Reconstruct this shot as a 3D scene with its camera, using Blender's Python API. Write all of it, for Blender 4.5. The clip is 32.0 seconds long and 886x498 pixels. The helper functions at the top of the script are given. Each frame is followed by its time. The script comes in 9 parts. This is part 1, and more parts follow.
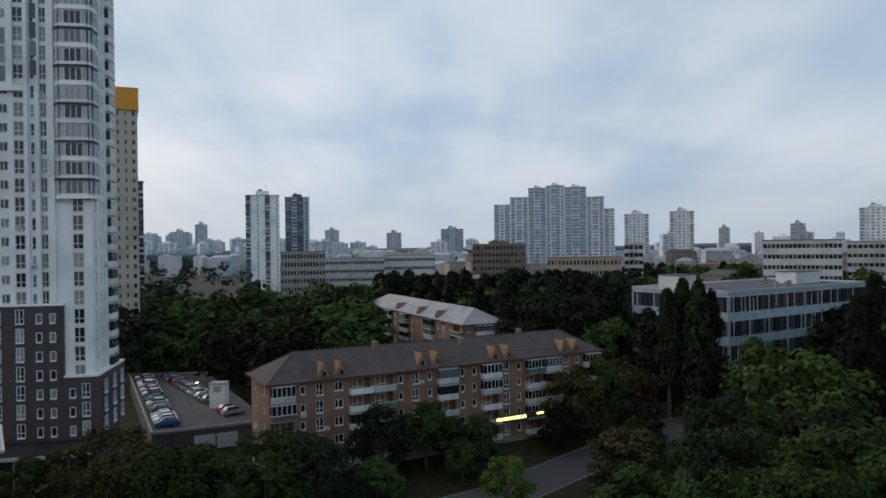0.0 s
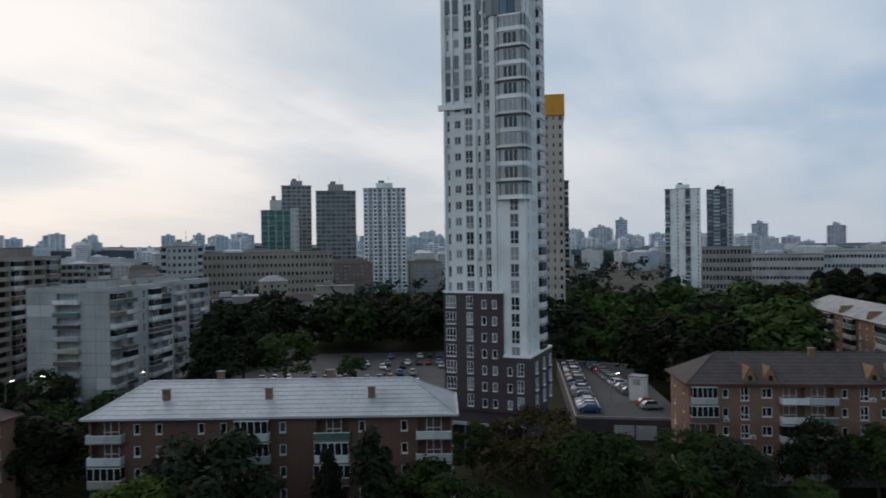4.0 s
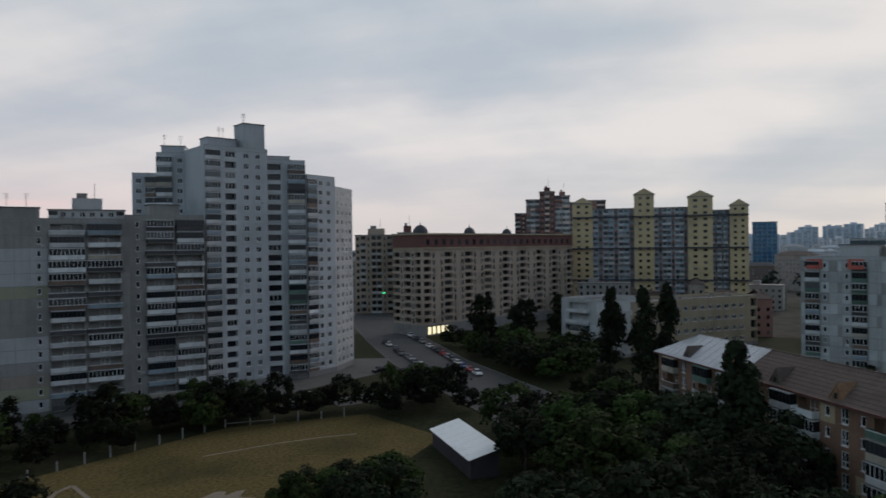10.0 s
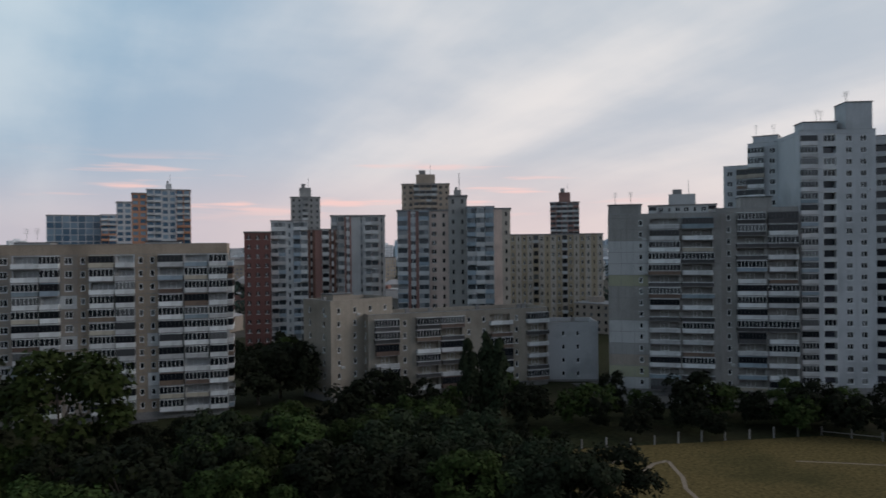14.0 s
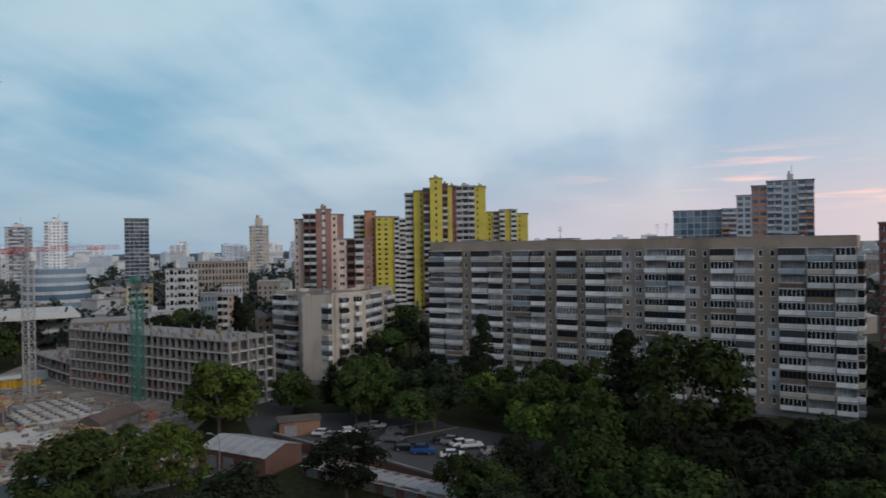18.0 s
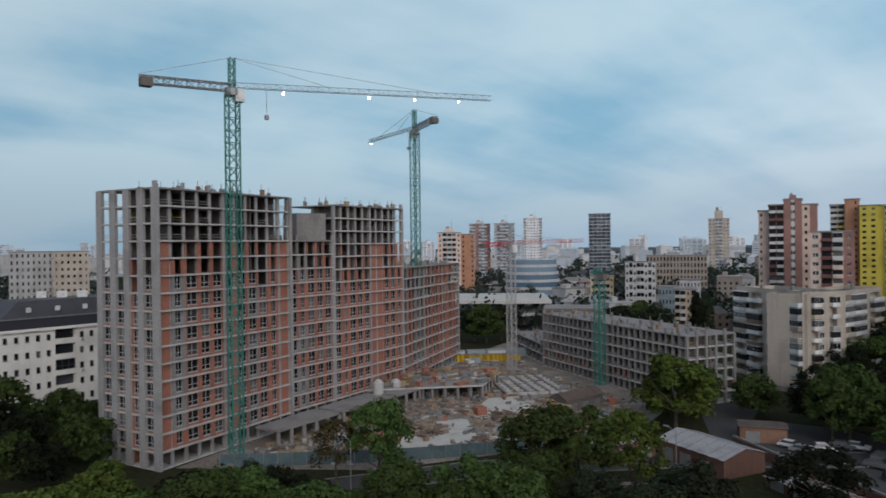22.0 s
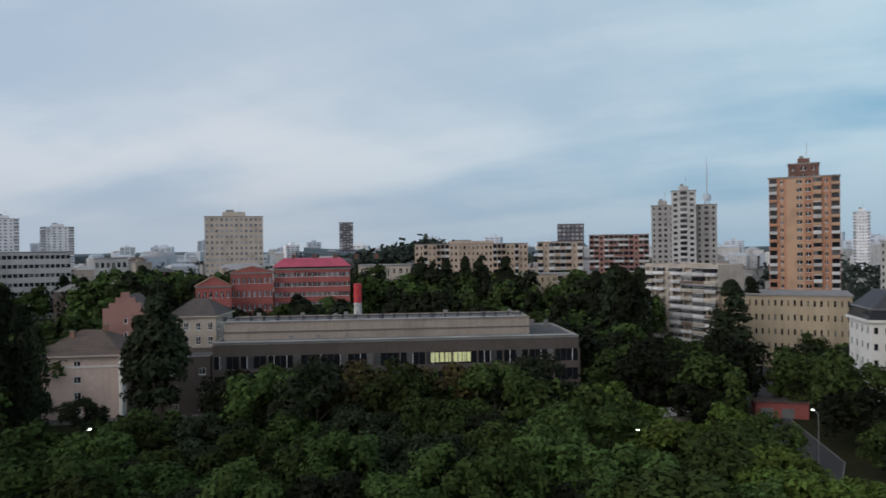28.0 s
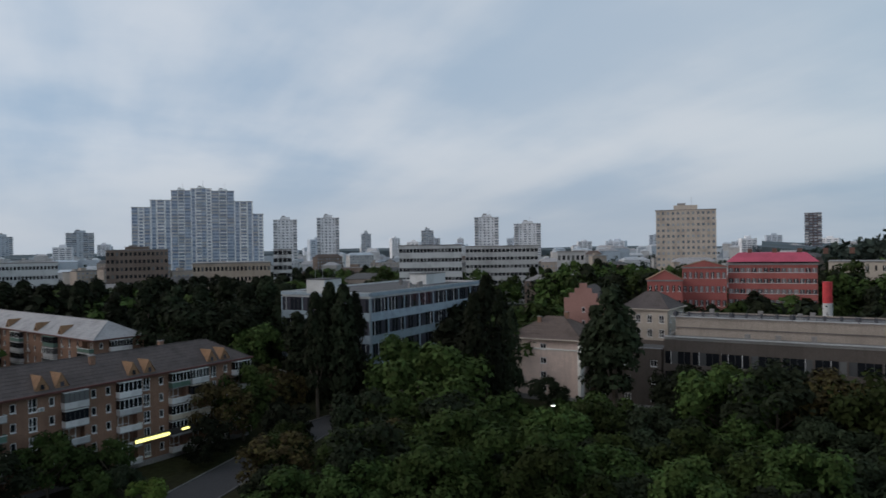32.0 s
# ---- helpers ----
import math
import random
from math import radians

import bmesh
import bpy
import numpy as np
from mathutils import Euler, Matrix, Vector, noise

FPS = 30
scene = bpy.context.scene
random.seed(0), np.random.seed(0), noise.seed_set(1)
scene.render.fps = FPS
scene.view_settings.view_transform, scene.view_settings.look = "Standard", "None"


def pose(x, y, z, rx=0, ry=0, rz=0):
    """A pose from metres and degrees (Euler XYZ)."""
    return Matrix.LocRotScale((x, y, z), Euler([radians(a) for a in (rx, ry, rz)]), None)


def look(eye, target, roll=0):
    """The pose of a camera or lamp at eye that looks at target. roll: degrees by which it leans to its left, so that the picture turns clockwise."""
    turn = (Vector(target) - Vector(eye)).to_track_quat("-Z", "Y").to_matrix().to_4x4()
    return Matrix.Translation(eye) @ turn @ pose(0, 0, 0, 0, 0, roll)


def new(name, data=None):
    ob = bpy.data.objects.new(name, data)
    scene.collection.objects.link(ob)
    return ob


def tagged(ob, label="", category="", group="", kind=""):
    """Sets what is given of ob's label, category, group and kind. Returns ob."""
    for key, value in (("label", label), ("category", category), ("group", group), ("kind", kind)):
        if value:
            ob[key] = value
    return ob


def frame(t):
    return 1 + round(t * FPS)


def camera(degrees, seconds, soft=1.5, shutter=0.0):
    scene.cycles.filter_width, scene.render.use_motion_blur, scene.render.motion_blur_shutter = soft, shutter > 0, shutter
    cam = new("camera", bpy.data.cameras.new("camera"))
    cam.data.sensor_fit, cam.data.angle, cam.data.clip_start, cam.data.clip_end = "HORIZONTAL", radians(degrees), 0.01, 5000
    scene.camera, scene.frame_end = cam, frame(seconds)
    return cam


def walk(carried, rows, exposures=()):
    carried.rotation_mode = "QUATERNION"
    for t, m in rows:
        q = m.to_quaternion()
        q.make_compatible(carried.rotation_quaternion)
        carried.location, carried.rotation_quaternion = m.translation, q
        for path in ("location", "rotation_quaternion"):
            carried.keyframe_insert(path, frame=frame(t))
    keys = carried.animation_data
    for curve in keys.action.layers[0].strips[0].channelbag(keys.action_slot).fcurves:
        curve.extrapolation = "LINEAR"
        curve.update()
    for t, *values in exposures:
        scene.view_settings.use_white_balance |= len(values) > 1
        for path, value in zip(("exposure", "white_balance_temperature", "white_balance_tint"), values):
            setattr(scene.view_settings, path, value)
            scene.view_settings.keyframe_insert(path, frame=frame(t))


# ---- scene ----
# One turn of the camera in place, 37 m above the street.
cam = camera(64.66, 32.0, soft=1.6, shutter=0.3)
EYE = 37.0
PATH = [
    (0.0, pose(0, 0, EYE, 89.68, 0.73, 0.00)),
    (0.5, pose(0, 0, EYE, 89.71, 0.73, 3.54)),
    (1.0, pose(0, 0, EYE, 89.74, 0.70, 7.03)),
    (1.5, pose(0, 0, EYE, 89.76, 0.70, 10.54)),
    (2.0, pose(0, 0, EYE, 89.75, 0.66, 14.07)),
    (2.5, pose(0, 0, EYE, 89.75, 0.59, 17.58)),
    (4.5, pose(0, 0, EYE, 89.74, 0.78, 39.57)),
    (5.0, pose(0, 0, EYE, 89.77, 0.68, 45.35)),
    (5.5, pose(0, 0, EYE, 89.75, 0.68, 49.65)),
    (6.0, pose(0, 0, EYE, 89.74, 0.73, 54.89)),
    (6.5, pose(0, 0, EYE, 89.74, 0.72, 60.87)),
    (7.0, pose(0, 0, EYE, 89.76, 0.75, 66.92)),
    (7.5, pose(0, 0, EYE, 89.77, 0.76, 72.97)),
    (8.0, pose(0, 0, EYE, 89.76, 0.76, 78.91)),
    (8.5, pose(0, 0, EYE, 89.76, 0.79, 84.84)),
    (9.0, pose(0, 0, EYE, 89.74, 0.75, 90.79)),
    (9.5, pose(0, 0, EYE, 89.73, 0.75, 96.71)),
    (10.0, pose(0, 0, EYE, 89.72, 0.70, 102.50)),
    (10.5, pose(0, 0, EYE, 89.68, 0.65, 108.07)),
    (11.0, pose(0, 0, EYE, 89.66, 0.66, 113.35)),
    (11.5, pose(0, 0, EYE, 89.65, 0.62, 119.05)),
    (12.0, pose(0, 0, EYE, 89.69, 0.63, 125.00)),
    (12.5, pose(0, 0, EYE, 89.70, 0.64, 130.94)),
    (13.0, pose(0, 0, EYE, 89.70, 0.55, 136.86)),
    (13.5, pose(0, 0, EYE, 89.70, 0.58, 142.64)),
    (15.5, pose(0, 0, EYE, 89.68, 0.74, 165.17)),
    (16.0, pose(0, 0, EYE, 89.70, 0.77, 171.20)),
    (16.5, pose(0, 0, EYE, 89.71, 0.80, 177.85)),
    (17.0, pose(0, 0, EYE, 89.75, 0.83, 184.57)),
    (17.5, pose(0, 0, EYE, 89.75, 0.85, 190.52)),
    (18.0, pose(0, 0, EYE, 89.76, 0.82, 196.04)),
    (18.5, pose(0, 0, EYE, 89.77, 0.79, 201.44)),
    (19.0, pose(0, 0, EYE, 89.77, 0.83, 206.33)),
    (19.5, pose(0, 0, EYE, 89.78, 0.79, 210.99)),
    (20.0, pose(0, 0, EYE, 89.75, 0.80, 215.22)),
    (20.5, pose(0, 0, EYE, 89.73, 0.76, 219.29)),
    (21.0, pose(0, 0, EYE, 89.73, 0.73, 223.31)),
    (21.5, pose(0, 0, EYE, 89.73, 0.71, 227.51)),
    (22.0, pose(0, 0, EYE, 89.72, 0.67, 232.27)),
    (22.5, pose(0, 0, EYE, 89.71, 0.66, 236.59)),
    (23.0, pose(0, 0, EYE, 89.69, 0.61, 240.88)),
    (23.5, pose(0, 0, EYE, 89.70, 0.57, 246.20)),
    (24.0, pose(0, 0, EYE, 89.70, 0.62, 252.79)),
    (24.5, pose(0, 0, EYE, 89.70, 0.63, 258.68)),
    (25.0, pose(0, 0, EYE, 89.71, 0.66, 264.50)),
    (25.5, pose(0, 0, EYE, 89.70, 0.65, 270.29)),
    (26.0, pose(0, 0, EYE, 89.70, 0.59, 275.86)),
    (26.5, pose(0, 0, EYE, 89.72, 0.65, 281.32)),
    (28.5, pose(0, 0, EYE, 89.71, 0.74, 300.78)),
    (29.0, pose(0, 0, EYE, 89.72, 0.78, 305.44)),
    (29.5, pose(0, 0, EYE, 89.72, 0.81, 309.88)),
    (30.0, pose(0, 0, EYE, 89.72, 0.80, 314.30)),
    (30.5, pose(0, 0, EYE, 89.71, 0.80, 318.79)),
    (31.0, pose(0, 0, EYE, 89.72, 0.79, 323.16)),
    (31.5, pose(0, 0, EYE, 89.72, 0.84, 327.50)),
    (32.0, pose(0, 0, EYE, 89.72, 0.87, 331.84)),
]
# the clip's camera closes down a little towards the bright quarter of the sky
BRIGHT_AZ, SWING = 115.0, 0.25
walk(cam, PATH, [(0.0, 0.22), (2.5, 0.20), (5.0, -0.04), (7.0, -0.20), (9.0, -0.28), (10.5, -0.20), (13.0, -0.16), (16.0, -0.08), (18.0, 0.0), (20.0, 0.0), (22.0, 0.06), (23.5, 0.14), (26.0, 0.20), (28.5, 0.20), (30.0, 0.14), (32.0, 0.08)])

# ---- world and light: overcast dusk, broad glow behind cloud in the bright quarter ----
SUN_AZ = 62.0
world = bpy.data.worlds.new("dusk_sky")
scene.world = world
world.use_nodes = True
wt = world.node_tree
wt.nodes.clear()


def wn(kind, **kw):
    n = wt.nodes.new(kind)
    for k, v in kw.items():
        n.inputs[k].default_value = v
    return n


def wmath(op, a, b=None, clamp=False):
    n = wt.nodes.new("ShaderNodeMath")
    n.operation, n.use_clamp = op, clamp
    for i, v in enumerate((a, b)):
        if v is None:
            continue
        if isinstance(v, (int, float)):
            n.inputs[i].default_value = v
        else:
            wt.links.new(v, n.inputs[i])
    return n.outputs[0]


def wmix(fac, a, b, mode="MIX"):
    n = wt.nodes.new("ShaderNodeMix")
    n.data_type, n.blend_type = "RGBA", mode
    for sock, v in ((n.inputs[0], fac), (n.inputs[6], a), (n.inputs[7], b)):
        if isinstance(v, (int, float)):
            sock.default_value = v
        elif isinstance(v, tuple):
            sock.default_value = (*v, 1)
        else:
            wt.links.new(v, sock)
    return n.outputs[2]


def wramp(v, lo, hi):
    n = wt.nodes.new("ShaderNodeMapRange")
    n.interpolation_type = "SMOOTHSTEP"
    n.inputs[1].default_value, n.inputs[2].default_value = lo, hi
    wt.links.new(v, n.inputs[0])
    return n.outputs[0]


coord = wt.nodes.new("ShaderNodeTexCoord")
sep = wt.nodes.new("ShaderNodeSeparateXYZ")
wt.links.new(coord.outputs["Generated"], sep.inputs[0])
up = wmath("MAXIMUM", sep.outputs[2], 0.0)
lift = wmath("ADD", up, 0.22)
px, py = wmath("DIVIDE", sep.outputs[0], lift), wmath("DIVIDE", sep.outputs[1], lift)
comb = wt.nodes.new("ShaderNodeCombineXYZ")
wt.links.new(px, comb.inputs[0])
wt.links.new(py, comb.inputs[1])
drawn = wt.nodes.new("ShaderNodeMapping")
drawn.inputs["Scale"].default_value, drawn.inputs["Rotation"].default_value = (1.5, 0.3, 1.0), (0, 0, radians(14))
wt.links.new(comb.outputs[0], drawn.inputs[0])
cloud_a = wn("ShaderNodeTexNoise", Scale=0.9, Detail=7.0, Roughness=0.5, Distortion=0.12)
cloud_b = wn("ShaderNodeTexNoise", Scale=0.42, Detail=2.0, Roughness=0.4, Distortion=0.0)
cloud_c = wn("ShaderNodeTexNoise", Scale=0.95, Detail=6.0, Roughness=0.52, Distortion=0.1)
wt.links.new(comb.outputs[0], cloud_a.inputs["Vector"])
wt.links.new(comb.outputs[0], cloud_b.inputs["Vector"])
wt.links.new(drawn.outputs[0], cloud_c.inputs["Vector"])
cover = wmath("ADD", wmath("MULTIPLY", cloud_a.outputs[0], 0.42), wmath("ADD", wmath("MULTIPLY", cloud_b.outputs[0], 0.26), wmath("MULTIPLY", cloud_c.outputs[0], 0.32)))


def toward(az):
    """How far a direction of the sky points to this azimuth, 1 to -1."""
    a = radians(az)
    return wmath("ADD", wmath("MULTIPLY", sep.outputs[0], -math.sin(a)), wmath("MULTIPLY", sep.outputs[1], math.cos(a)))


warm = wramp(toward(96.0), -0.15, 0.85)
cold = wramp(toward(-128.0), 0.1, 0.95)
gap = wmix(cold, wmix(warm, (0.33, 0.45, 0.60), (0.44, 0.50, 0.57)), (0.175, 0.40, 0.58))
cloud = wmix(cold, wmix(warm, (0.62, 0.67, 0.74), (0.76, 0.735, 0.725)), (0.49, 0.65, 0.75))
sky_col = wmix(wramp(cover, 0.40, 0.59), gap, cloud)
low = wramp(up, 0.16, 0.0)
horizon_col = wmix(cold, wmix(warm, (0.44, 0.50, 0.58), (0.63, 0.595, 0.59)), (0.30, 0.42, 0.54))
sky_col = wmix(wmath("MULTIPLY", low, 0.75), sky_col, horizon_col)
rose = wmath("MULTIPLY", wramp(toward(158.0), 0.72, 1.0), wramp(up, 0.13, 0.02))
sky_col = wmix(wmath("MULTIPLY", rose, 0.36), sky_col, (0.74, 0.50, 0.53))
blush = wmath("MULTIPLY", wramp(toward(150.0), 0.1, 0.95), wramp(up, 0.34, 0.03))
sky_col = wmix(wmath("MULTIPLY", blush, 0.24), sky_col, (0.80, 0.64, 0.62))
veil = wmath("MULTIPLY", wramp(toward(-58.0), 0.72, 1.0), wramp(up, 0.05, 0.16))
sky_col = wmix(wmath("MULTIPLY", veil, 0.42), sky_col, (0.64, 0.70, 0.76))
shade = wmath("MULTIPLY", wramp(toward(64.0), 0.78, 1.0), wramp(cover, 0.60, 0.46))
sky_col = wmix(wmath("MULTIPLY", shade, 0.5), sky_col, (0.46, 0.51, 0.57))
# darker zenith, added out of view to cut the light from above
sky_col = wmix(wmath("MULTIPLY", wramp(up, 0.36, 0.75), 0.62), sky_col, (0.17, 0.19, 0.23))
streak = wn("ShaderNodeTexNoise", Scale=3.0, Detail=3.0)
stretch = wt.nodes.new("ShaderNodeMapping")
stretch.inputs["Scale"].default_value = (1.6, 1.6, 22.0)
wt.links.new(coord.outputs["Generated"], stretch.inputs[0])
wt.links.new(stretch.outputs[0], streak.inputs["Vector"])
band = wmath("MULTIPLY", wmath("MULTIPLY", wramp(up, 0.03, 0.065), wramp(up, 0.135, 0.09)), wramp(toward(158.0), 0.85, 0.99))
glow = wmath("MULTIPLY", wramp(streak.outputs[0], 0.53, 0.66), band)
sky_col = wmix(glow, sky_col, (0.88, 0.60, 0.57))
nishita = wt.nodes.new("ShaderNodeTexSky")
nishita.sky_type, nishita.sun_disc = "NISHITA", False
nishita.sun_elevation, nishita.sun_rotation = radians(16.0), radians(-SUN_AZ)
back_clear = wt.nodes.new("ShaderNodeBackground")
back_clear.inputs[1].default_value = 0.003
wt.links.new(nishita.outputs[0], back_clear.inputs[0])
back_cloud = wt.nodes.new("ShaderNodeBackground")
wt.links.new(wmath("POWER", 2.0, wmath("MULTIPLY", toward(BRIGHT_AZ), SWING)), back_cloud.inputs[1])
wt.links.new(sky_col, back_cloud.inputs[0])
both = wt.nodes.new("ShaderNodeAddShader")
world_out = wt.nodes.new("ShaderNodeOutputWorld")
wt.links.new(back_clear.outputs[0], both.inputs[0])
wt.links.new(back_cloud.outputs[0], both.inputs[1])
wt.links.new(both.outputs[0], world_out.inputs[0])

sun = new("sun", bpy.data.lights.new("sun", "SUN"))
sun.data.energy, sun.data.angle, sun.data.color = 1.25, radians(50.0), (1.0, 0.93, 0.88)
sun.matrix_world = look((0, 0, 200), (math.sin(radians(SUN_AZ)) * 100, -math.cos(radians(SUN_AZ)) * 100, 148))

# ---- materials ----
MATS = {}


def mat(name, colour, rough=0.85, grain=6.0, stain=0.35, var=0.22, bump=0.25, metal=0.0, each=0.0, island=0.0, emit=0.0, other=None, streaks=0.0, spec=0.3):
    """A surface with fine grain, larger stains, rain streaks and relief. each: change from object to object; island: from piece to piece."""
    if name in MATS:
        return MATS[name]
    m = bpy.data.materials.new(name)
    m.use_nodes = True
    t = m.node_tree
    bsdf = t.nodes["Principled BSDF"]
    bsdf.inputs["Roughness"].default_value, bsdf.inputs["Metallic"].default_value = rough, metal
    bsdf.inputs["Specular IOR Level"].default_value = spec
    tc = t.nodes.new("ShaderNodeTexCoord")

    def noise_node(scale, detail, stretch_z=1.0):
        mp = t.nodes.new("ShaderNodeMapping")
        mp.inputs["Scale"].default_value = (scale, scale, scale * stretch_z)
        t.links.new(tc.outputs["Object"], mp.inputs[0])
        n = t.nodes.new("ShaderNodeTexNoise")
        n.inputs["Scale"].default_value, n.inputs["Detail"].default_value = 1.0, detail
        t.links.new(mp.outputs[0], n.inputs["Vector"])
        return n.outputs[0]

    def blend(fac, a, b):
        n = t.nodes.new("ShaderNodeMix")
        n.data_type = "RGBA"
        for sock, v in ((n.inputs[0], fac), (n.inputs[6], a), (n.inputs[7], b)):
            if isinstance(v, tuple):
                sock.default_value = (*v, 1)
            elif isinstance(v, float):
                sock.default_value = v
            else:
                t.links.new(v, sock)
        return n.outputs[2]

    def ramp(v, lo, hi, top):
        n = t.nodes.new("ShaderNodeMapRange")
        n.inputs[1].default_value, n.inputs[2].default_value, n.inputs[4].default_value = lo, hi, top
        t.links.new(v, n.inputs[0])
        return n.outputs[0]

    dark = tuple(c * (1 - var) for c in colour)
    light = tuple(min(1.0, c * (1 + var)) for c in colour)
    fine = noise_node(grain, 5.0)
    col = blend(ramp(fine, 0.3, 0.7, 1.0), dark, light)
    spoilt = other if other else tuple(c * 0.62 for c in colour)
    col = blend(ramp(noise_node(stain, 4.0), 0.48, 0.72, 0.75), col, spoilt)
    if streaks:
        col = blend(ramp(noise_node(1.3, 4.0, 0.07), 0.5, 0.75, streaks), col, tuple(c * 0.5 for c in colour))
    for amount, node, out in ((each, "ShaderNodeObjectInfo", "Random"), (island, "ShaderNodeNewGeometry", "Random Per Island")):
        if not amount:
            continue
        src = t.nodes.new(node).outputs[out]
        hsv = t.nodes.new("ShaderNodeHueSaturation")
        for sock, lo, hi in (("Value", 1 - amount, 1 + amount), ("Hue", 0.5 - amount * 0.04, 0.5 + amount * 0.04)):
            mr = t.nodes.new("ShaderNodeMapRange")
            mr.inputs[3].default_value, mr.inputs[4].default_value = lo, hi
            t.links.new(src, mr.inputs[0])
            t.links.new(mr.outputs[0], hsv.inputs[sock])
        t.links.new(col, hsv.inputs["Color"])
        col = hsv.outputs[0]
    t.links.new(col, bsdf.inputs["Base Color"])
    if bump:
        b = t.nodes.new("ShaderNodeBump")
        b.inputs["Strength"].default_value, b.inputs["Distance"].default_value = bump, 0.04
        t.links.new(fine, b.inputs["Height"])
        t.links.new(b.outputs[0], bsdf.inputs["Normal"])
    if emit:
        t.links.new(col, bsdf.inputs["Emission Color"])
        bsdf.inputs["Emission Strength"].default_value = emit
    MATS[name] = m
    return m


def glass_mat(name, dark, pale, rough=0.08, share=0.7):
    """Window glass before dark rooms, some panes paler: curtains, blinds, painted reflections and haze."""
    m = bpy.data.materials.new(name)
    m.use_nodes = True
    t = m.node_tree
    bsdf = t.nodes["Principled BSDF"]
    bsdf.inputs["Roughness"].default_value = rough
    bsdf.inputs["IOR"].default_value = 1.5
    geo = t.nodes.new("ShaderNodeNewGeometry").outputs["Random Per Island"]
    info = t.nodes.new("ShaderNodeObjectInfo").outputs["Random"]
    add = t.nodes.new("ShaderNodeMath")
    add.operation = "ADD"
    t.links.new(geo, add.inputs[0])
    t.links.new(info, add.inputs[1])
    fr = t.nodes.new("ShaderNodeMath")
    fr.operation = "FRACT"
    t.links.new(add.outputs[0], fr.inputs[0])
    r = t.nodes.new("ShaderNodeValToRGB")
    r.color_ramp.elements[0].color, r.color_ramp.elements[1].color = (*dark, 1), (*pale, 1)
    r.color_ramp.elements[0].position, r.color_ramp.elements[1].position = share, 1.0
    t.links.new(fr.outputs[0], r.inputs[0])
    t.links.new(r.outputs[0], bsdf.inputs["Base Color"])
    MATS[name] = m
    return m


GLASS = glass_mat("window_glass", (0.012, 0.014, 0.018), (0.15, 0.155, 0.16), 0.12, 0.78)
GLASS_BLUE = glass_mat("blue_glass", (0.05, 0.10, 0.16), (0.20, 0.28, 0.36), 0.05, 0.3)
GLASS_GREEN = glass_mat("green_glass", (0.01, 0.10, 0.09), (0.05, 0.16, 0.14), 0.05, 0.5)
GLASS_DARK = glass_mat("dark_glass", (0.02, 0.022, 0.03), (0.07, 0.07, 0.09), 0.06, 0.5)
# far panes: haze painted into the glass as a paler tone
GLASS_FAR = glass_mat("far_glass_paled_by_haze", (0.13, 0.16, 0.20), (0.34, 0.37, 0.41), 0.15, 0.3)
GLASS_SLATE = glass_mat("slate_blue_glass", (0.045, 0.06, 0.085), (0.14, 0.17, 0.21), 0.08, 0.4)
GLASS_TOWER = glass_mat("curtained_tower_glass", (0.018, 0.022, 0.03), (0.36, 0.36, 0.39), 0.1, 0.42)
# the pale tone paints reflected sky into the panes
GLASS_PALE = glass_mat("pale_glass_painted_reflection", (0.05, 0.06, 0.07), (0.30, 0.32, 0.34), 0.08, 0.3)
FRAME = mat("white_window_frame", (0.72, 0.73, 0.74), 0.5, 8, 1.0, 0.08, 0.0)
FRAME_GREY = mat("grey_window_frame", (0.36, 0.36, 0.37), 0.5, 8, 1.0, 0.08, 0.0)
FRAME_DARK = mat("dark_window_frame", (0.05, 0.05, 0.055), 0.5, 8, 1.0, 0.1, 0.0)
BRICK = mat("brown_brick", (0.235, 0.138, 0.098), 0.9, 9, 0.18, 0.35, 0.5, streaks=0.3)
BRICK_RED = mat("red_brown_brick", (0.15, 0.082, 0.066), 0.9, 9, 0.18, 0.35, 0.5, streaks=0.3)
BRICK_PALE = mat("yellow_brick", (0.42, 0.33, 0.22), 0.9, 9, 0.18, 0.25, 0.5, streaks=0.3)
BLOCK_ORANGE = mat("orange_infill_block", (0.34, 0.145, 0.105), 0.9, 5, 0.3, 0.3, 0.5)
PANEL = mat("grey_concrete_panel", (0.32, 0.315, 0.31), 0.9, 5, 0.12, 0.14, 0.3, streaks=0.35, each=0.05)
PANEL_WORN = mat("weathered_dark_panel", (0.31, 0.30, 0.29), 0.9, 5, 0.12, 0.18, 0.3, streaks=0.4, each=0.05)
PANEL_PALE = mat("pale_concrete_panel", (0.45, 0.45, 0.455), 0.9, 5, 0.12, 0.12, 0.3, streaks=0.3)
PANEL_BROWN = mat("brownish_concrete_panel", (0.33, 0.285, 0.25), 0.9, 5, 0.12, 0.2, 0.3, streaks=0.3)
PANEL_TAN = mat("tan_brown_panel", (0.335, 0.27, 0.215), 0.9, 5, 0.12, 0.2, 0.3, streaks=0.3)
PANEL_COOL = mat("pale_cool_panel", (0.47, 0.485, 0.51), 0.9, 5, 0.12, 0.12, 0.3, streaks=0.3, each=0.05)
FRESH_CONCRETE = mat("fresh_pale_concrete", (0.50, 0.49, 0.47), 0.9, 3, 0.3, 0.15, 0.3, other=(0.36, 0.34, 0.32))
PANEL_DARK = mat("dark_grey_brown_panel", (0.095, 0.082, 0.075), 0.9, 5, 0.12, 0.2, 0.3, streaks=0.3)
PANEL_WHITE = mat("white_patched_panel", (0.55, 0.56, 0.57), 0.85, 5, 0.2, 0.1, 0.2)
PANEL_OLIVE = mat("olive_patched_panel", (0.33, 0.33, 0.24), 0.85, 5, 0.2, 0.1, 0.2)
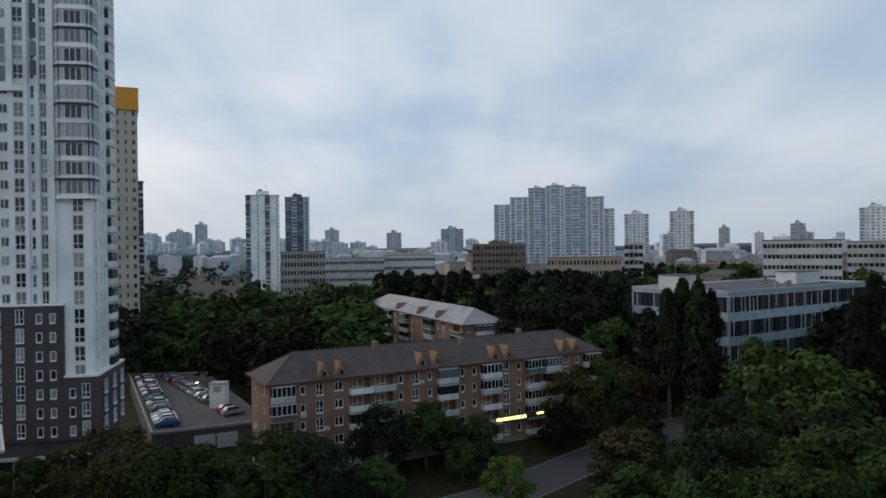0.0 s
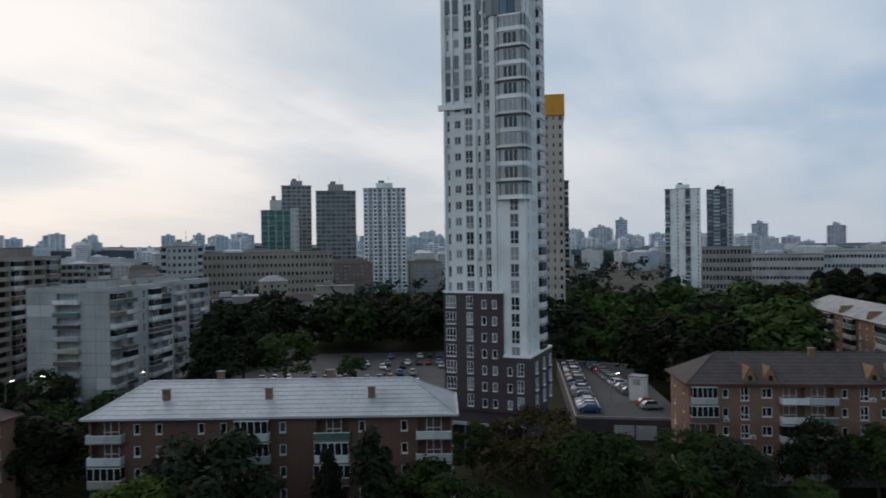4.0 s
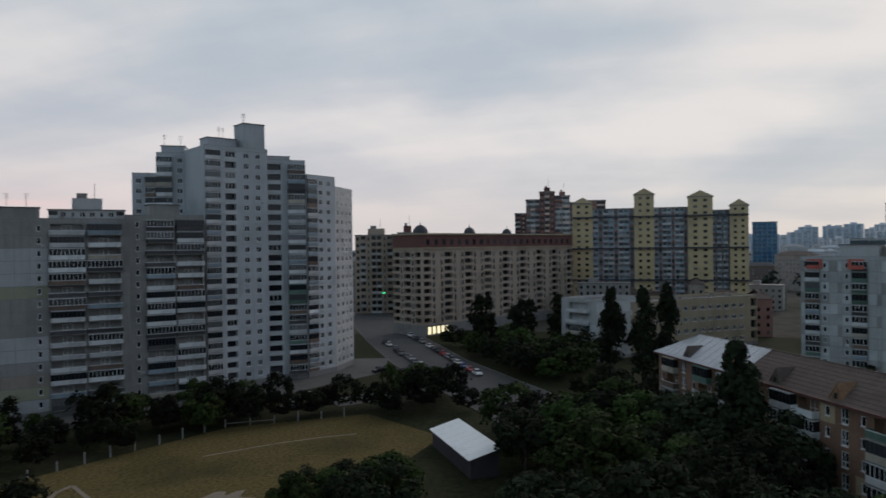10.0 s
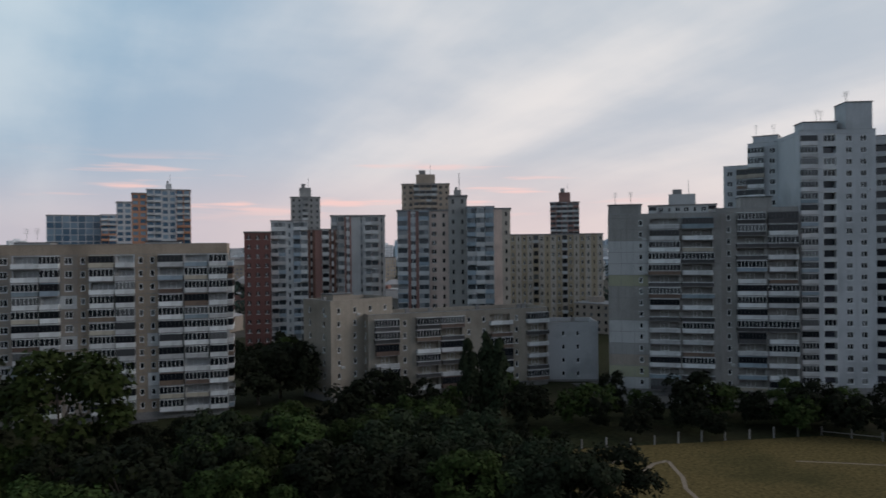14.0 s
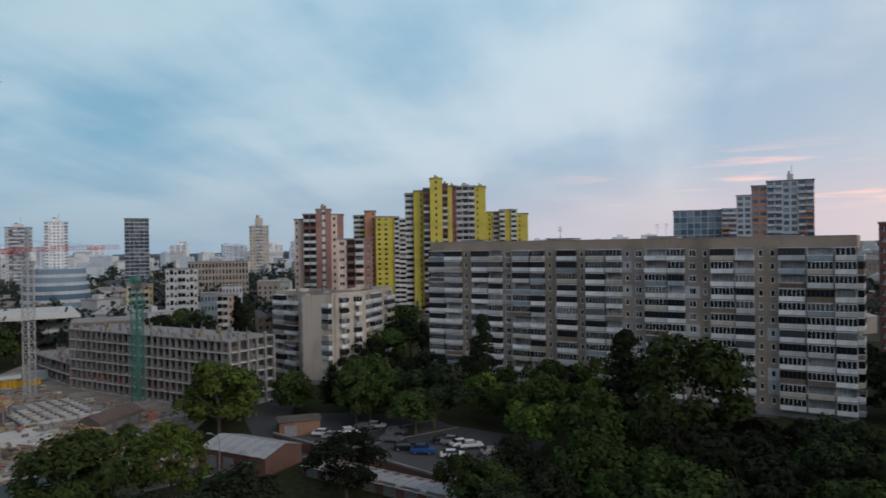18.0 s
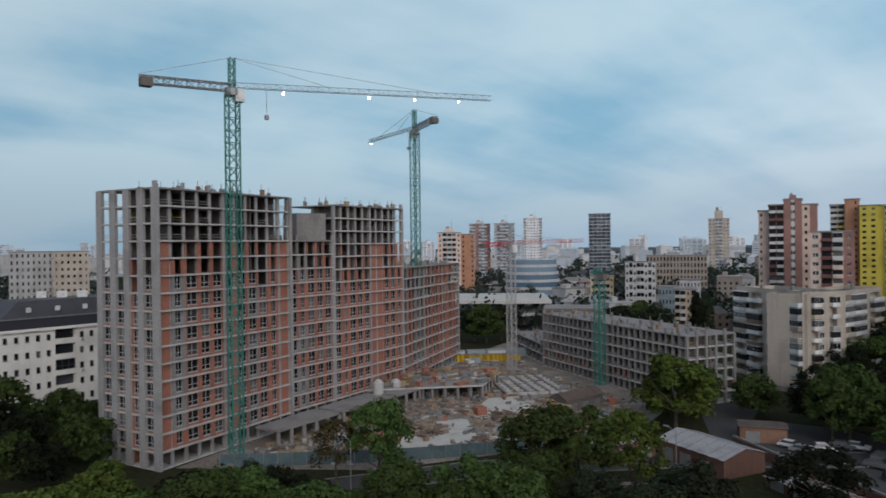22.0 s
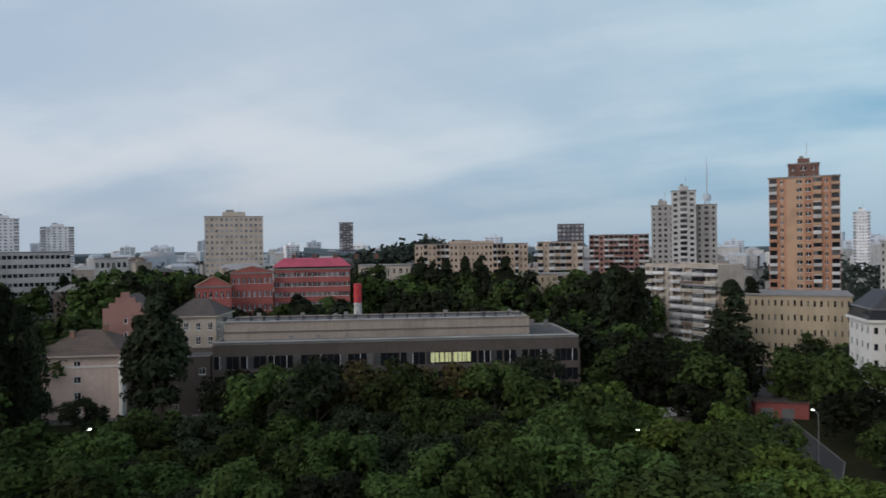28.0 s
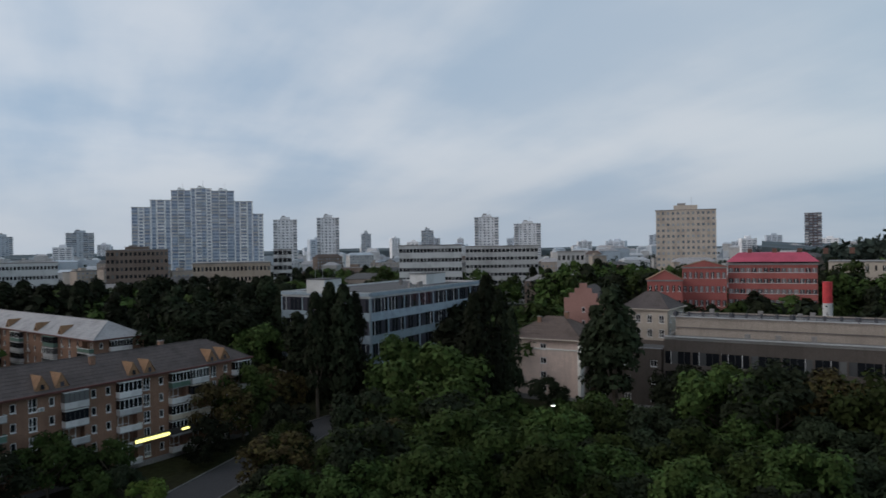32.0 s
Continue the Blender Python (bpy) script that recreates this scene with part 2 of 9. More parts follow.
PLASTER_BEIGE = mat("beige_plaster", (0.42, 0.34, 0.275), 0.9, 4, 0.12, 0.12, 0.2, streaks=0.3)
PLASTER_TAN = mat("tan_plaster", (0.40, 0.33, 0.24), 0.9, 4, 0.12, 0.12, 0.2, streaks=0.3)
PLASTER_WHITE = mat("white_plaster", (0.74, 0.73, 0.71), 0.9, 4, 0.12, 0.08, 0.2, streaks=0.2)
PLASTER_ROSE = mat("pinkish_cream_plaster", (0.66, 0.53, 0.47), 0.9, 4, 0.14, 0.14, 0.2, streaks=0.3)
PLASTER_CREAM = mat("cream_plaster", (0.47, 0.415, 0.36), 0.9, 4, 0.14, 0.14, 0.2, streaks=0.3)
PLASTER_YELLOW = mat("yellow_plaster", (0.56, 0.44, 0.27), 0.9, 4, 0.12, 0.1, 0.2)
YELLOW_BRIGHT = mat("bright_yellow_plaster", (0.52, 0.44, 0.08), 0.85, 4, 0.12, 0.1, 0.2)
MAROON = mat("maroon_plaster", (0.165, 0.078, 0.07), 0.85, 4, 0.12, 0.15, 0.2)
PINK = mat("pink_red_plaster", (0.36, 0.115, 0.105), 0.85, 4, 0.12, 0.12, 0.2)
PINK_ROOF = mat("crimson_metal_roof", (0.42, 0.08, 0.13), 0.55, 3, 0.2, 0.15, 0.1)
CLAD_WHITE = mat("white_cladding", (0.82, 0.84, 0.85), 0.6, 3, 0.1, 0.06, 0.1)
CLAD_DARK = mat("dark_plum_cladding", (0.075, 0.06, 0.068), 0.7, 5, 0.2, 0.25, 0.3)
CLAD_GREY = mat("light_grey_cladding", (0.45, 0.46, 0.48), 0.7, 4, 0.15, 0.1, 0.1)
ORANGE_TAN = mat("pale_tan_brick", (0.44, 0.29, 0.20), 0.9, 8, 0.15, 0.2, 0.3)
ORANGE_BRICK = mat("orange_brick", (0.41, 0.215, 0.14), 0.9, 8, 0.15, 0.2, 0.3)
# far walls: distance haze is put into these two base colours
HAZE_GREY = mat("far_panel_with_haze", (0.44, 0.49, 0.55), 0.9, 3, 0.1, 0.1, 0.1)
HAZE_PALE = mat("far_plaster_with_haze", (0.54, 0.545, 0.56), 0.9, 3, 0.1, 0.1, 0.1)
FAR_BROWN = mat("brown_far_brick", (0.18, 0.14, 0.12), 0.9, 5, 0.12, 0.2, 0.2)
PLASTER_DIM = mat("dull_beige_plaster", (0.31, 0.275, 0.235), 0.9, 4, 0.12, 0.15, 0.2, streaks=0.35)
PURPLE_BRICK = mat("dusky_pink_brick", (0.30, 0.17, 0.15), 0.9, 5, 0.12, 0.15, 0.2)
ORANGE_PAINT = mat("orange_cladding", (0.65, 0.30, 0.04), 0.7, 4, 0.2, 0.1, 0.1)
CONCRETE = mat("raw_concrete", (0.245, 0.235, 0.235), 0.95, 4, 0.25, 0.2, 0.5, streaks=0.25)
# darker copy of raw concrete; inside open storeys it paints their shade
CONCRETE_DARK = mat("dark_concrete_and_room_shade", (0.15, 0.135, 0.13), 0.95, 4, 0.25, 0.25, 0.4)
ROOF_METAL = mat("pale_metal_roof", (0.48, 0.50, 0.53), 0.5, 2, 0.25, 0.1, 0.1, metal=0.2, streaks=0.25)
ROOF_SLATE = mat("grey_brown_slate_roof", (0.095, 0.080, 0.078), 0.9, 4, 0.4, 0.25, 0.4)
ROOF_GREY = mat("weathered_asbestos_roof", (0.33, 0.33, 0.345), 0.9, 4, 0.35, 0.2, 0.4)
ROOF_BROWN = mat("brown_slate_roof", (0.115, 0.088, 0.078), 0.9, 4, 0.4, 0.25, 0.4)
ROOF_BITUMEN = mat("bitumen_roof", (0.10, 0.10, 0.105), 0.95, 2, 0.2, 0.3, 0.3)
ROOF_DARK = mat("dark_mansard_roof", (0.06, 0.062, 0.075), 0.6, 4, 0.3, 0.15, 0.2)
FASCIA = mat("dark_red_fascia", (0.12, 0.05, 0.045), 0.7, 4, 0.4, 0.2, 0.1)
RUST = mat("rusty_dormer_sheet", (0.24, 0.14, 0.08), 0.8, 6, 1.2, 0.3, 0.2)
METAL = mat("grey_metal", (0.30, 0.31, 0.32), 0.5, 8, 0.8, 0.15, 0.1, metal=0.6)
CRANE_GREEN = mat("green_crane_steel", (0.05, 0.20, 0.17), 0.55, 6, 0.8, 0.2, 0.1)
CRANE_WHITE = mat("white_crane_steel", (0.40, 0.40, 0.40), 0.55, 6, 0.8, 0.15, 0.1)
CRANE_GREY = mat("grey_crane_steel", (0.17, 0.18, 0.19), 0.55, 6, 0.8, 0.15, 0.1)
CRANE_RED = mat("red_crane_steel", (0.50, 0.05, 0.06), 0.55, 6, 0.8, 0.15, 0.1)
YELLOW_STEEL = mat("yellow_formwork", (0.55, 0.36, 0.03), 0.7, 6, 0.8, 0.25, 0.2)
ASPHALT = mat("asphalt", (0.060, 0.060, 0.064), 0.9, 3, 0.09, 0.2, 0.4, other=(0.085, 0.083, 0.08))
PAVING = mat("grey_paving", (0.10, 0.098, 0.096), 0.9, 4, 0.2, 0.2, 0.3)
KERB = mat("kerb_stone", (0.19, 0.188, 0.182), 0.9, 6, 0.5, 0.15, 0.3)
WHITE_LINE = mat("road_paint", (0.62, 0.62, 0.60), 0.8, 9, 1.0, 0.25, 0.1)
EARTH = mat("dark_earth_and_grass", (0.026, 0.029, 0.013), 1.0, 0.9, 0.05, 0.4, 0.6, other=(0.045, 0.037, 0.024), spec=0.1)
CITY_GROUND = mat("far_city_ground", (0.075, 0.070, 0.062), 1.0, 0.1, 0.02, 0.35, 0.3, other=(0.040, 0.045, 0.025), spec=0.1)
DRY_GRASS = mat("dry_grass", (0.105, 0.080, 0.032), 1.0, 1.6, 0.05, 0.45, 0.6, other=(0.036, 0.037, 0.014), spec=0.1)
SAND = mat("trodden_sand", (0.22, 0.18, 0.14), 1.0, 2.5, 0.25, 0.2, 0.5)
RUBBLE = mat("site_dirt", (0.20, 0.172, 0.150), 1.0, 1.5, 0.16, 0.4, 0.8, other=(0.36, 0.33, 0.30))
RUBBLE_BITS = mat("rubble", (0.24, 0.19, 0.155), 1.0, 3, 0.5, 0.3, 0.5, island=0.55)
TIMBER = mat("stacked_timber", (0.30, 0.21, 0.12), 0.9, 6, 0.6, 0.3, 0.4, island=0.4)
BARK = mat("bark", (0.09, 0.075, 0.06), 0.95, 8, 0.8, 0.35, 0.6)
# leaf tones: real variety, plus backlit and lit trees set apart by colour
LEAF = mat("broadleaf_foliage", (0.030, 0.045, 0.013), 0.85, 0.5, 0.15, 0.25, 0.0, island=0.3, other=(0.021, 0.033, 0.011), spec=0.08, each=0.45)
LEAF_GREEN = mat("mid_green_foliage", (0.045, 0.070, 0.020), 0.85, 0.5, 0.15, 0.25, 0.0, island=0.3, other=(0.032, 0.052, 0.016), spec=0.08, each=0.4)
LEAF_DARK = mat("dark_foliage", (0.019, 0.025, 0.0135), 0.85, 0.5, 0.15, 0.25, 0.0, island=0.35, spec=0.08, each=0.5)
LEAF_FRESH = mat("bright_green_foliage", (0.064, 0.092, 0.020), 0.85, 0.5, 0.15, 0.25, 0.0, island=0.35, spec=0.08, each=0.3)
LEAF_DRY = mat("brownish_foliage", (0.055, 0.044, 0.018), 0.85, 0.5, 0.15, 0.25, 0.0, island=0.5, spec=0.1)
# hill woods lightened and blued: distance haze put into the colour
HILL_WOODS = mat("haze_tinted_hill_woods", (0.085, 0.11, 0.125), 0.95, 0.03, 0.01, 0.3, 0.5, spec=0.1)
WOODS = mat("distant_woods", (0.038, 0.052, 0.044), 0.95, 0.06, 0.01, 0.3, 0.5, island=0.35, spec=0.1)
LAMP_WARM = mat("lit_lamp", (1.0, 0.93, 0.75), 0.5, 3, 1, 0.0, 0.0, emit=9.0)
SIGN_YELLOW = mat("lit_yellow_sign", (1.0, 0.92, 0.30), 0.5, 3, 1, 0.02, 0.0, emit=1.6, other=(1.0, 0.9, 0.3))
SIGN_GREEN = mat("lit_green_sign", (0.05, 0.85, 0.25), 0.5, 3, 1, 0.02, 0.0, emit=1.6, other=(0.05, 0.8, 0.25))
SHOP_LIGHT = mat("lit_shop_window", (1.0, 0.86, 0.55), 0.5, 3, 1, 0.02, 0.0, emit=1.3, other=(1.0, 0.85, 0.5))
RED_LIGHT = mat("red_light", (1.0, 0.08, 0.05), 0.5, 3, 1, 0.0, 0.0, emit=4.0)
TYRE = mat("tyre_rubber", (0.02, 0.02, 0.02), 0.9, 8, 1, 0.1, 0.0)
BALC = [mat("balcony_grey_sheet", (0.55, 0.55, 0.56), 0.8, 6, 0.6, 0.12, 0.1, each=0.25), mat("balcony_white_sheet", (0.72, 0.73, 0.74), 0.7, 6, 0.6, 0.08, 0.1, each=0.15),
        mat("balcony_brown_sheet", (0.17, 0.12, 0.095), 0.8, 6, 0.6, 0.2, 0.1, each=0.3), mat("balcony_green_sheet", (0.10, 0.17, 0.14), 0.8, 6, 0.6, 0.2, 0.1, each=0.3),
        mat("balcony_cream_sheet", (0.45, 0.40, 0.33), 0.8, 6, 0.6, 0.15, 0.1, each=0.2), mat("balcony_blue_sheet", (0.26, 0.32, 0.37), 0.8, 6, 0.6, 0.12, 0.1, each=0.2), mat("balcony_dark_sheet", (0.075, 0.072, 0.075), 0.8, 6, 0.6, 0.2, 0.1, each=0.3)]


# ---- building tools ----
def spot(az, d):
    """The place at this azimuth, counted to the left from straight ahead, and distance."""
    a = radians(az)
    return (-d * math.sin(a), d * math.cos(a))


class Shape:
    """Gathers faces for one mesh."""

    def __init__(self):
        self.v, self.f, self.m, self.mats = [], [], [], []

    def slot(self, material):
        if material not in self.mats:
            self.mats.append(material)
        return self.mats.index(material)

    def quad(self, pts, material):
        n = len(self.v)
        self.v.extend(pts)
        self.f.append(tuple(range(n, n + len(pts))))
        self.m.append(self.slot(material))

    def box(self, x0, x1, y0, y1, z0, z1, material, place=None):
        c = [(x, y, z) for z in (z0, z1) for y in (y0, y1) for x in (x0, x1)]
        if place:
            c = [place(*p) for p in c]
        n = len(self.v)
        self.v.extend(c)
        s = self.slot(material)
        for q in ((0, 2, 3, 1), (4, 5, 7, 6), (0, 1, 5, 4), (1, 3, 7, 5), (3, 2, 6, 7), (2, 0, 4, 6)):
            self.f.append(tuple(n + i for i in q))
            self.m.append(s)

    def bar(self, p, q, w, material):
        """A square bar from p to q."""
        p, q = Vector(p), Vector(q)
        d = (q - p).normalized()
        side = d.cross(Vector((0, 0, 1)))
        side = side.normalized() if side.length > 0.01 else Vector((1, 0, 0))
        other = d.cross(side)
        n, s = len(self.v), self.slot(material)
        for e in (p, q):
            for a, b in ((-1, -1), (1, -1), (1, 1), (-1, 1)):
                self.v.append(tuple(e + side * a * w / 2 + other * b * w / 2))
        for i in range(4):
            self.f.append((n + i, n + (i + 1) % 4, n + 4 + (i + 1) % 4, n + 4 + i))
            self.m.append(s)
        self.f += [(n + 3, n + 2, n + 1, n), (n + 4, n + 5, n + 6, n + 7)]
        self.m += [s, s]

    def prism(self, r0, r1, z0, z1, sides, material, x=0, y=0):
        n, s = len(self.v), self.slot(material)
        for r, z in ((r0, z0), (r1, z1)):
            for i in range(sides):
                a = 2 * math.pi * i / sides
                self.v.append((x + r * math.cos(a), y + r * math.sin(a), z))
        for i in range(sides):
            self.f.append((n + i, n + (i + 1) % sides, n + sides + (i + 1) % sides, n + sides + i))
            self.m.append(s)
        self.f += [tuple(range(n + sides - 1, n - 1, -1)), tuple(range(n + sides, n + 2 * sides))]
        self.m += [s, s]

    def mesh(self, name):
        me = bpy.data.meshes.new(name)
        me.from_pydata(self.v, [], self.f)
        for m in self.mats:
            me.materials.append(m)
        me.polygons.foreach_set("material_index", self.m)
        me.update()
        return me


def part(name, shape, parent, at=(0, 0, 0), turn=0.0, label="", kind=""):
    """Links a shape or a shared mesh as one part under its thing."""
    ob = new(name, shape.mesh(name) if isinstance(shape, Shape) else shape)
    ob.parent, ob.location, ob.rotation_euler = parent, at, (0, 0, turn)
    return tagged(ob, label, kind=kind)


def thing(name, x, y, label, category, group="", kind="", z=0.0, turn=0.0):
    ob = new(name)
    ob.location, ob.rotation_euler = (x, y, z), (0, 0, turn)
    return tagged(ob, label, category, group, kind)


SHARED = {}


def weld(s, name):
    """One mesh in which touching corners are shared."""
    seen, order, v = {}, [], []
    for p in s.v:
        k = tuple(round(c, 4) for c in p)
        if k not in seen:
            seen[k] = len(v)
            v.append(p)
        order.append(seen[k])
    s.v, s.f = v, [tuple(order[i] for i in f) for f in s.f]
    return s.mesh(name)


def window_mesh(w, h, style, glass=GLASS, frame_mat=FRAME):
    """A window in one piece: frame, mullions, set-back panes and sill; x along the wall, y inwards, from its lower middle."""
    key = ("window", round(w, 1), round(h, 1), style, glass.name, frame_mat.name)
    if key in SHARED:
        return SHARED[key]
    s, t, back = Shape(), 0.1, 0.07
    cuts = {"one": [], "two": [-0.05 * w], "three": [-w / 6, w / 6], "four": [-w / 4, 0, w / 4]}[style]
    xs = [-w / 2, -w / 2 + t]
    for c in cuts:
        xs += [c - 0.05, c + 0.05]
    xs += [w / 2 - t, w / 2]
    zs = [0, t, h - t, h] if h < 1.75 else [0, t, h * 0.36 - 0.05, h * 0.36 + 0.05, h - t, h]
    for i in range(len(xs) - 1):
        for k in range(len(zs) - 1):
            a, b, c, d = xs[i], xs[i + 1], zs[k], zs[k + 1]
            if i % 2 and k % 2:
                s.quad([(a, back, c), (b, back, c), (b, back, d), (a, back, d)], glass)
                for p, q in (((a, c), (b, c)), ((b, c), (b, d)), ((b, d), (a, d)), ((a, d), (a, c))):
                    s.quad([(p[0], 0, p[1]), (q[0], 0, q[1]), (q[0], back, q[1]), (p[0], back, p[1])], frame_mat)
            else:
                s.quad([(a, 0, c), (b, 0, c), (b, 0, d), (a, 0, d)], frame_mat)
        s.quad([(xs[i], -0.2, -0.03), (xs[i + 1], -0.2, -0.03), (xs[i + 1], 0, 0), (xs[i], 0, 0)], frame_mat)
        s.quad([(xs[i], -0.2, -0.09), (xs[i + 1], -0.2, -0.09), (xs[i + 1], -0.2, -0.03), (xs[i], -0.2, -0.03)], frame_mat)
    SHARED[key] = weld(s, "window")
    return SHARED[key]


def balcony_mesh(w, deep, h, style, sheet, slab=None):
    """A balcony in one piece before the wall: slab, parapet, and glazing with mullions or an open upper half."""
    slab = slab or CONCRETE
    key = ("balcony", round(w, 1), round(deep, 1), round(h, 1), style, sheet.name, slab.name)
    if key in SHARED:
        return SHARED[key]
    s = Shape()
    n = max(2, round(w / 0.8))
    path = [(-w / 2, 0.0), (-w / 2, -deep)]
    kinds = ["side"]
    for i in range(n):
        a, b = -w / 2 + w * i / n, -w / 2 + w * (i + 1) / n
        path += [(a + 0.05, -deep), (b - 0.05, -deep)]
        kinds += ["bar", "pane"]
    path += [(w / 2, -deep), (w / 2, 0.0)]
    kinds += ["bar", "side"]
    # between neighbouring panes the two half mullions join to one
    ph = 1.0
    rows = [(-0.16, 0.0, "slab"), (0.0, ph - 0.12, "sheet"), (ph - 0.12, ph, "rail")]
    if style != "open":
        rows += [(ph, h - 0.12, "glass"), (h - 0.12, h, "head")]
    for (p, q, kd) in zip(path, path[1:], kinds if len(kinds) == len(path) - 1 else ["bar" if i % 2 else "pane" for i in range(len(path) - 1)]):
        for z0, z1, r in rows:
            m = {"slab": slab, "sheet": sheet, "rail": sheet if style == "boxed" else FRAME, "head": sheet if style == "boxed" else FRAME, "glass": GLASS}[r]
            if r == "glass" and abs(p[0] - q[0]) < 0.2 and p[1] == q[1]:
                m = FRAME_DARK if style == "boxed" else FRAME
            s.quad([(p[0], p[1], z0), (q[0], q[1], z0), (q[0], q[1], z1), (p[0], p[1], z1)], m)
    s.quad([(x, y, -0.16) for x, y in reversed(path)], slab)
    if style == "open":
        inner = [(x * (1 - 0.14 / w), y + 0.07 if y < -0.01 else y) for x, y in path]
        for i in range(len(path) - 1):
            p, q, pi, qi = path[i], path[i + 1], inner[i], inner[i + 1]
            s.quad([(*p, ph), (*q, ph), (*qi, ph), (*pi, ph)], sheet)
            s.quad([(*qi, 0.02), (*pi, 0.02), (*pi, ph), (*qi, ph)], sheet)
        s.quad([(x, y, 0.02) for x, y in inner], slab)
    else:
        s.quad([(x, y, h) for x, y in path], sheet if style == "boxed" else slab)
    SHARED[key] = weld(s, "balcony")
    return SHARED[key]


CELL = {"w": (3.0, 1.5, 1.45), "W": (3.2, 2.1, 1.5), "n": (2.2, 0.85, 1.35), "s": (2.8, 1.25, 1.2), "t": (1.8, 0.6, 1.9), "T": (2.4, 1.3, 2.1), "o": (3.4, 2.5, 1.7),
        "a": (1.6, 0.65, 2.0), "c": (2.2, 1.25, 1.5), "d": (2.4, 1.6, 2.3), "e": (1.7, 1.0, 2.4), "f": (2.3, 1.6, 2.4)}
WIDE = {"B": 7.6, "M": 5.0, "m": 3.7, "b": 3.7, "g": 3.7, "l": 3.0, ".": 2.0, "-": 1.0, "L": 5.0}


def facade(home, centre, wall, p0, p1, z0, floors, fh, pattern, material, rng, sheets=None, near=True, first=0, joint=False, patches=(), glass=GLASS, sill=0.9, balcony_share=0.55, deep=1.15, frame_mat=FRAME, slab=None, tint=None, rows=None):
    """One side of a house from p0 to p1, as seen from outside left to right. The pattern names the cell of each column: windows (w W n s t T o),
    balconies (m b g), recessed loggias (l L) and bare wall (. -). Openings are real; windows and balconies are parts."""
    dx, dy = p1[0] - p0[0], p1[1] - p0[1]
    length = math.hypot(dx, dy)
    ux, uy = dx / length, dy / length
    turn = math.atan2(uy, ux)
    raw = [CELL[c][0] if c in CELL else WIDE[c] for c in pattern]
    k = length / sum(raw)
    far_windows = Shape()

    def put(x, y, z):
        """Along the wall, inwards, up, to the thing's own space."""
        return (p0[0] + ux * x - uy * y - centre[0], p0[1] + uy * x + ux * y - centre[1], z)

    sheets = sheets or BALC
    x = 0.0
    for col, c in enumerate(pattern):
        w = raw[col] * k
        for fl in range(floors):
            zb, zt = z0 + fl * fh, z0 + (fl + 1) * fh
            m = material
            for chance, pm in patches:
                if rng.random() < chance:
                    m = pm
            if tint and c in tint and rng.random() < 0.85:
                m = tint[c]
            if rows and c in ".n" and fl in rows and col < 3:
                m = rows[fl]
            st = ""
            if c in "mbgBM":
                st = {"b": "open", "g": "glazed"}.get(c) or ("glazed" if rng.random() < balcony_share else "open")
                if st == "glazed" and rng.random() < 0.35:
                    st = "boxed"
            if c in ".-" or fl < first:
                wall.quad([put(x, 0, zb), put(x + w, 0, zb), put(x + w, 0, zt), put(x, 0, zt)], m)
                continue
            if c in "lL":
                ow, ob0, oh, back = w * 0.88, 0.95, fh - 1.15, 1.3
            elif st == "open":
                ow, ob0, oh, back = w * 0.86, 0.15, fh - 0.42, 1.25
            elif c in "mbgBM":
                ow, ob0, oh, back = min(2.2, w * 0.66), 0.25, 2.05, 0.16
            else:
                ow, ob0, oh, back = min(CELL[c][1], w * 0.92), sill if c != "T" else 0.35, min(CELL[c][2], fh - 0.5), 0.16
                if c == "s":
                    ob0, oh = 0.45, fh - 0.75
                if c in "tc":
                    ob0 = 0.35 if c == "t" else 0.8
            xa, xb = x + (w - ow) / 2, x + (w + ow) / 2
            za, zc = zb + ob0, min(zb + ob0 + oh, zt - 0.02)
            for q in (((x, zb), (x + w, za)), ((x, zc), (x + w, zt)), ((x, za), (xa, zc)), ((xb, za), (x + w, zc))):
                (qx, qz), (rx, rz) = q
                if rx - qx > 0.01 and rz - qz > 0.01:
                    wall.quad([put(qx, 0, qz), put(rx, 0, qz), put(rx, 0, rz), put(qx, 0, rz)], m)
            for (ax, az), (bx, bz) in (((xa, za), (xb, za)), ((xb, za), (xb, zc)), ((xb, zc), (xa, zc)), ((xa, zc), (xa, za))):
                wall.quad([put(ax, 0, az), put(bx, 0, bz), put(bx, back, bz), put(ax, back, az)], m)
            if c in "lL":
                # whole back in dark glass: doors, plus the recess's shade as colour
                wall.quad([put(xa, back, za), put(xb, back, za), put(xb, back, zc), put(xa, back, zc)], GLASS_DARK)
                if not near:
                    far_windows.quad([put(xa + 0.2, back - 0.05, za), put(xb - 0.2, back - 0.05, za), put(xb - 0.2, back - 0.05, zc), put(xa + 0.2, back - 0.05, zc)], glass)
                if near and rng.random() < 0.2:
                    part("window", window_mesh(ow * 0.96, zc - za, "three", glass, frame_mat), home, put((xa + xb) / 2, 0.2, za), turn)
                continue
            style = "two" if ow < 1.7 else "three"
            if ow < 0.95:
                style = "one"
            if st == "open":
                wall.quad([put(xa, back, za), put(xb, back, za), put(xb, back, zc), put(xa, back, zc)], m)
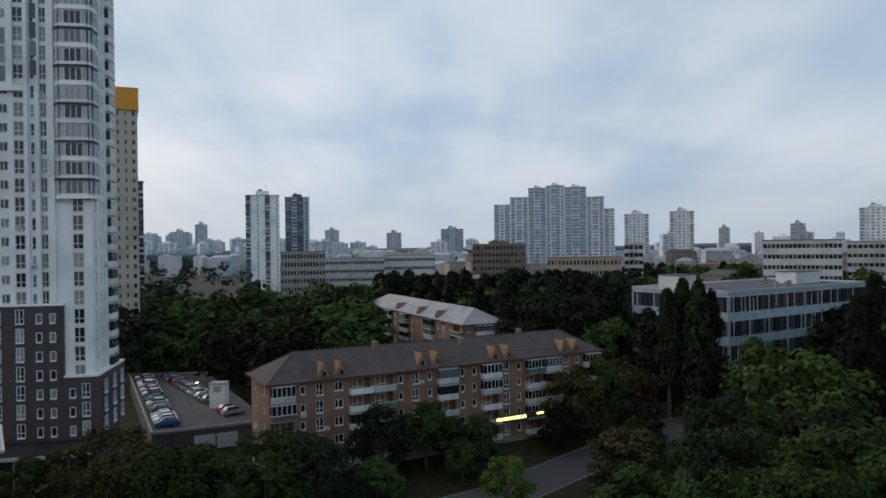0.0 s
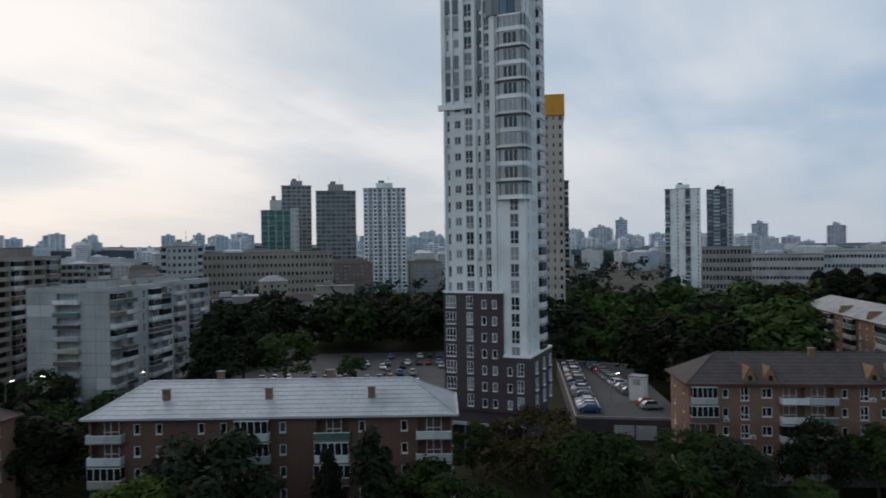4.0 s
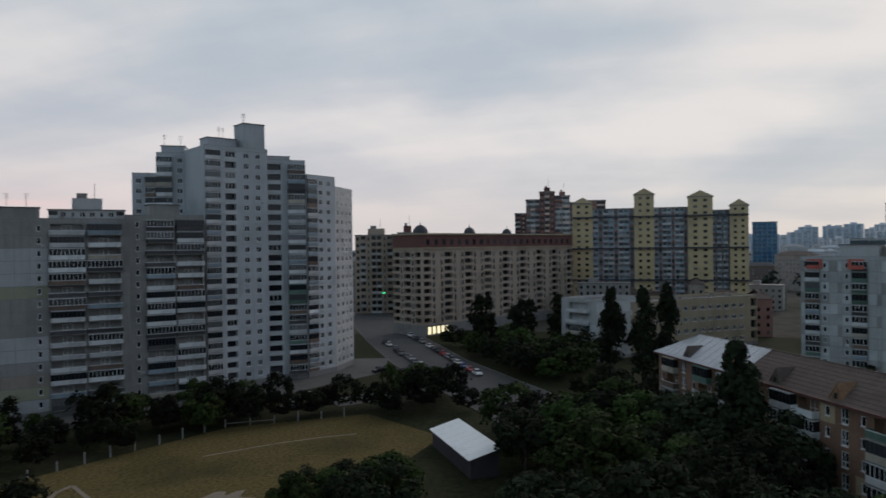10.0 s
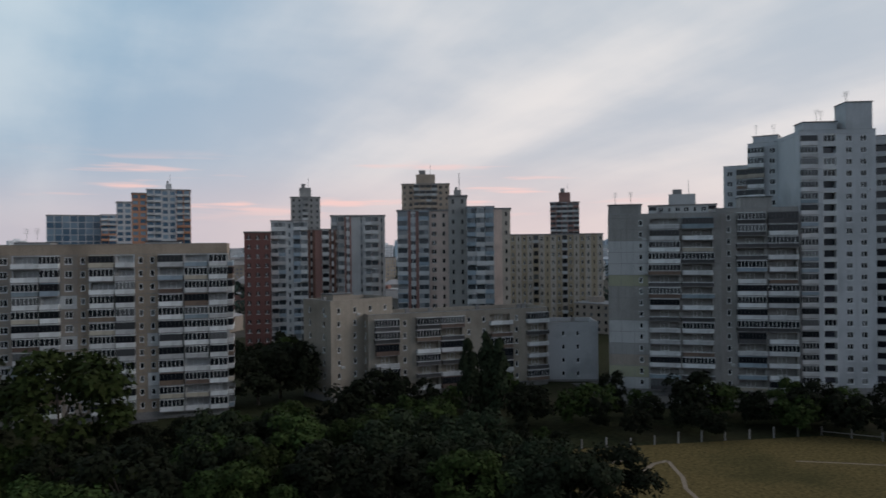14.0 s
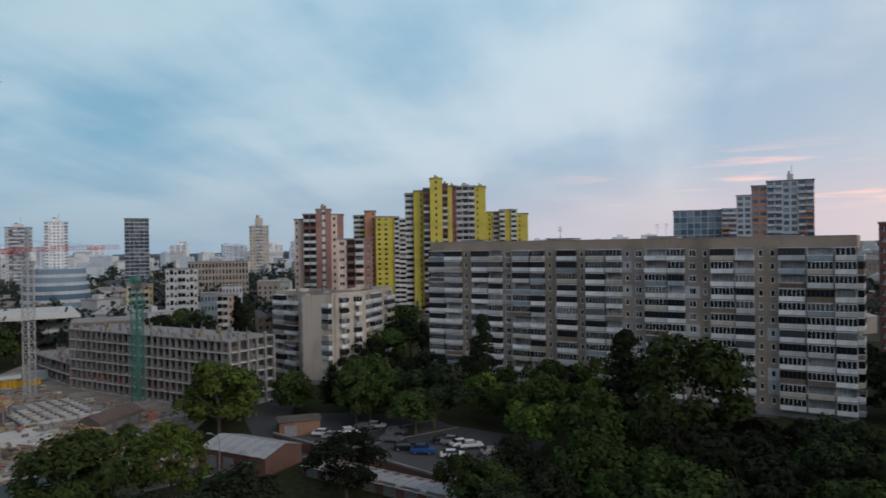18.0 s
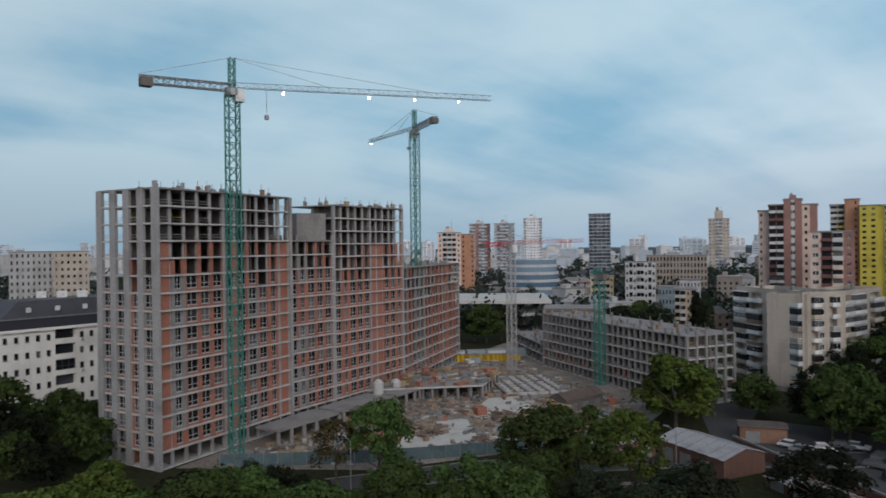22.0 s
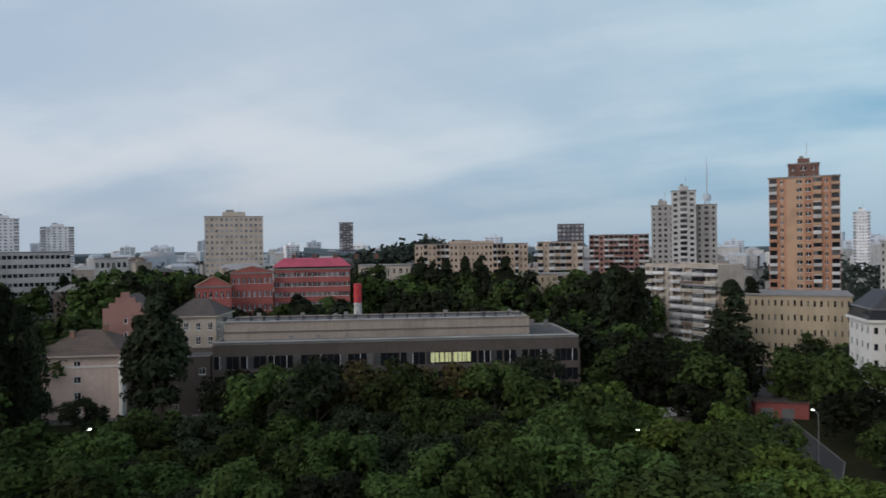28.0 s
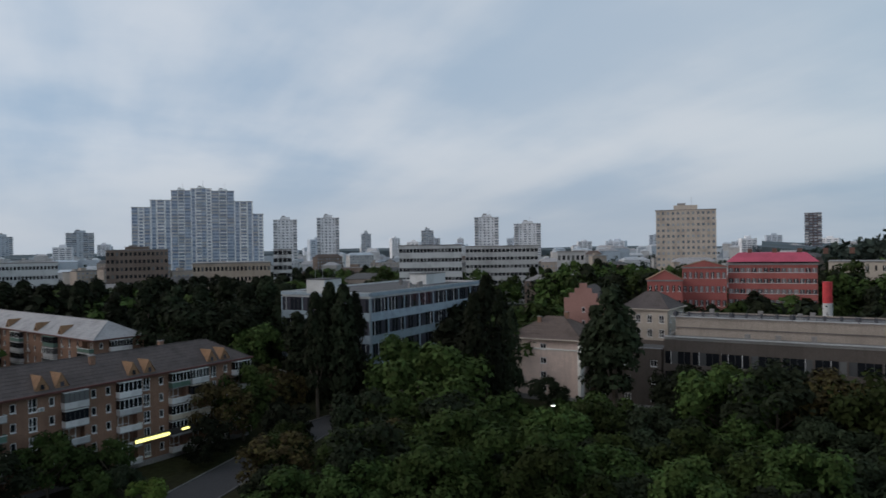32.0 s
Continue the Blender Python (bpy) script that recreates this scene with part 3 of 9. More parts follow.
                if near:
                    part("window", window_mesh(min(2.0, ow * 0.7), zc - za - 0.35, "two", glass, frame_mat), home, put((xa + xb) / 2, back - 0.05, za + 0.05), turn)
                else:
                    far_windows.quad([put(xa + 0.3, back - 0.04, za), put(xb - 0.3, back - 0.04, za), put(xb - 0.3, back - 0.04, zc - 0.3), put(xa + 0.3, back - 0.04, zc - 0.3)], glass)
            elif near:
                part("window", window_mesh(ow, zc - za, style, glass, frame_mat), home, put((xa + xb) / 2, 0.06, za), turn)
            else:
                far_windows.quad([put(xa, 0.12, za), put(xb, 0.12, za), put(xb, 0.12, zc), put(xa, 0.12, zc)], glass)
                far_windows.box(xa - 0.05, xb + 0.05, -0.12, 0.0, za - 0.07, za, frame_mat, put)
                far_windows.box((xa + xb) / 2 - 0.06, (xa + xb) / 2 + 0.06, 0.03, 0.1, za, zc, frame_mat, put)
            if c in "mbgBM":
                bw = w * (0.94 if c not in "mBM" else rng.choice((0.9, 0.94, 0.97)))
                bw = round(bw, 1)
                sheet = sheets[min(int(rng.random() ** 1.6 * len(sheets)), len(sheets) - 1)]
                part("balcony", balcony_mesh(bw, deep, fh - 0.25, st, sheet, slab), home, put(x + w / 2, 0, zb + 0.12), turn)
            elif near and rng.random() < 0.07:
                part("air_conditioner", ac_mesh(), home, put(xb + 0.45 if xb + 0.9 < x + w else x + w / 2, 0, za - 0.75 if za - 0.75 > zb else za), turn)
        if joint:
            wall.box(x - 0.03, x + 0.03, -0.035, 0.0, z0, z0 + floors * fh, CONCRETE, put)
        x += w
    if joint:
        for fl in range(floors + 1):
            wall.box(0, length, -0.03, 0.0, z0 + fl * fh - 0.05, z0 + fl * fh + 0.04, CONCRETE, put)
    if far_windows.v:
        part("glazing", far_windows, home, kind="stuff")
    return put, length


def ac_mesh():
    if "ac" not in SHARED:
        s = Shape()
        s.box(-0.4, 0.4, -0.38, -0.06, 0.0, 0.55, FRAME)
        s.box(-0.25, 0.2, -0.40, -0.38, 0.08, 0.48, METAL)
        for x in (-0.3, 0.3):
            s.box(x - 0.03, x + 0.03, -0.38, 0.0, -0.05, 0.0, METAL)
        SHARED["ac"] = s.mesh("air_conditioner")
    return SHARED["ac"]


FOOT = []


def corners(a, b, depth):
    """The four corners of a block whose front runs from a to b, seen from outside left to right."""
    dx, dy = b[0] - a[0], b[1] - a[1]
    n = math.hypot(dx, dy)
    ix, iy = -dy / n * depth, dx / n * depth
    return [a, b, (b[0] + ix, b[1] + iy), (a[0] + ix, a[1] + iy)]


def block(name, label, a, b, depth, floors, fh, front, left=".", right=".", material=PANEL, plinth=0.8, parapet=1.0, near=True, seed=1, category="apartment block", patches=(), joint=False,
          roof=ROOF_BITUMEN, boxes=(), flat=True, cap=None, group="", foot=None, **kw):
    """A block of flats: plinth, walls with their openings, windows, balconies, flat roof, parapet and roof boxes (along, across, width, length, height)."""
    rng = random.Random(seed)
    c = corners(a, b, depth)
    FOOT.append(c)
    mid = (sum(p[0] for p in c) / 4, sum(p[1] for p in c) / 4)
    home = thing(name, mid[0], mid[1], label, category, group)
    wall = Shape()
    top = plinth + floors * fh
    for p0, p1, pattern in ((c[0], c[1], front), (c[1], c[2], right), (c[2], c[3], "."), (c[3], c[0], left)):
        facade(home, mid, wall, p0, p1, plinth, floors, fh, pattern, material, rng, near=near, patches=patches, joint=joint and len(pattern) > 1, **kw)
        wall.quad([(p0[0] - mid[0], p0[1] - mid[1], -1.0), (p1[0] - mid[0], p1[1] - mid[1], -1.0), (p1[0] - mid[0], p1[1] - mid[1], plinth), (p0[0] - mid[0], p0[1] - mid[1], plinth)], foot or CONCRETE)
    part("wall", wall, home)
    if flat:
        roof_s, par = Shape(), Shape()
        roof_s.quad([(p[0] - mid[0], p[1] - mid[1], top + 0.02) for p in c], roof)
        roof_ob = part("roof", roof_s, home)
        turn = math.atan2(b[1] - a[1], b[0] - a[0])
        length = math.hypot(b[0] - a[0], b[1] - a[1])
        cs, sn = math.cos(turn), math.sin(turn)

        def put(x, y, z):
            return (c[0][0] - mid[0] + cs * x - sn * y, c[0][1] - mid[1] + sn * x + cs * y, z)
        pm = cap or material
        par.box(0, length, 0, 0.3, top + 0.03, top + parapet, pm, put)
        par.box(0, length, depth - 0.3, depth, top + 0.03, top + parapet, pm, put)
        par.box(0, 0.3, 0.3, depth - 0.3, top + 0.03, top + parapet, pm, put)
        par.box(length - 0.3, length, 0.3, depth - 0.3, top + 0.03, top + parapet, pm, put)
        par.box(-0.06, length + 0.06, -0.06, 0.36, top + parapet, top + parapet + 0.08, METAL, put)
        part("parapet", par, home)
        for bx, by, bw, bl, bh in boxes:
            rb = Shape()
            rb.box(bx, bx + bw, by, by + bl, top + 0.03, top + bh, material, put)
            rb.box(bx - 0.2, bx + bw + 0.2, by - 0.2, by + bl + 0.2, top + bh, top + bh + 0.18, roof, put)
            lift = part("lift_house", rb, roof_ob)
            if near and bh > 1:
                for q in range(2):
                    an = Shape()
                    ax, ay = bx + bw * rng.uniform(0.1, 0.9), by + bl * rng.uniform(0.1, 0.9)
                    an.bar(put(ax, ay, top + bh), put(ax, ay, top + bh + 3.2), 0.07, METAL)
                    for zz in (2.2, 2.7, 3.1):
                        an.bar(put(ax - 0.6, ay, top + bh + zz), put(ax + 0.6, ay, top + bh + zz), 0.05, METAL)
                    part("antenna", an, roof_ob)
        if near:
            for q in range(int(length / 9)):
                vx, vy = rng.uniform(1.5, length - 1.5), rng.uniform(1.5, max(2.0, depth - 1.5))
                vt = Shape()
                vt.box(vx - 0.5, vx + 0.5, vy - 0.35, vy + 0.35, top + 0.02, top + rng.uniform(1.2, 1.9), CONCRETE, put)
                part("vent", vt, roof_ob)
    return home, mid, c, top


def ribbon_side(home, centre, p0, p1, z0, floors, fh, spandrel, material, pier=6.0, glass=GLASS_DARK, rng=None):
    """A side with continuous window bands between spandrels: each spandrel, glazing band and pier is a part."""
    dx, dy = p1[0] - p0[0], p1[1] - p0[1]
    length = math.hypot(dx, dy)
    ux, uy = dx / length, dy / length

    def put(x, y, z):
        return (p0[0] + ux * x - uy * y - centre[0], p0[1] + uy * x + ux * y - centre[1], z)
    for f in range(floors):
        s = Shape()
        s.box(0, length, -0.32, -0.01, z0 + f * fh, z0 + f * fh + spandrel, material, put)
        band = part("spandrel", s, home)
        n = max(1, int(length / pier))
        for k in range(n):
            xa, xb = length * k / n + 0.15, length * (k + 1) / n - 0.15
            s = Shape()
            za, zb = z0 + f * fh + spandrel, z0 + (f + 1) * fh
            m = max(3, int((xb - xa) / 1.3))
            for q in range(m):
                a, b = xa + (xb - xa) * q / m, xa + (xb - xa) * (q + 1) / m
                s.quad([put(a, -0.06, za), put(b, -0.06, za), put(b, -0.06, zb), put(a, -0.06, zb)], glass)
                s.box(a - 0.05, a + 0.05, -0.16, -0.04, za, zb, FRAME_DARK if rng.random() < 0.7 else FRAME, put)
            part("window_band", s, band, kind="stuff")
    for k in range(int(length / pier) + 1):
        s = Shape()
        x = min(length - 0.1, max(0.1, length * k / max(1, int(length / pier))))
        s.box(x - 0.18, x + 0.18, -0.27, -0.01, z0, z0 + floors * fh, material, put)
        part("pier", s, home)


def hip_roof(home, mid, c, z, rise, over, material, fascia, inset=5.5, dormers=(), vents=()):
    """A hipped roof over the four corners, with dormers (along, share up, rust side)."""
    a, b = Vector((*c[0], 0)), Vector((*c[1], 0))
    u = (b - a).normalized()
    inn = Vector((-u.y, u.x, 0))
    length, depth = (b - a).length, (Vector((*c[3], 0)) - a).length

    def put(x, y, zz):
        p = a + u * x + inn * y
        return (p.x - mid[0], p.y - mid[1], zz)
    s = Shape()
    o = over
    e = [put(-o, -o, z), put(length + o, -o, z), put(length + o, depth + o, z), put(-o, depth + o, z)]
    r0, r1 = put(inset, depth / 2, z + rise), put(length - inset, depth / 2, z + rise)
    # courses of sheets, each a little proud of the one above
    n = 9
    for lo, hi, p, q in ((e[0], r0, e[1], r1), (e[2], r1, e[3], r0)):
        lo, hi, p, q = (Vector(v) for v in (lo, hi, p, q))
        for i in range(n):
            f0, f1 = i / n, (i + 1) / n
            lift0, lift1 = Vector((0, 0, 0.05)), Vector((0, 0, 0.0))
            s.quad([tuple(lo.lerp(hi, f0) + lift0), tuple(p.lerp(q, f0) + lift0), tuple(p.lerp(q, f1) + lift1), tuple(lo.lerp(hi, f1) + lift1)], material)
            s.quad([tuple(lo.lerp(hi, f0)), tuple(p.lerp(q, f0)), tuple(p.lerp(q, f0) + lift0), tuple(lo.lerp(hi, f0) + lift0)], material)
    s.quad([e[1], e[2], r1], material)
    s.quad([e[3], e[0], r0], material)
    s.quad([e[3], e[2], e[1], e[0]], fascia)
    roof = part("roof", s, home)
    f = Shape()
    for i in range(4):
        f.bar((e[i][0], e[i][1], z + 0.02), (e[(i + 1) % 4][0], e[(i + 1) % 4][1], z + 0.02), 0.28, fascia)
    part("eaves_gutter", f, roof)
    ridge = Shape()
    ridge.bar(r0, r1, 0.22, material)
    for p, q in ((e[0], r0), (e[3], r0), (e[1], r1), (e[2], r1)):
        ridge.bar(p, q, 0.2, material)
    part("ridge_cap", ridge, roof)
    run = depth / 2 + o
    for along, share, rust in dormers:
        d = Shape()
        y0, z0 = -o + run * share, z + rise * share
        y1, z1 = -o + run * min(0.97, share + 0.55), z + rise * min(0.97, share + 0.55)
        w = 1.05
        peak, low = (along, y0 + 0.2, z1 + 0.1), 0.05
        d.quad([put(along - w, y0, z0 + low), put(along + w, y0, z0 + low), put(*peak)], RUST if rust else material)
        d.quad([put(along - 0.35, y0 - 0.03, z0 + low + 0.1), put(along + 0.35, y0 - 0.03, z0 + low + 0.1), put(along + 0.25, y0 + 0.02, z0 + 0.9), put(along - 0.25, y0 + 0.02, z0 + 0.9)], GLASS_DARK)
        d.quad([put(along - w - 0.15, y0 - 0.1, z0 + low), put(*peak), put(along, y1, z1 + 0.06)], RUST if rust else material)
        d.quad([put(*peak), put(along + w + 0.15, y0 - 0.1, z0 + low), put(along, y1, z1 + 0.06)], RUST if rust else material)
        part("dormer", d, roof, label="triangular dormer in rusty sheet metal" if rust else "")
    for along, across in vents:
        vz = z + rise * (1 - abs(across - depth / 2) / (depth / 2 + o))
        v = Shape()
        v.box(along - 0.45, along + 0.45, across - 0.3, across + 0.3, vz - 0.3, vz + 1.3, BRICK, put)
        v.box(along - 0.55, along + 0.55, across - 0.4, across + 0.4, vz + 1.3, vz + 1.42, CONCRETE, put)
        part("chimney", v, roof)
    return put


def skyline(name, label, az0, az1, d, top, material, floors, cols, win=0.5, wh=0.5, glass=GLASS, depth=None, base=0.0, cap=0.0, bands=None, category="high-rise", step=0.0, balc=0, kinds="", tones=None, gable=0.0, patch=None):
    """A building far off, seen square on: wall, recessed panes, roof, lift house. kinds: what each column holds (w window, n narrow window,
    o open balcony, g glazed balcony, . bare wall); tones: the columns' wall colours; patch: another colour for some cells."""
    # from 560 m on, dark panes give way to the haze-paled glass
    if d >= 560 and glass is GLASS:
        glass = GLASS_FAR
    a, b = spot(az0, d), spot(az1, d)
    width = math.hypot(b[0] - a[0], b[1] - a[1])
    depth = depth or min(22.0, max(10.0, width * 0.7))
    c = corners(a, b, depth)
    FOOT.append(c)
    mid = (sum(p[0] for p in c) / 4, sum(p[1] for p in c) / 4)
    home = thing(name, mid[0], mid[1], label, category)
    turn = math.atan2(b[1] - a[1], b[0] - a[0])
    cs, sn = math.cos(turn), math.sin(turn)

    def put(x, y, z):
        return (a[0] - mid[0] + cs * x - sn * y, a[1] - mid[1] + sn * x + cs * y, z)
    wall, wins = Shape(), Shape()
    fh = (top - base) / floors
    rng = random.Random(int(az0 * 10) + floors)
    wall.box(0, width, 0.35, depth, -2.0, top, material, put)
    side = max(2, int(cols * depth / width))
    if not kinds:
        if win > 0.75 or "works" in name or "office" in name:
            kinds = "w" * cols
        else:
            half = [rng.choice("wwnog") for i in range((cols + 1) // 2)]
            kinds = "".join(half[:cols // 2] + half[::-1]) if cols % 2 == 0 else "".join(half[:-1] + half[::-1])
    cols = len(kinds)
    for i, kd in enumerate(kinds):
        share = {"w": win, "n": win * 0.55, "o": 0.84, "g": 0.9, ".": 0.0}[kd]
        tall = {"w": wh, "n": wh, "o": 0.6, "g": 0.52, ".": 0.0}[kd]
        wm = tones[i % len(tones)] if tones else material
        xl, xr = width * i / cols, width * (i + 1) / cols
        x0, x1 = width * (i + 0.5 - share / 2) / cols, width * (i + 0.5 + share / 2) / cols
        if kd == ".":
            wall.box(xl, xr, 0, 0.35, -2.0, top, wm, put)
            continue
        wall.box(xl, x0, 0, 0.35, -2.0, top, wm, put)
        wall.box(x1, xr, 0, 0.35, -2.0, top, wm, put)
        bm = bands[i % len(bands)] if bands else wm
        for f in range(floors):
            z0 = base + fh * (f + 0.5 - tall / 2) + (fh * 0.14 if kd in "og" else 0)
            z1 = min(z0 + fh * tall, base + fh * (f + 1))
            cm = patch if patch and rng.random() < 0.16 else bm
            wall.box(x0, x1, 0.03, 0.35, base + fh * f, z0, cm, put)
            if base + fh * (f + 1) - z1 > 0.02:
                wall.box(x0, x1, 0.03, 0.35, z1, base + fh * (f + 1), cm, put)
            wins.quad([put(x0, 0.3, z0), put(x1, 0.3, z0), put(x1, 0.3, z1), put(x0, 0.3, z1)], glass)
            if d < 330 and kd in "wn" and x1 - x0 > 0.9:
                xm = x0 + (x1 - x0) * 0.45
                wall.box(xm - 0.07, xm + 0.07, 0.16, 0.28, z0, z1, FRAME, put)
                wall.box(x0 - 0.1, x1 + 0.1, -0.14, 0.03, z0 - 0.12, z0, FRAME, put)
            if kd in "og" or balc and i % balc == 1:
                pm = rng.choice((bm, bm, PANEL_PALE, PANEL_WHITE)) if kd in "og" else bm
                wall.box(x0 - 0.1, x1 + 0.1, -1.1, 0.03, base + fh * f, z0 + fh * 0.02, pm, put)
                if kd == "g" and rng.random() < 0.7:
                    n = max(2, int((x1 - x0) / 1.2))
                    for q in range(n):
                        u0, u1 = x0 + (x1 - x0) * q / n, x0 + (x1 - x0) * (q + 1) / n
                        wins.quad([put(u0 + 0.06, -1.0, z0), put(u1 - 0.06, -1.0, z0), put(u1 - 0.06, -1.0, z1), put(u0 + 0.06, -1.0, z1)], glass)
                    wall.box(x0 - 0.1, x1 + 0.1, -1.1, 0.03, z1, min(z1 + 0.25, base + fh * (f + 1)), pm, put)
        if base > 0:
            wall.box(x0, x1, 0.03, 0.35, -2.0, base, wm, put)
    for xs in (-0.02, width + 0.02):
        for i in range(side):
            y0, y1 = depth * (i + 0.3) / side, depth * (i + 0.7) / side
            for f in range(floors):
                z0 = base + fh * (f + 0.28)
                q = [put(xs, y0, z0), put(xs, y1, z0), put(xs, y1, z0 + fh * 0.45), put(xs, y0, z0 + fh * 0.45)]
                wins.quad(q, glass)
    part("wall", wall, home)
    part("glazing", wins, home, kind="stuff")
    roof = Shape()
    roof.box(-0.3, width + 0.3, -0.3, depth + 0.3, top, top + 0.5, CONCRETE, put)
    if gable:
        for y in (-0.3, depth + 0.3):
            roof.quad([put(-0.3, y, top + 0.5), put(width + 0.3, y, top + 0.5), put(width / 2, y, top + 0.5 + gable)], material)
        for x in (-0.5, width + 0.5):
            roof.quad([put(x, -0.5, top + 0.4), put(x, depth + 0.5, top + 0.4), put(width / 2, depth + 0.5, top + 0.65 + gable), put(width / 2, -0.5, top + 0.65 + gable)], RUST)
    part("roof", roof, home)
    if cap:
        lh = Shape()
        lh.box(width * 0.3, width * 0.7, depth * 0.25, depth * 0.75, top + 0.5, top + cap, material, put)
        lh.box(width * 0.36, width * 0.5, depth * 0.3, depth * 0.6, top + cap, top + cap * 1.4, CONCRETE, put)
        part("lift_house", lh, home)
        if cap > 2:
            an = Shape()
            an.bar(put(width * 0.6, depth * 0.5, top + cap), put(width * 0.6, depth * 0.5, top + cap + 6), 0.16, METAL)
            part("antenna", an, home)
    return home, put, width, depth


# ---- ground ----
def sheet(name, pts, z, material, label="", category="", kind="structure"):
    s = Shape()
    s.quad([(x, y, z) for x, y in pts], material)
    return tagged(new(name, s.mesh(name)), label, category, kind=kind)


def strip(name, pts, width, z, material, label, kerbs=False):
    """A road, path or kerbed street along a line of points."""
    s, ks = Shape(), Shape()
    pts = [Vector((x, y, 0)) for x, y in pts]
    left, right = [], []
    for i, p in enumerate(pts):
        d = (pts[min(i + 1, len(pts) - 1)] - pts[max(i - 1, 0)]).normalized()
        n = Vector((-d.y, d.x, 0))
        left.append(p + n * width / 2)
        right.append(p - n * width / 2)
    for i in range(len(pts) - 1):
        s.quad([(right[i].x, right[i].y, z), (right[i + 1].x, right[i + 1].y, z), (left[i + 1].x, left[i + 1].y, z), (left[i].x, left[i].y, z)], material)
        for side in (left, right):
            ks.bar((side[i].x, side[i].y, 0.07), (side[i + 1].x, side[i + 1].y, 0.07), 0.2, KERB)
    ob = tagged(new(name, s.mesh(name)), label, "road", kind="structure")
    if kerbs:
        part("kerb", ks, ob)
    ROADS.append((pts, width))
    return ob


ROADS = []
ground = Shape()
rings = [0, 60, 110, 180, 300, 500, 900, 1600, 2600, 4200]
for i in range(len(rings) - 1):
    for k in range(48):
        a0, a1 = 2 * math.pi * k / 48, 2 * math.pi * (k + 1) / 48
        q = [(rings[i] * math.cos(a0), rings[i] * math.sin(a0), 0), (rings[i + 1] * math.cos(a0), rings[i + 1] * math.sin(a0), 0),
             (rings[i + 1] * math.cos(a1), rings[i + 1] * math.sin(a1), 0), (rings[i] * math.cos(a1), rings[i] * math.sin(a1), 0)]
        ground.quad(q[1:] if i == 0 else q, EARTH if rings[i] < 300 else CITY_GROUND)
tagged(new("ground", ground.mesh("ground")), "dark earth and worn grass between city blocks", "ground", kind="structure")

# streets
strip("road", [(-20, 84), (7.7, 102), (32, 127), (47, 141), (64, 150), (92, 166), (150, 204)], 9, 0.03, ASPHALT, "dark asphalt street curving past the brick house", True)
strip("road", [(110, 30), (108, 0), (101, -30), (96, -51), (88, -75), (70, -104), (40, -140)], 8, 0.034, ASPHALT, "asphalt street along the building site", True)
strip("road", [(104, -2), (133, -5), (165, 4), (230, 8)], 7, 0.03, ASPHALT, "narrow asphalt lane between trees", True)
strip("road", [(-150, -10), (-181, -30), (-217, -53), (-268, -79), (-420, -150)], 24, 0.03, ASPHALT, "wide asphalt junction with parked cars", True)
strip("road", [(-181, -34), (-166, -52), (-156, -62)], 9, 0.038, ASPHALT, "asphalt side street by the tall block")
strip("road", [(-120, 118), (-150, 140), (-190, 190), (-240, 260)], 12, 0.03, ASPHALT, "asphalt yard street with parked cars")
strip("road", [(-22, -160), (-26, -240), (-30, -420)], 9, 0.03, ASPHALT, "straight asphalt street between blocks")
sheet("road", [spot(51, 156), spot(33, 156), spot(32, 246), spot(44, 246), spot(51, 206)], 0.035, ASPHALT, "asphalt parking ground behind the tower", "car park")
sheet("road", [(70, -116), (58, -112), (22, -100), (18, -132), (60, -146), (76, -140), (86, -166), (93, -160), (84, -134)], 0.036, ASPHALT, "asphalt car park beside a brick wall", "car park")
sheet("pavement", [(-118, -112), (-140, -96), (-162, -78), (-196, -62), (-222, -68), (-214, -98), (-160, -130), (-126, -140)], 0.025, PAVING, "grey paved yard round the tall blocks", "pavement")
sheet("pavement", [spot(-112.5, 180), spot(-129.0, 236), spot(-129.0, 330), spot(-112.5, 330)], 0.022, PAVING, "grey trodden yard beyond the building site", "pavement")
field = Shape()
FIELD = [(-70, -100), (-88, -94), (-113, -83), (-131, -75), (-147, -50), (-132, -30), (-108, -34), (-84, -40), (-66, -62), (-58, -84)]
field.quad([(x, y, 0.03) for x, y in FIELD], DRY_GRASS)
tagged(new("meadow", field.mesh("meadow")), "dry yellowed sports field with trodden paths", "field", kind="structure")
for pts, w in (([(-94.4, -81), (-91, -81.2), (-87.5, -79.6), (-84, -80), (-78, -78.2), (-72.5, -77.3), (-66, -74)], 0.9), ([(-94.4, -81), (-91, -76), (-89.7, -74), (-86, -70.4), (-83.5, -66), (-81, -64)], 0.7), ([(-92, -83), (-88, -85.4), (-84, -85.4), (-80, -86.6), (-77, -85.8), (-70, -87)], 0.7), ([(-112, -69), (-118, -63.5), (-122, -59.6), (-127, -53.5), (-131, -47)], 0.5)):
    strip("path", pts, w, 0.036, SAND, "trodden pale sand path across the field")
patch = Shape()
patch.quad([(-89 + 7.5 * math.cos(a * 0.21) * (1 + 0.22 * math.sin(a * 1.9) + 0.1 * math.sin(a * 4.3)), -54 + 4.6 * math.sin(a * 0.21) * (1 + 0.2 * math.cos(a * 1.7)), 0.045) for a in range(30)], SAND)
tagged(new("sand_patch", patch.mesh("sand_patch")), "worn bare sandy patch in the field", "ground", kind="structure")
sheet("ground", [(98, -62), (121, -36), (150, -100), (176, -142), (200, -190), (150, -160), (95, -140), (84, -110)], 0.03, RUBBLE, "trampled pale dirt of the building site", "ground")

# ---- five-storey brick houses with hipped roofs ----
FIVE = "mnsnmwnmsnwmnsnwmmnsnm"


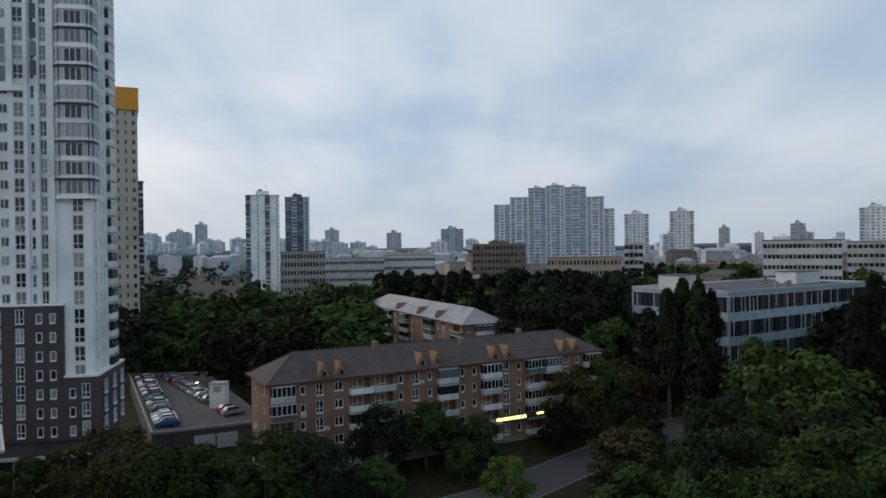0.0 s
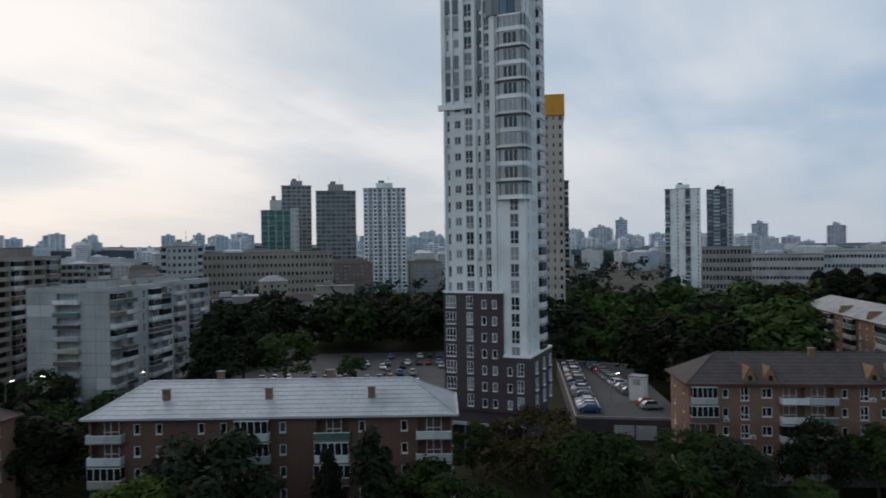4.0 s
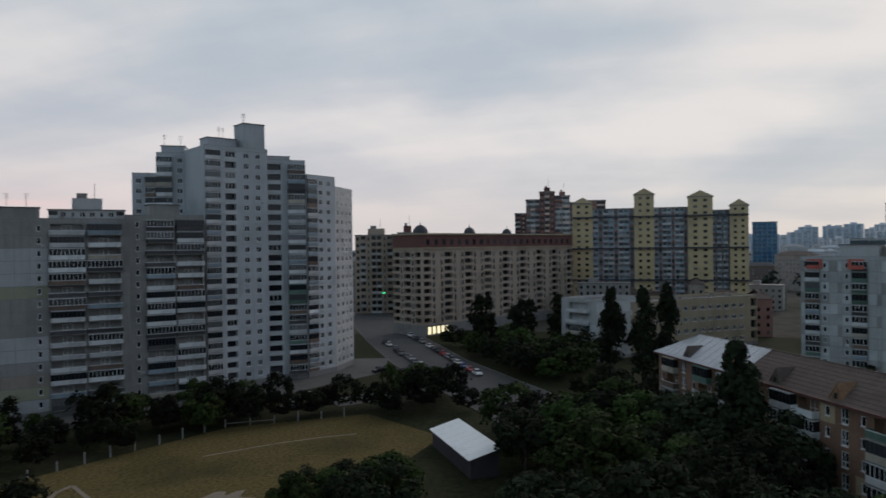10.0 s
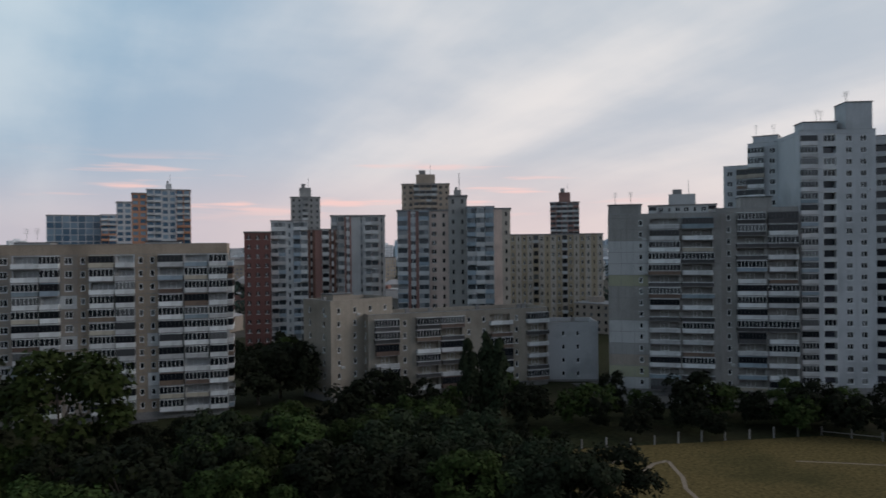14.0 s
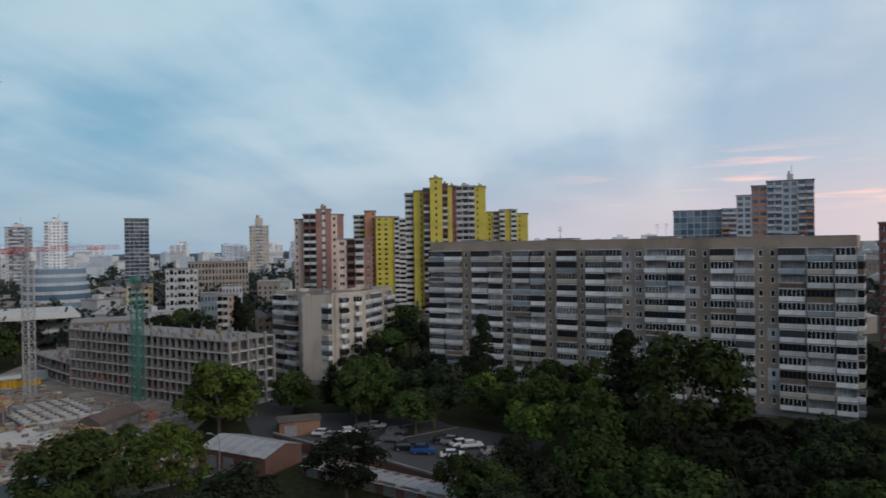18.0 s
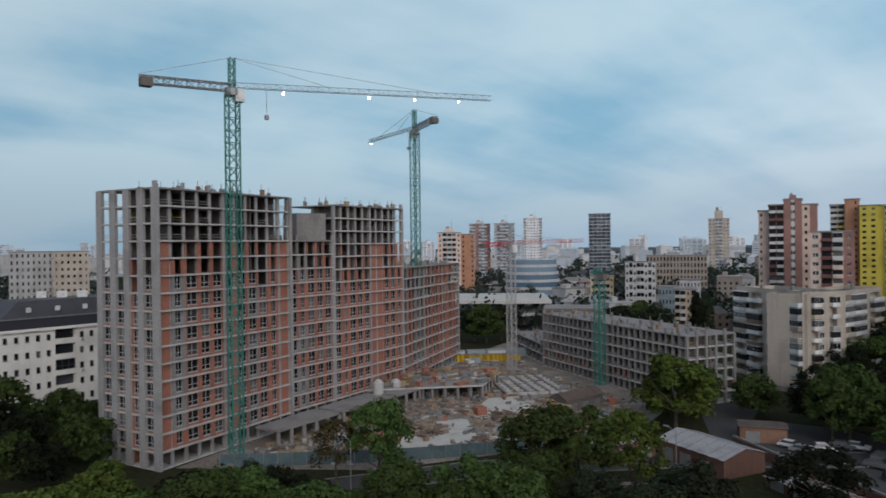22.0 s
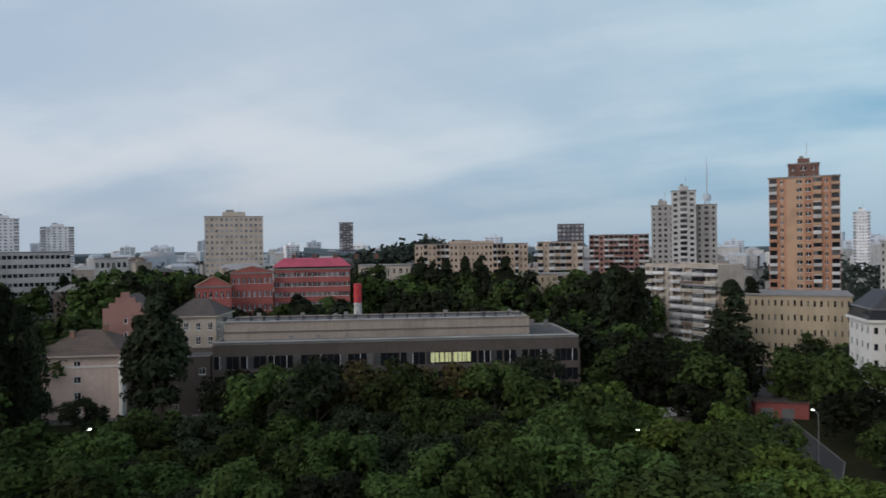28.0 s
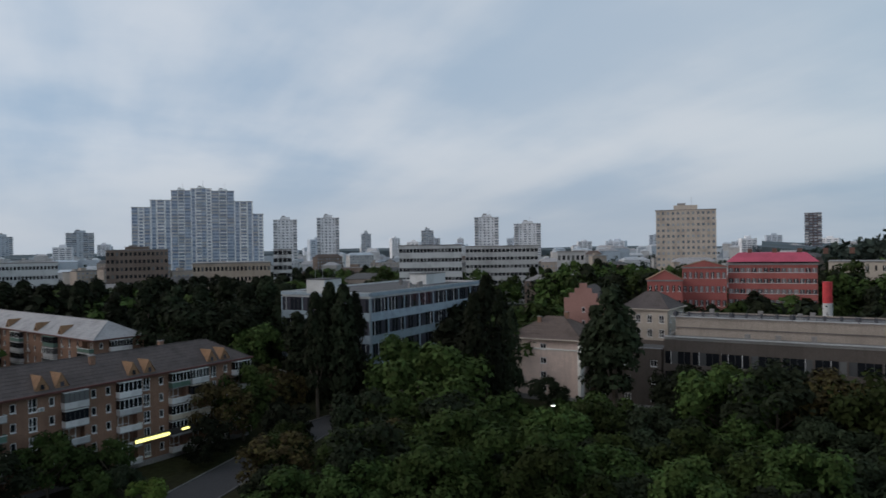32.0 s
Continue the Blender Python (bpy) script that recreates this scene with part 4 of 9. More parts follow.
def brick_house(label, a, b, depth, front, left, right, material, roof, fascia, dormers, seed, rise=3.9, eave=15.4, vents=(), patches=()):
    home, mid, c, top = block("brick_house", label, a, b, depth, 5, 2.86, front, left, right, material, plinth=1.0, seed=seed, flat=False, category="house", sheets=[BALC[0], BALC[1], BALC[0], BALC[4], BALC[2], BALC[3]], patches=patches)
    hip_roof(home, mid, c, top + 0.12, rise, 0.7, roof, fascia, dormers=dormers, vents=vents)
    lip = Shape()
    for i in range(4):
        p, q = c[i], c[(i + 1) % 4]
        lip.bar((p[0] - mid[0], p[1] - mid[1], top - 0.15), (q[0] - mid[0], q[1] - mid[1], top - 0.15), 0.4, material)
    part("cornice", lip, home)
    return home, mid, c, top


brick_house("brown brick five-storey house with a dark hipped roof and glazed balconies", (-27.5, 109.4), (31.0, 141.0), 11.8, "mnswmmnsnmnnmsnmmsnm", "nn", "n", BRICK, ROOF_SLATE, FASCIA,
            [(9, 0.1, True), (12, 0.1, True), (27, 0.12, True), (30, 0.12, True), (42, 0.1, True), (45, 0.1, True), (58, 0.1, True), (61, 0.1, True)], 3, vents=((20, 5), (37, 4), (52, 7)))
brick_house("brick house behind trees with a weathered pale grey roof", (-28, 260), (5.1, 187.4), 12.5, "mnsnmwnmsnwmnsnm", ".", "nmn", BRICK, ROOF_GREY, FASCIA,
            [(48, 0.1, True), (62, 0.1, True), (30, 0.1, True)], 4)
brick_house("red-brown brick house under a pale metal roof", (-87.3, 49.6), (-48.5, 75.3), 12.0, "mnn.nnmn.mn.nm", "nn", "nn", BRICK_RED, ROOF_METAL, CLAD_GREY, [], 5, rise=3.6, vents=((9.0, 2.6), (22.5, 2.6), (36.0, 2.6), (15.0, 6.4), (30.0, 6.4)))
d_home2, d_mid2, d_c2, d_top2 = brick_house("brick house with a brown slate roof and one metal-clad half", (-144.1, 11.5), (-92.8, 35.1), 11.5, "nmsnmnmnsnmmnsnm", "n", "nn", BRICK, ROOF_BROWN, FASCIA, [(10, 0.1, False), (22, 0.1, True), (34, 0.1, False), (46, 0.1, True)], 6, patches=((0.06, BRICK_PALE),))

da, db = Vector((*d_c2[0], 0)), Vector((*d_c2[1], 0))
dv = (db - da).normalized()
di = Vector((-dv.y, dv.x, 0))
s = Shape()
z_e = d_top2 + 0.12
pts = [(-0.8, -0.8, 0.0), (26.0, -0.8, 0.0), (26.0, 5.75, 3.9), (5.5, 5.75, 3.9)]
s.quad([tuple(da + dv * x + di * y + Vector((-d_mid2[0], -d_mid2[1], z_e + z + 0.12))) for x, y, z in pts], ROOF_METAL)
half = part("metal_roof_half", s, d_home2, label="pale metal sheets over one half of the roof")
for k in range(12):
    x = -0.2 + k * 2.15
    lo = da + dv * x + di * -0.8
    hi = da + dv * max(x, 5.5) + di * 5.75
    s = Shape()
    s.bar((lo.x - d_mid2[0], lo.y - d_mid2[1], z_e + 0.14), (hi.x - d_mid2[0], hi.y - d_mid2[1], z_e + 4.05), 0.06, ROOF_METAL)
    part("seam", s, half)

# ---- white residential tower with a dark base ----
ta, tb = spot(33.1, 127.5), spot(26.6, 122.5)
# dark plinth colour stands in for the shaded recess under the overhang
t_home, t_mid, t_c, t_top = block("residential_tower", "tall white-clad residential tower with a dark plum base", ta, tb, 14.0, 34, 2.92, "acdae.-f-", "tTttT", "-a-aa-m--", CLAD_WHITE, plinth=7.6, foot=CLAD_DARK, parapet=2.0, seed=8, category="residential tower", sill=0.3, glass=GLASS_TOWER, sheets=[BALC[1]], deep=0.6, balcony_share=1.0)
tw = Vector((tb[0] - ta[0], tb[1] - ta[1], 0))
tl = tw.length
tu = tw.normalized()
tn = Vector((tu.y, -tu.x, 0))


def tput(x, y, z):
    """On the tower's front: along, outwards, up."""
    p = Vector((*ta, 0)) + tu * x + tn * y
    return (p.x - t_mid[0], p.y - t_mid[1], z)


def on_tower(x0, x1, y0, y1, z0, z1, material, s):
    s.box(x0, x1, y0, y1, z0, z1, material, tput)


for x0, x1, y0, z1 in ((-0.4, tl * 0.72, -8.0, 28.4), (tl * 0.72 + 0.01, tl + 0.7, -14.6, 17.2)):
    s = Shape()
    on_tower(x0, x1, y0, 0.45, 7.4, z1, CLAD_DARK, s)
    base = part("dark_base", s, t_home, label="dark plum cladding over the lower storeys")
    s = Shape()
    on_tower(x0 - 0.05, x1 + 0.05, y0, 0.55, z1, z1 + 0.35, CLAD_WHITE, s)
    part("coping", s, base)
for x, w, st, top in ((0.07, 1.9, "three", 7), (0.31, 1.2, "two", 7), (0.49, 0.9, "one", 7), (0.62, 0.9, "one", 7), (0.80, 0.9, "one", 3), (0.93, 1.2, "two", 3)):
    for f in range(top):
        z = 8.2 + f * 2.92
        part("window", window_mesh(w, 2.2 if w > 1 else 1.5, st, GLASS_TOWER), t_home, tput(tl * x, 0.60, z), math.atan2(tu.y, tu.x))
for x in (3.0, 8.0, 12.5):
    for f in range(3):
        place = tput(tl + 0.86, -x, 8.2 + f * 2.92)
        part("window", window_mesh(1.9, 2.2, "three", GLASS_TOWER), t_home, place, math.atan2(tu.y, tu.x) + math.pi / 2)
bays_at = tl * 0.66, tl + 0.5, 1.1
for f in range(11):
    bay, bars = Shape(), []
    z = 45.0 + f * 2.92
    a, b, o = bays_at
    pts = [(a, 0.0), (a + 0.9, o), (b - 0.5, o), (b, 0.6), (b, -2.2)]
    for i, ((x0, y0), (x1, y1)) in enumerate(zip(pts, pts[1:])):
        ends = 5 if i == 1 else 2
        for z0, z1, m, off in ((z, z + 0.7, CLAD_WHITE, 0.0), (z + 0.7, z + 2.6, GLASS_TOWER if i == 1 else CLAD_GREY, 0.0), (z + 2.6, z + 2.92, CLAD_WHITE, 0.0)):
            for k in range(ends):
                xa, ya, xb, yb = x0 + (x1 - x0) * k / ends, y0 + (y1 - y0) * k / ends, x0 + (x1 - x0) * (k + 1) / ends, y0 + (y1 - y0) * (k + 1) / ends
                mm = CLAD_GREY if i == 1 and k in (0, 4) and m is GLASS_TOWER else m
                bay.quad([tput(xa, ya + off, z0), tput(xb, yb + off, z0), tput(xb, yb + off, z1), tput(xa, ya + off, z1)], mm)
        for k in range(ends + 1):
            x, y = x0 + (x1 - x0) * k / ends, y0 + (y1 - y0) * k / ends
            bars.append((tput(x, y + 0.03, z + 0.6), tput(x, y + 0.03, z + 2.7)))
    bay.quad([tput(*q, z) for q in pts], CLAD_WHITE)
    bay.quad([tput(*q, z + 2.92) for q in pts], CLAD_WHITE)
    bay_ob = part("glazed_bay", weld(bay, "glazed_bay"), t_home, label="glazed bay with white frames on the tower's corner")
    for lo, hi in bars:
        s = Shape()
        s.bar(lo, hi, 0.12, FRAME)
        part("mullion", s, bay_ob)
    band = Shape()
    for q, r in zip(pts, pts[1:]):
        band.bar(tput(q[0], q[1] + 0.12, z - 0.02), tput(r[0], r[1] + 0.12, z - 0.02), 0.34 if f % 2 else 0.2, ROOF_DARK if f % 2 else CLAD_WHITE)
    part("bay_band", band, bay_ob)
for x0, x1, z0, z1 in ((-0.02, 0.03, 62.5, 107), (0.10, 0.13, 62.5, 107), (0.21, 0.27, 62.5, 107), (0.37, 0.41, 28.7, 107), (0.50, 0.515, 28.7, 107), (0.61, 0.655, 28.7, 107), (0.0, 0.02, 28.7, 61)):
    s = Shape()
    on_tower(tl * x0, tl * x1, 0, 0.45, z0, z1, CLAD_WHITE, s)
    part("white_rib", s, t_home)
s = Shape()
on_tower(-0.9, tl * 0.37, 0, 0.8, 61.4, 62.4, CLAD_WHITE, s)
part("ledge", s, t_home)
for x0, x1, z0, z1 in ((0.035, 0.095, 63.0, 73.0), (0.14, 0.205, 63.0, 73.0), (0.035, 0.205, 76.0, 107.0), (0.43, 0.49, 64.0, 107.0)):
    for f in range(int((z1 - z0) / 2.92)):
        s = Shape()
        on_tower(tl * x0, tl * x1, 0.02, 0.22, z0 + f * 2.92, z0 + f * 2.92 + 2.3, GLASS_PALE, s)
        part("grey_panel", s, t_home)
for k in range(5):
    s = Shape()
    on_tower(tl * (0.56 + 0.09 * k), tl * (0.56 + 0.09 * (k + 1)) - 0.12, 0.0, 0.85, 77.3, 107.0, GLASS_BLUE if k in (2, 3) else GLASS_PALE, s)
    part("crown_glass", s, t_home, label="tall glass strip of the tower's crown")
for x in (0.75, 0.97):
    s = Shape()
    on_tower(tl * x - 0.4, tl * x + 0.4, -0.8, 0.0, 0, 7.4, CLAD_DARK, s)
    part("column", s, t_home)

entry = Shape()
for k in range(4):
    on_tower(1.0 + k * 2.6, 3.2 + k * 2.6, 0.02, 0.12, 0.4, 4.4, GLASS_DARK, entry)
    on_tower(3.2 + k * 2.6, 3.4 + k * 2.6, 0.02, 0.2, 0.2, 4.6, METAL, entry)
on_tower(0.5, tl - 0.5, 0.02, 0.9, 4.8, 5.2, CLAD_GREY, entry)
part("entrance_glazing", entry, t_home, label="dark entrance glazing under a grey canopy")

# parking deck beside the tower
deck = [(-52.0, 123.9), (-33.0, 132.4), (-62.0, 184.0), (-82.0, 182.0)]
FOOT.append(deck)
d_home = thing("parking_deck", -58, 155, "raised parking deck with a dark wall and pale garage doors", "parking deck")
s = Shape()
loc = [(x + 58, y - 155) for x, y in deck]
s.quad([(x, y, 4.0) for x, y in loc], ASPHALT)
for i in range(4):
    (x0, y0), (x1, y1) = loc[i], loc[(i + 1) % 4]
    s.quad([(x0, y0, -0.5), (x1, y1, -0.5), (x1, y1, 4.0), (x0, y0, 4.0)], CLAD_DARK)
part("deck", s, d_home)
s = Shape()
for i in (0, 2, 3):
    (x0, y0), (x1, y1) = loc[i], loc[(i + 1) % 4]
    s.bar((x0, y0, 4.3), (x1, y1, 4.3), 0.35, CONCRETE)
part("deck_kerb", s, d_home)
gx, gy = 19.0 / 20.81, 8.5 / 20.81
for k in range(2):
    s = Shape()
    for r in range(6):
        z = 0.3 + r * 0.45
        x0 = loc[0][0] + gx * (7.0 + k * 4.0) + gy * 0.06
        y0 = loc[0][1] + gy * (7.0 + k * 4.0) - gx * 0.06
        s.quad([(x0, y0, z), (x0 + gx * 3.7, y0 + gy * 3.7, z), (x0 + gx * 3.7, y0 + gy * 3.7, z + 0.42), (x0, y0, z + 0.42)], CLAD_GREY)
    part("garage_door", s, d_home, label="pale grey sectional garage door")
white = thing("vent_shaft", -46.8, 145.0, "white vent shaft standing on the parking deck", "vent shaft", z=4.0)
s = Shape()
s.box(-1.6, 1.6, -1.3, 1.3, 0, 5.0, PLASTER_WHITE)
s.box(-1.75, 1.75, -1.45, 1.45, 5.0, 5.2, METAL)
part("shaft", s, white)
s = Shape()
for k in range(5):
    s.box(-0.8, 0.8, -1.36, -1.30, 3.4 + k * 0.25, 3.55 + k * 0.25, METAL)
part("louvre", s, white)

# ---- panel blocks ----
block("apartment_block", "grey panel block with white and red patches on its end wall", spot(75.45, 212), spot(68.35, 206), 20, 11, 2.82, "-gn.-ng.-.-m-", ".", "mLmLml", PANEL_PALE, near=True, seed=11, patches=((0.22, PANEL_WHITE), (0.12, PANEL)), joint=True, boxes=((8, 6, 9, 8, 4.0),), deep=0.5)
fa, fc = Vector(spot(75.45, 212)), Vector(spot(68.35, 206))
f_home = bpy.data.objects[[o.name for o in bpy.data.objects if o.name.startswith("apartment_block") and o.parent is None][-1]]
fu = (fc - fa).normalized()
fn = Vector((fu.y, -fu.x))
RED_SHEET = mat("red_canopy_sheet", (0.42, 0.10, 0.075), 0.6, 5, 0.5, 0.15, 0.1)
for k in (0.13, 0.50, 0.86):
    s = Shape()
    q = fa + (fc - fa) * k - Vector(f_home.location[:2])
    for w0, w1, o0, o1, z0, z1 in ((-1.9, 1.9, 0.75, 0.1, 29.6, 32.2),):
        pts = [q + fu * w0 + fn * o0, q + fu * w1 + fn * o0, q + fu * w1 + fn * o1, q + fu * w0 + fn * o1]
        s.quad([(pts[0].x, pts[0].y, z0), (pts[1].x, pts[1].y, z0), (pts[2].x, pts[2].y, z1), (pts[3].x, pts[3].y, z1)], RED_SHEET)
        s.quad([(pts[0].x, pts[0].y, z0), (pts[3].x, pts[3].y, z1), (pts[3].x, pts[3].y, z0)], RED_SHEET)
        s.quad([(pts[1].x, pts[1].y, z0), (pts[2].x, pts[2].y, z0), (pts[2].x, pts[2].y, z1)], RED_SHEET)
    part("canopy", s, f_home, label="sloping red sheet canopy over the top loggias")
fc = tuple(fc)
block("apartment_block", "brown-grey panel block with long loggia rows", (fc[0] - 6.0, fc[1] + 1.5), (fc[0] - 34.0, fc[1] + 44.0), 14, 12, 2.8, "LmLLmLLml", ".", ".", PANEL_BROWN, near=False, seed=12, boxes=((14, 4, 8, 6, 3.5), (34, 4, 8, 6, 3.5)))
ec = Vector((-154.1, 93.0))
block("apartment_block", "pale grey panel block with stacked end balconies", tuple(ec), (-177.0, 139.0), 21, 9, 2.84, "mm.smmnmsmmn", "..b..", ".", PANEL_PALE, near=True, seed=13, joint=True, patches=((0.06, PANEL_WHITE),), plinth=1.6, boxes=((8, 6, 6, 5, 2.5), (30, 6, 6, 5, 2.5)))
block("school_building", "grey four-storey school with white-framed window rows", (-233.6, -12.0), (-223.7, -0.7), 22, 5, 3.5, "-m-", ".", ".", PANEL_PALE, seed=14, near=True, plinth=1.0, category="school", patches=((0.2, PANEL_WHITE),))
block("school_building", "long tan school wing with regular window grid", (-232.0, 5.0), (-272.0, 56.0), 16, 4, 3.9, "..wwww.WWWWWWWWWW.l", ".", ".", PLASTER_TAN, seed=15, near=True, plinth=1.2, category="school")
block("apartment_block", "long beige apartment block with maroon upper storeys and bay stacks", (-276.0, -70.0), (-366.0, -13.0), 18, 10, 3.0, "LT.TLT.TLT.TLT.TLT.TLT.TLT.TLT.TL", "LTLTL", ".", PLASTER_BEIGE, seed=16, near=False, plinth=4.5, parapet=1.2, deep=0.9)
j_home = bpy.data.objects[[o.name for o in bpy.data.objects if o.name.startswith("apartment_block") and o.parent is None][-1]]
s = Shape()
jc = corners((-276.0, -70.0), (-366.0, -13.0), 18)
jm = (sum(p[0] for p in jc) / 4, sum(p[1] for p in jc) / 4)
jt = math.atan2(57.0, -90.0)
jl = math.hypot(90, 57)


def jput(x, y, z):
    return (jc[0][0] - jm[0] + math.cos(jt) * x - math.sin(jt) * y, jc[0][1] - jm[1] + math.sin(jt) * x + math.cos(jt) * y, z)


s.box(-0.4, jl + 0.4, -0.5, 17.5, 35.7, 36.3, PLASTER_TAN, jput)
s.box(0.0, jl, -0.1, 17.5, 36.3, 41.5, MAROON, jput)
s.box(-0.6, jl + 0.6, -0.7, 18, 41.5, 42.2, PLASTER_TAN, jput)
for k in range(22):
    s.box(2.5 + k * 4.7, 4.2 + k * 4.7, -0.22, -0.1, 37.3, 39.6, GLASS_DARK, jput)
part("attic_storey", s, j_home, label="maroon attic storeys with dark windows")
for x, r in ((4.0, 3.2), (34.0, 2.6), (60.0, 2.2)):
    s = Shape()
    for i in range(6):
        a0, a1 = i * math.pi / 12, (i + 1) * math.pi / 12
        s.prism(r * math.cos(a0), r * math.cos(a1), 42.2 + r * 1.1 * math.sin(a0), 42.2 + r * 1.1 * math.sin(a1), 14, ROOF_DARK)
    s.prism(0.18, 0.05, 42.2 + r * 1.1, 42.2 + r * 1.1 + 1.6, 6, ROOF_DARK)
    part("dome", s, j_home, jput(x, 5, 0), label="small dark roof dome with a finial")
shop = Shape()
for k in range(5):
    shop.box(3 + k * 2.6, 4.6 + k * 2.6, -0.12, -0.06, 0.6, 3.6, SHOP_LIGHT, jput)
part("shop_window", shop, j_home, label="lit shop windows on the ground floor")

# tall stepped grey block and its neighbour
lsheets = [BALC[0], BALC[1], BALC[6], BALC[5], BALC[0], BALC[2], BALC[4], BALC[6]]
loggia = {"l": PANEL_WHITE}
block("apartment_block", "weathered grey panel block covered with brown and grey balconies", (-125.8, -125.8), (-143.6, -106.7), 10.5, 15, 2.78, "..nMM-", ".", ".", PANEL_WORN, plinth=1.4, seed=21, sheets=lsheets, balcony_share=0.5, rows={12: PANEL_PALE, 11: PANEL_PALE, 10: PANEL_PALE, 9: PANEL_OLIVE, 8: PANEL_WORN, 5: PANEL_PALE, 4: PANEL_PALE, 3: PANEL, 2: PANEL_BROWN, 1: PANEL_OLIVE, 0: PANEL_PALE}, joint=True, boxes=((0, 2, 8, 6, 3.4),))
block("apartment_block", "weathered grey panel block with crowded glazed balconies", (-144.6, -108.9), (-157.6, -96.0), 12, 15, 2.85, "-nMM", ".", ".", PANEL_WORN, plinth=1.4, seed=22, sheets=lsheets, balcony_share=0.5, boxes=((6, 2, 7, 6, 3.6),))
block("tower_block", "tall stepped grey concrete tower block with dark loggias", (-162.5, -98.5), (-176.5, -88.0), 18, 22, 2.78, "g-l-ww-", ".", ".", PANEL_COOL, tint=loggia, plinth=1.6, seed=23, balcony_share=1.0, sheets=[BALC[0], BALC[5], BALC[1]], boxes=((11, 0.5, 6, 6, 7.6), (2, 3, 8, 5, 3.4)), deep=0.5)
block("tower_block", "grey rear wing of the tall concrete block", spot(126.4, 206), spot(123.5, 205), 14, 20, 2.75, "wgw", ".", ".", PANEL_COOL, plinth=1.6, seed=27)
block("tower_block", "taller grey rear wing with window rows", spot(124.7, 204), spot(120.4, 202), 15, 22, 2.75, "gwwg", ".", ".", PANEL_COOL, plinth=1.6, seed=28, boxes=((1, 2, 6, 5, 3.0),))
block("tower_block", "tall grey concrete tower section with paired windows", (-174.5, -95.0), (-184.5, -80.5), 18, 21, 2.8, "..-l-g", ".", ".", PANEL_COOL, tint=loggia, plinth=1.6, seed=24, boxes=((2, 4, 12, 6, 2.4),))
block("tower_block", "grey concrete tower section with glazed balconies", (-185.0, -80.3), (-195.6, -76.0), 16, 20, 2.75, "gww-", ".", ".", PANEL_COOL, plinth=1.6, seed=25, balcony_share=1.0, sheets=[BALC[5], BALC[0], BALC[1], BALC[2]], deep=0.4)
block("tower_block", "curved end section of the grey tower block", (-195.6, -76.0), (-209.0, -75.5), 15, 19, 2.75, "wwnw", ".", ".", PANEL_PALE, plinth=1.6, seed=26)

# low beige seven-storey pair
block("apartment_block", "low beige plastered block with dark recessed balconies", (-73.0, -152.6), (-120.7, -143.0), 12, 6, 3.0, "-Mn-MMn-nMn-M", "ww", ".", PLASTER_DIM, plinth=1.4, seed=31, balcony_share=0.5, sheets=[BALC[6], BALC[2], BALC[1], BALC[6], BALC[0]])
block("apartment_block", "beige plastered block end with small dark windows", (-61.6, -165.8), (-64.1, -154.5), 19, 7, 3.1, "nn", ".", "nnnn", PLASTER_DIM, plinth=1.4, seed=32, boxes=((2, 4, 5, 6, 2.0),))
block("store_building", "plain grey three-storey store building", (-121.5, -146.0), (-134.0, -138.0), 12, 4, 3.6, ".nn.", ".", ".", CLAD_GREY, plinth=0.6, seed=33, category="store")

# long twelve-storey slab
N_L, N_R = (57.8, -188.1), (-40.9, -157.4)
nsheets = [BALC[1], BALC[0], BALC[0], BALC[1], BALC[5], BALC[4], BALC[0], BALC[2]]
block("apartment_block", "long grey-brown thirteen-storey panel slab full of glazed balconies", N_L, N_R, 13, 12, 2.85, "MMn-MmwMmn-MnMmnwMmwnMmnnMMm", "..", "mn", PANEL_PALE, plinth=1.6, parapet=2.2, seed=41, sheets=nsheets, balcony_share=0.8, patches=((0.2, PANEL), (0.1, PANEL_WHITE), (0.04, PLASTER_CREAM)), joint=True, cap=PANEL_TAN, tint={"n": PANEL_TAN, "-": PANEL_TAN, "w": PANEL_BROWN},
      boxes=((8, 4, 7, 5, 2.6), (34, 4, 7, 5, 2.6), (60, 4, 7, 5, 2.6), (86, 4, 7, 5, 2.6)))
# nine-storey cream block
block("apartment_block", "cream plastered block with white balconies", (103.9, -183.2), (80.5, -171.7), 12, 8, 2.82, "mmnmm", ".", "..mw.m..", PLASTER_CREAM, plinth=1.2, seed=42, sheets=[BALC[1], BALC[0], BALC[4], BALC[2]])
block("apartment_block", "cream plastered block wing with stacked balconies", (79.5, -172.0), (79.0, -214.0), 10, 8, 2.75, ".m.mm.m", ".", ".", PLASTER_CREAM, plinth=1.2, seed=43, sheets=[BALC[1], BALC[0], BALC[4]])


# ---- raw concrete frame buildings ----
COLUMN_PALE = mat("pale_raw_column", (0.315, 0.31, 0.315), 0.95, 4, 0.25, 0.18, 0.5, streaks=0.25)
SLAB_EDGE = mat("pale_slab_edge", (0.45, 0.44, 0.435), 0.95, 4, 0.3, 0.15, 0.4)


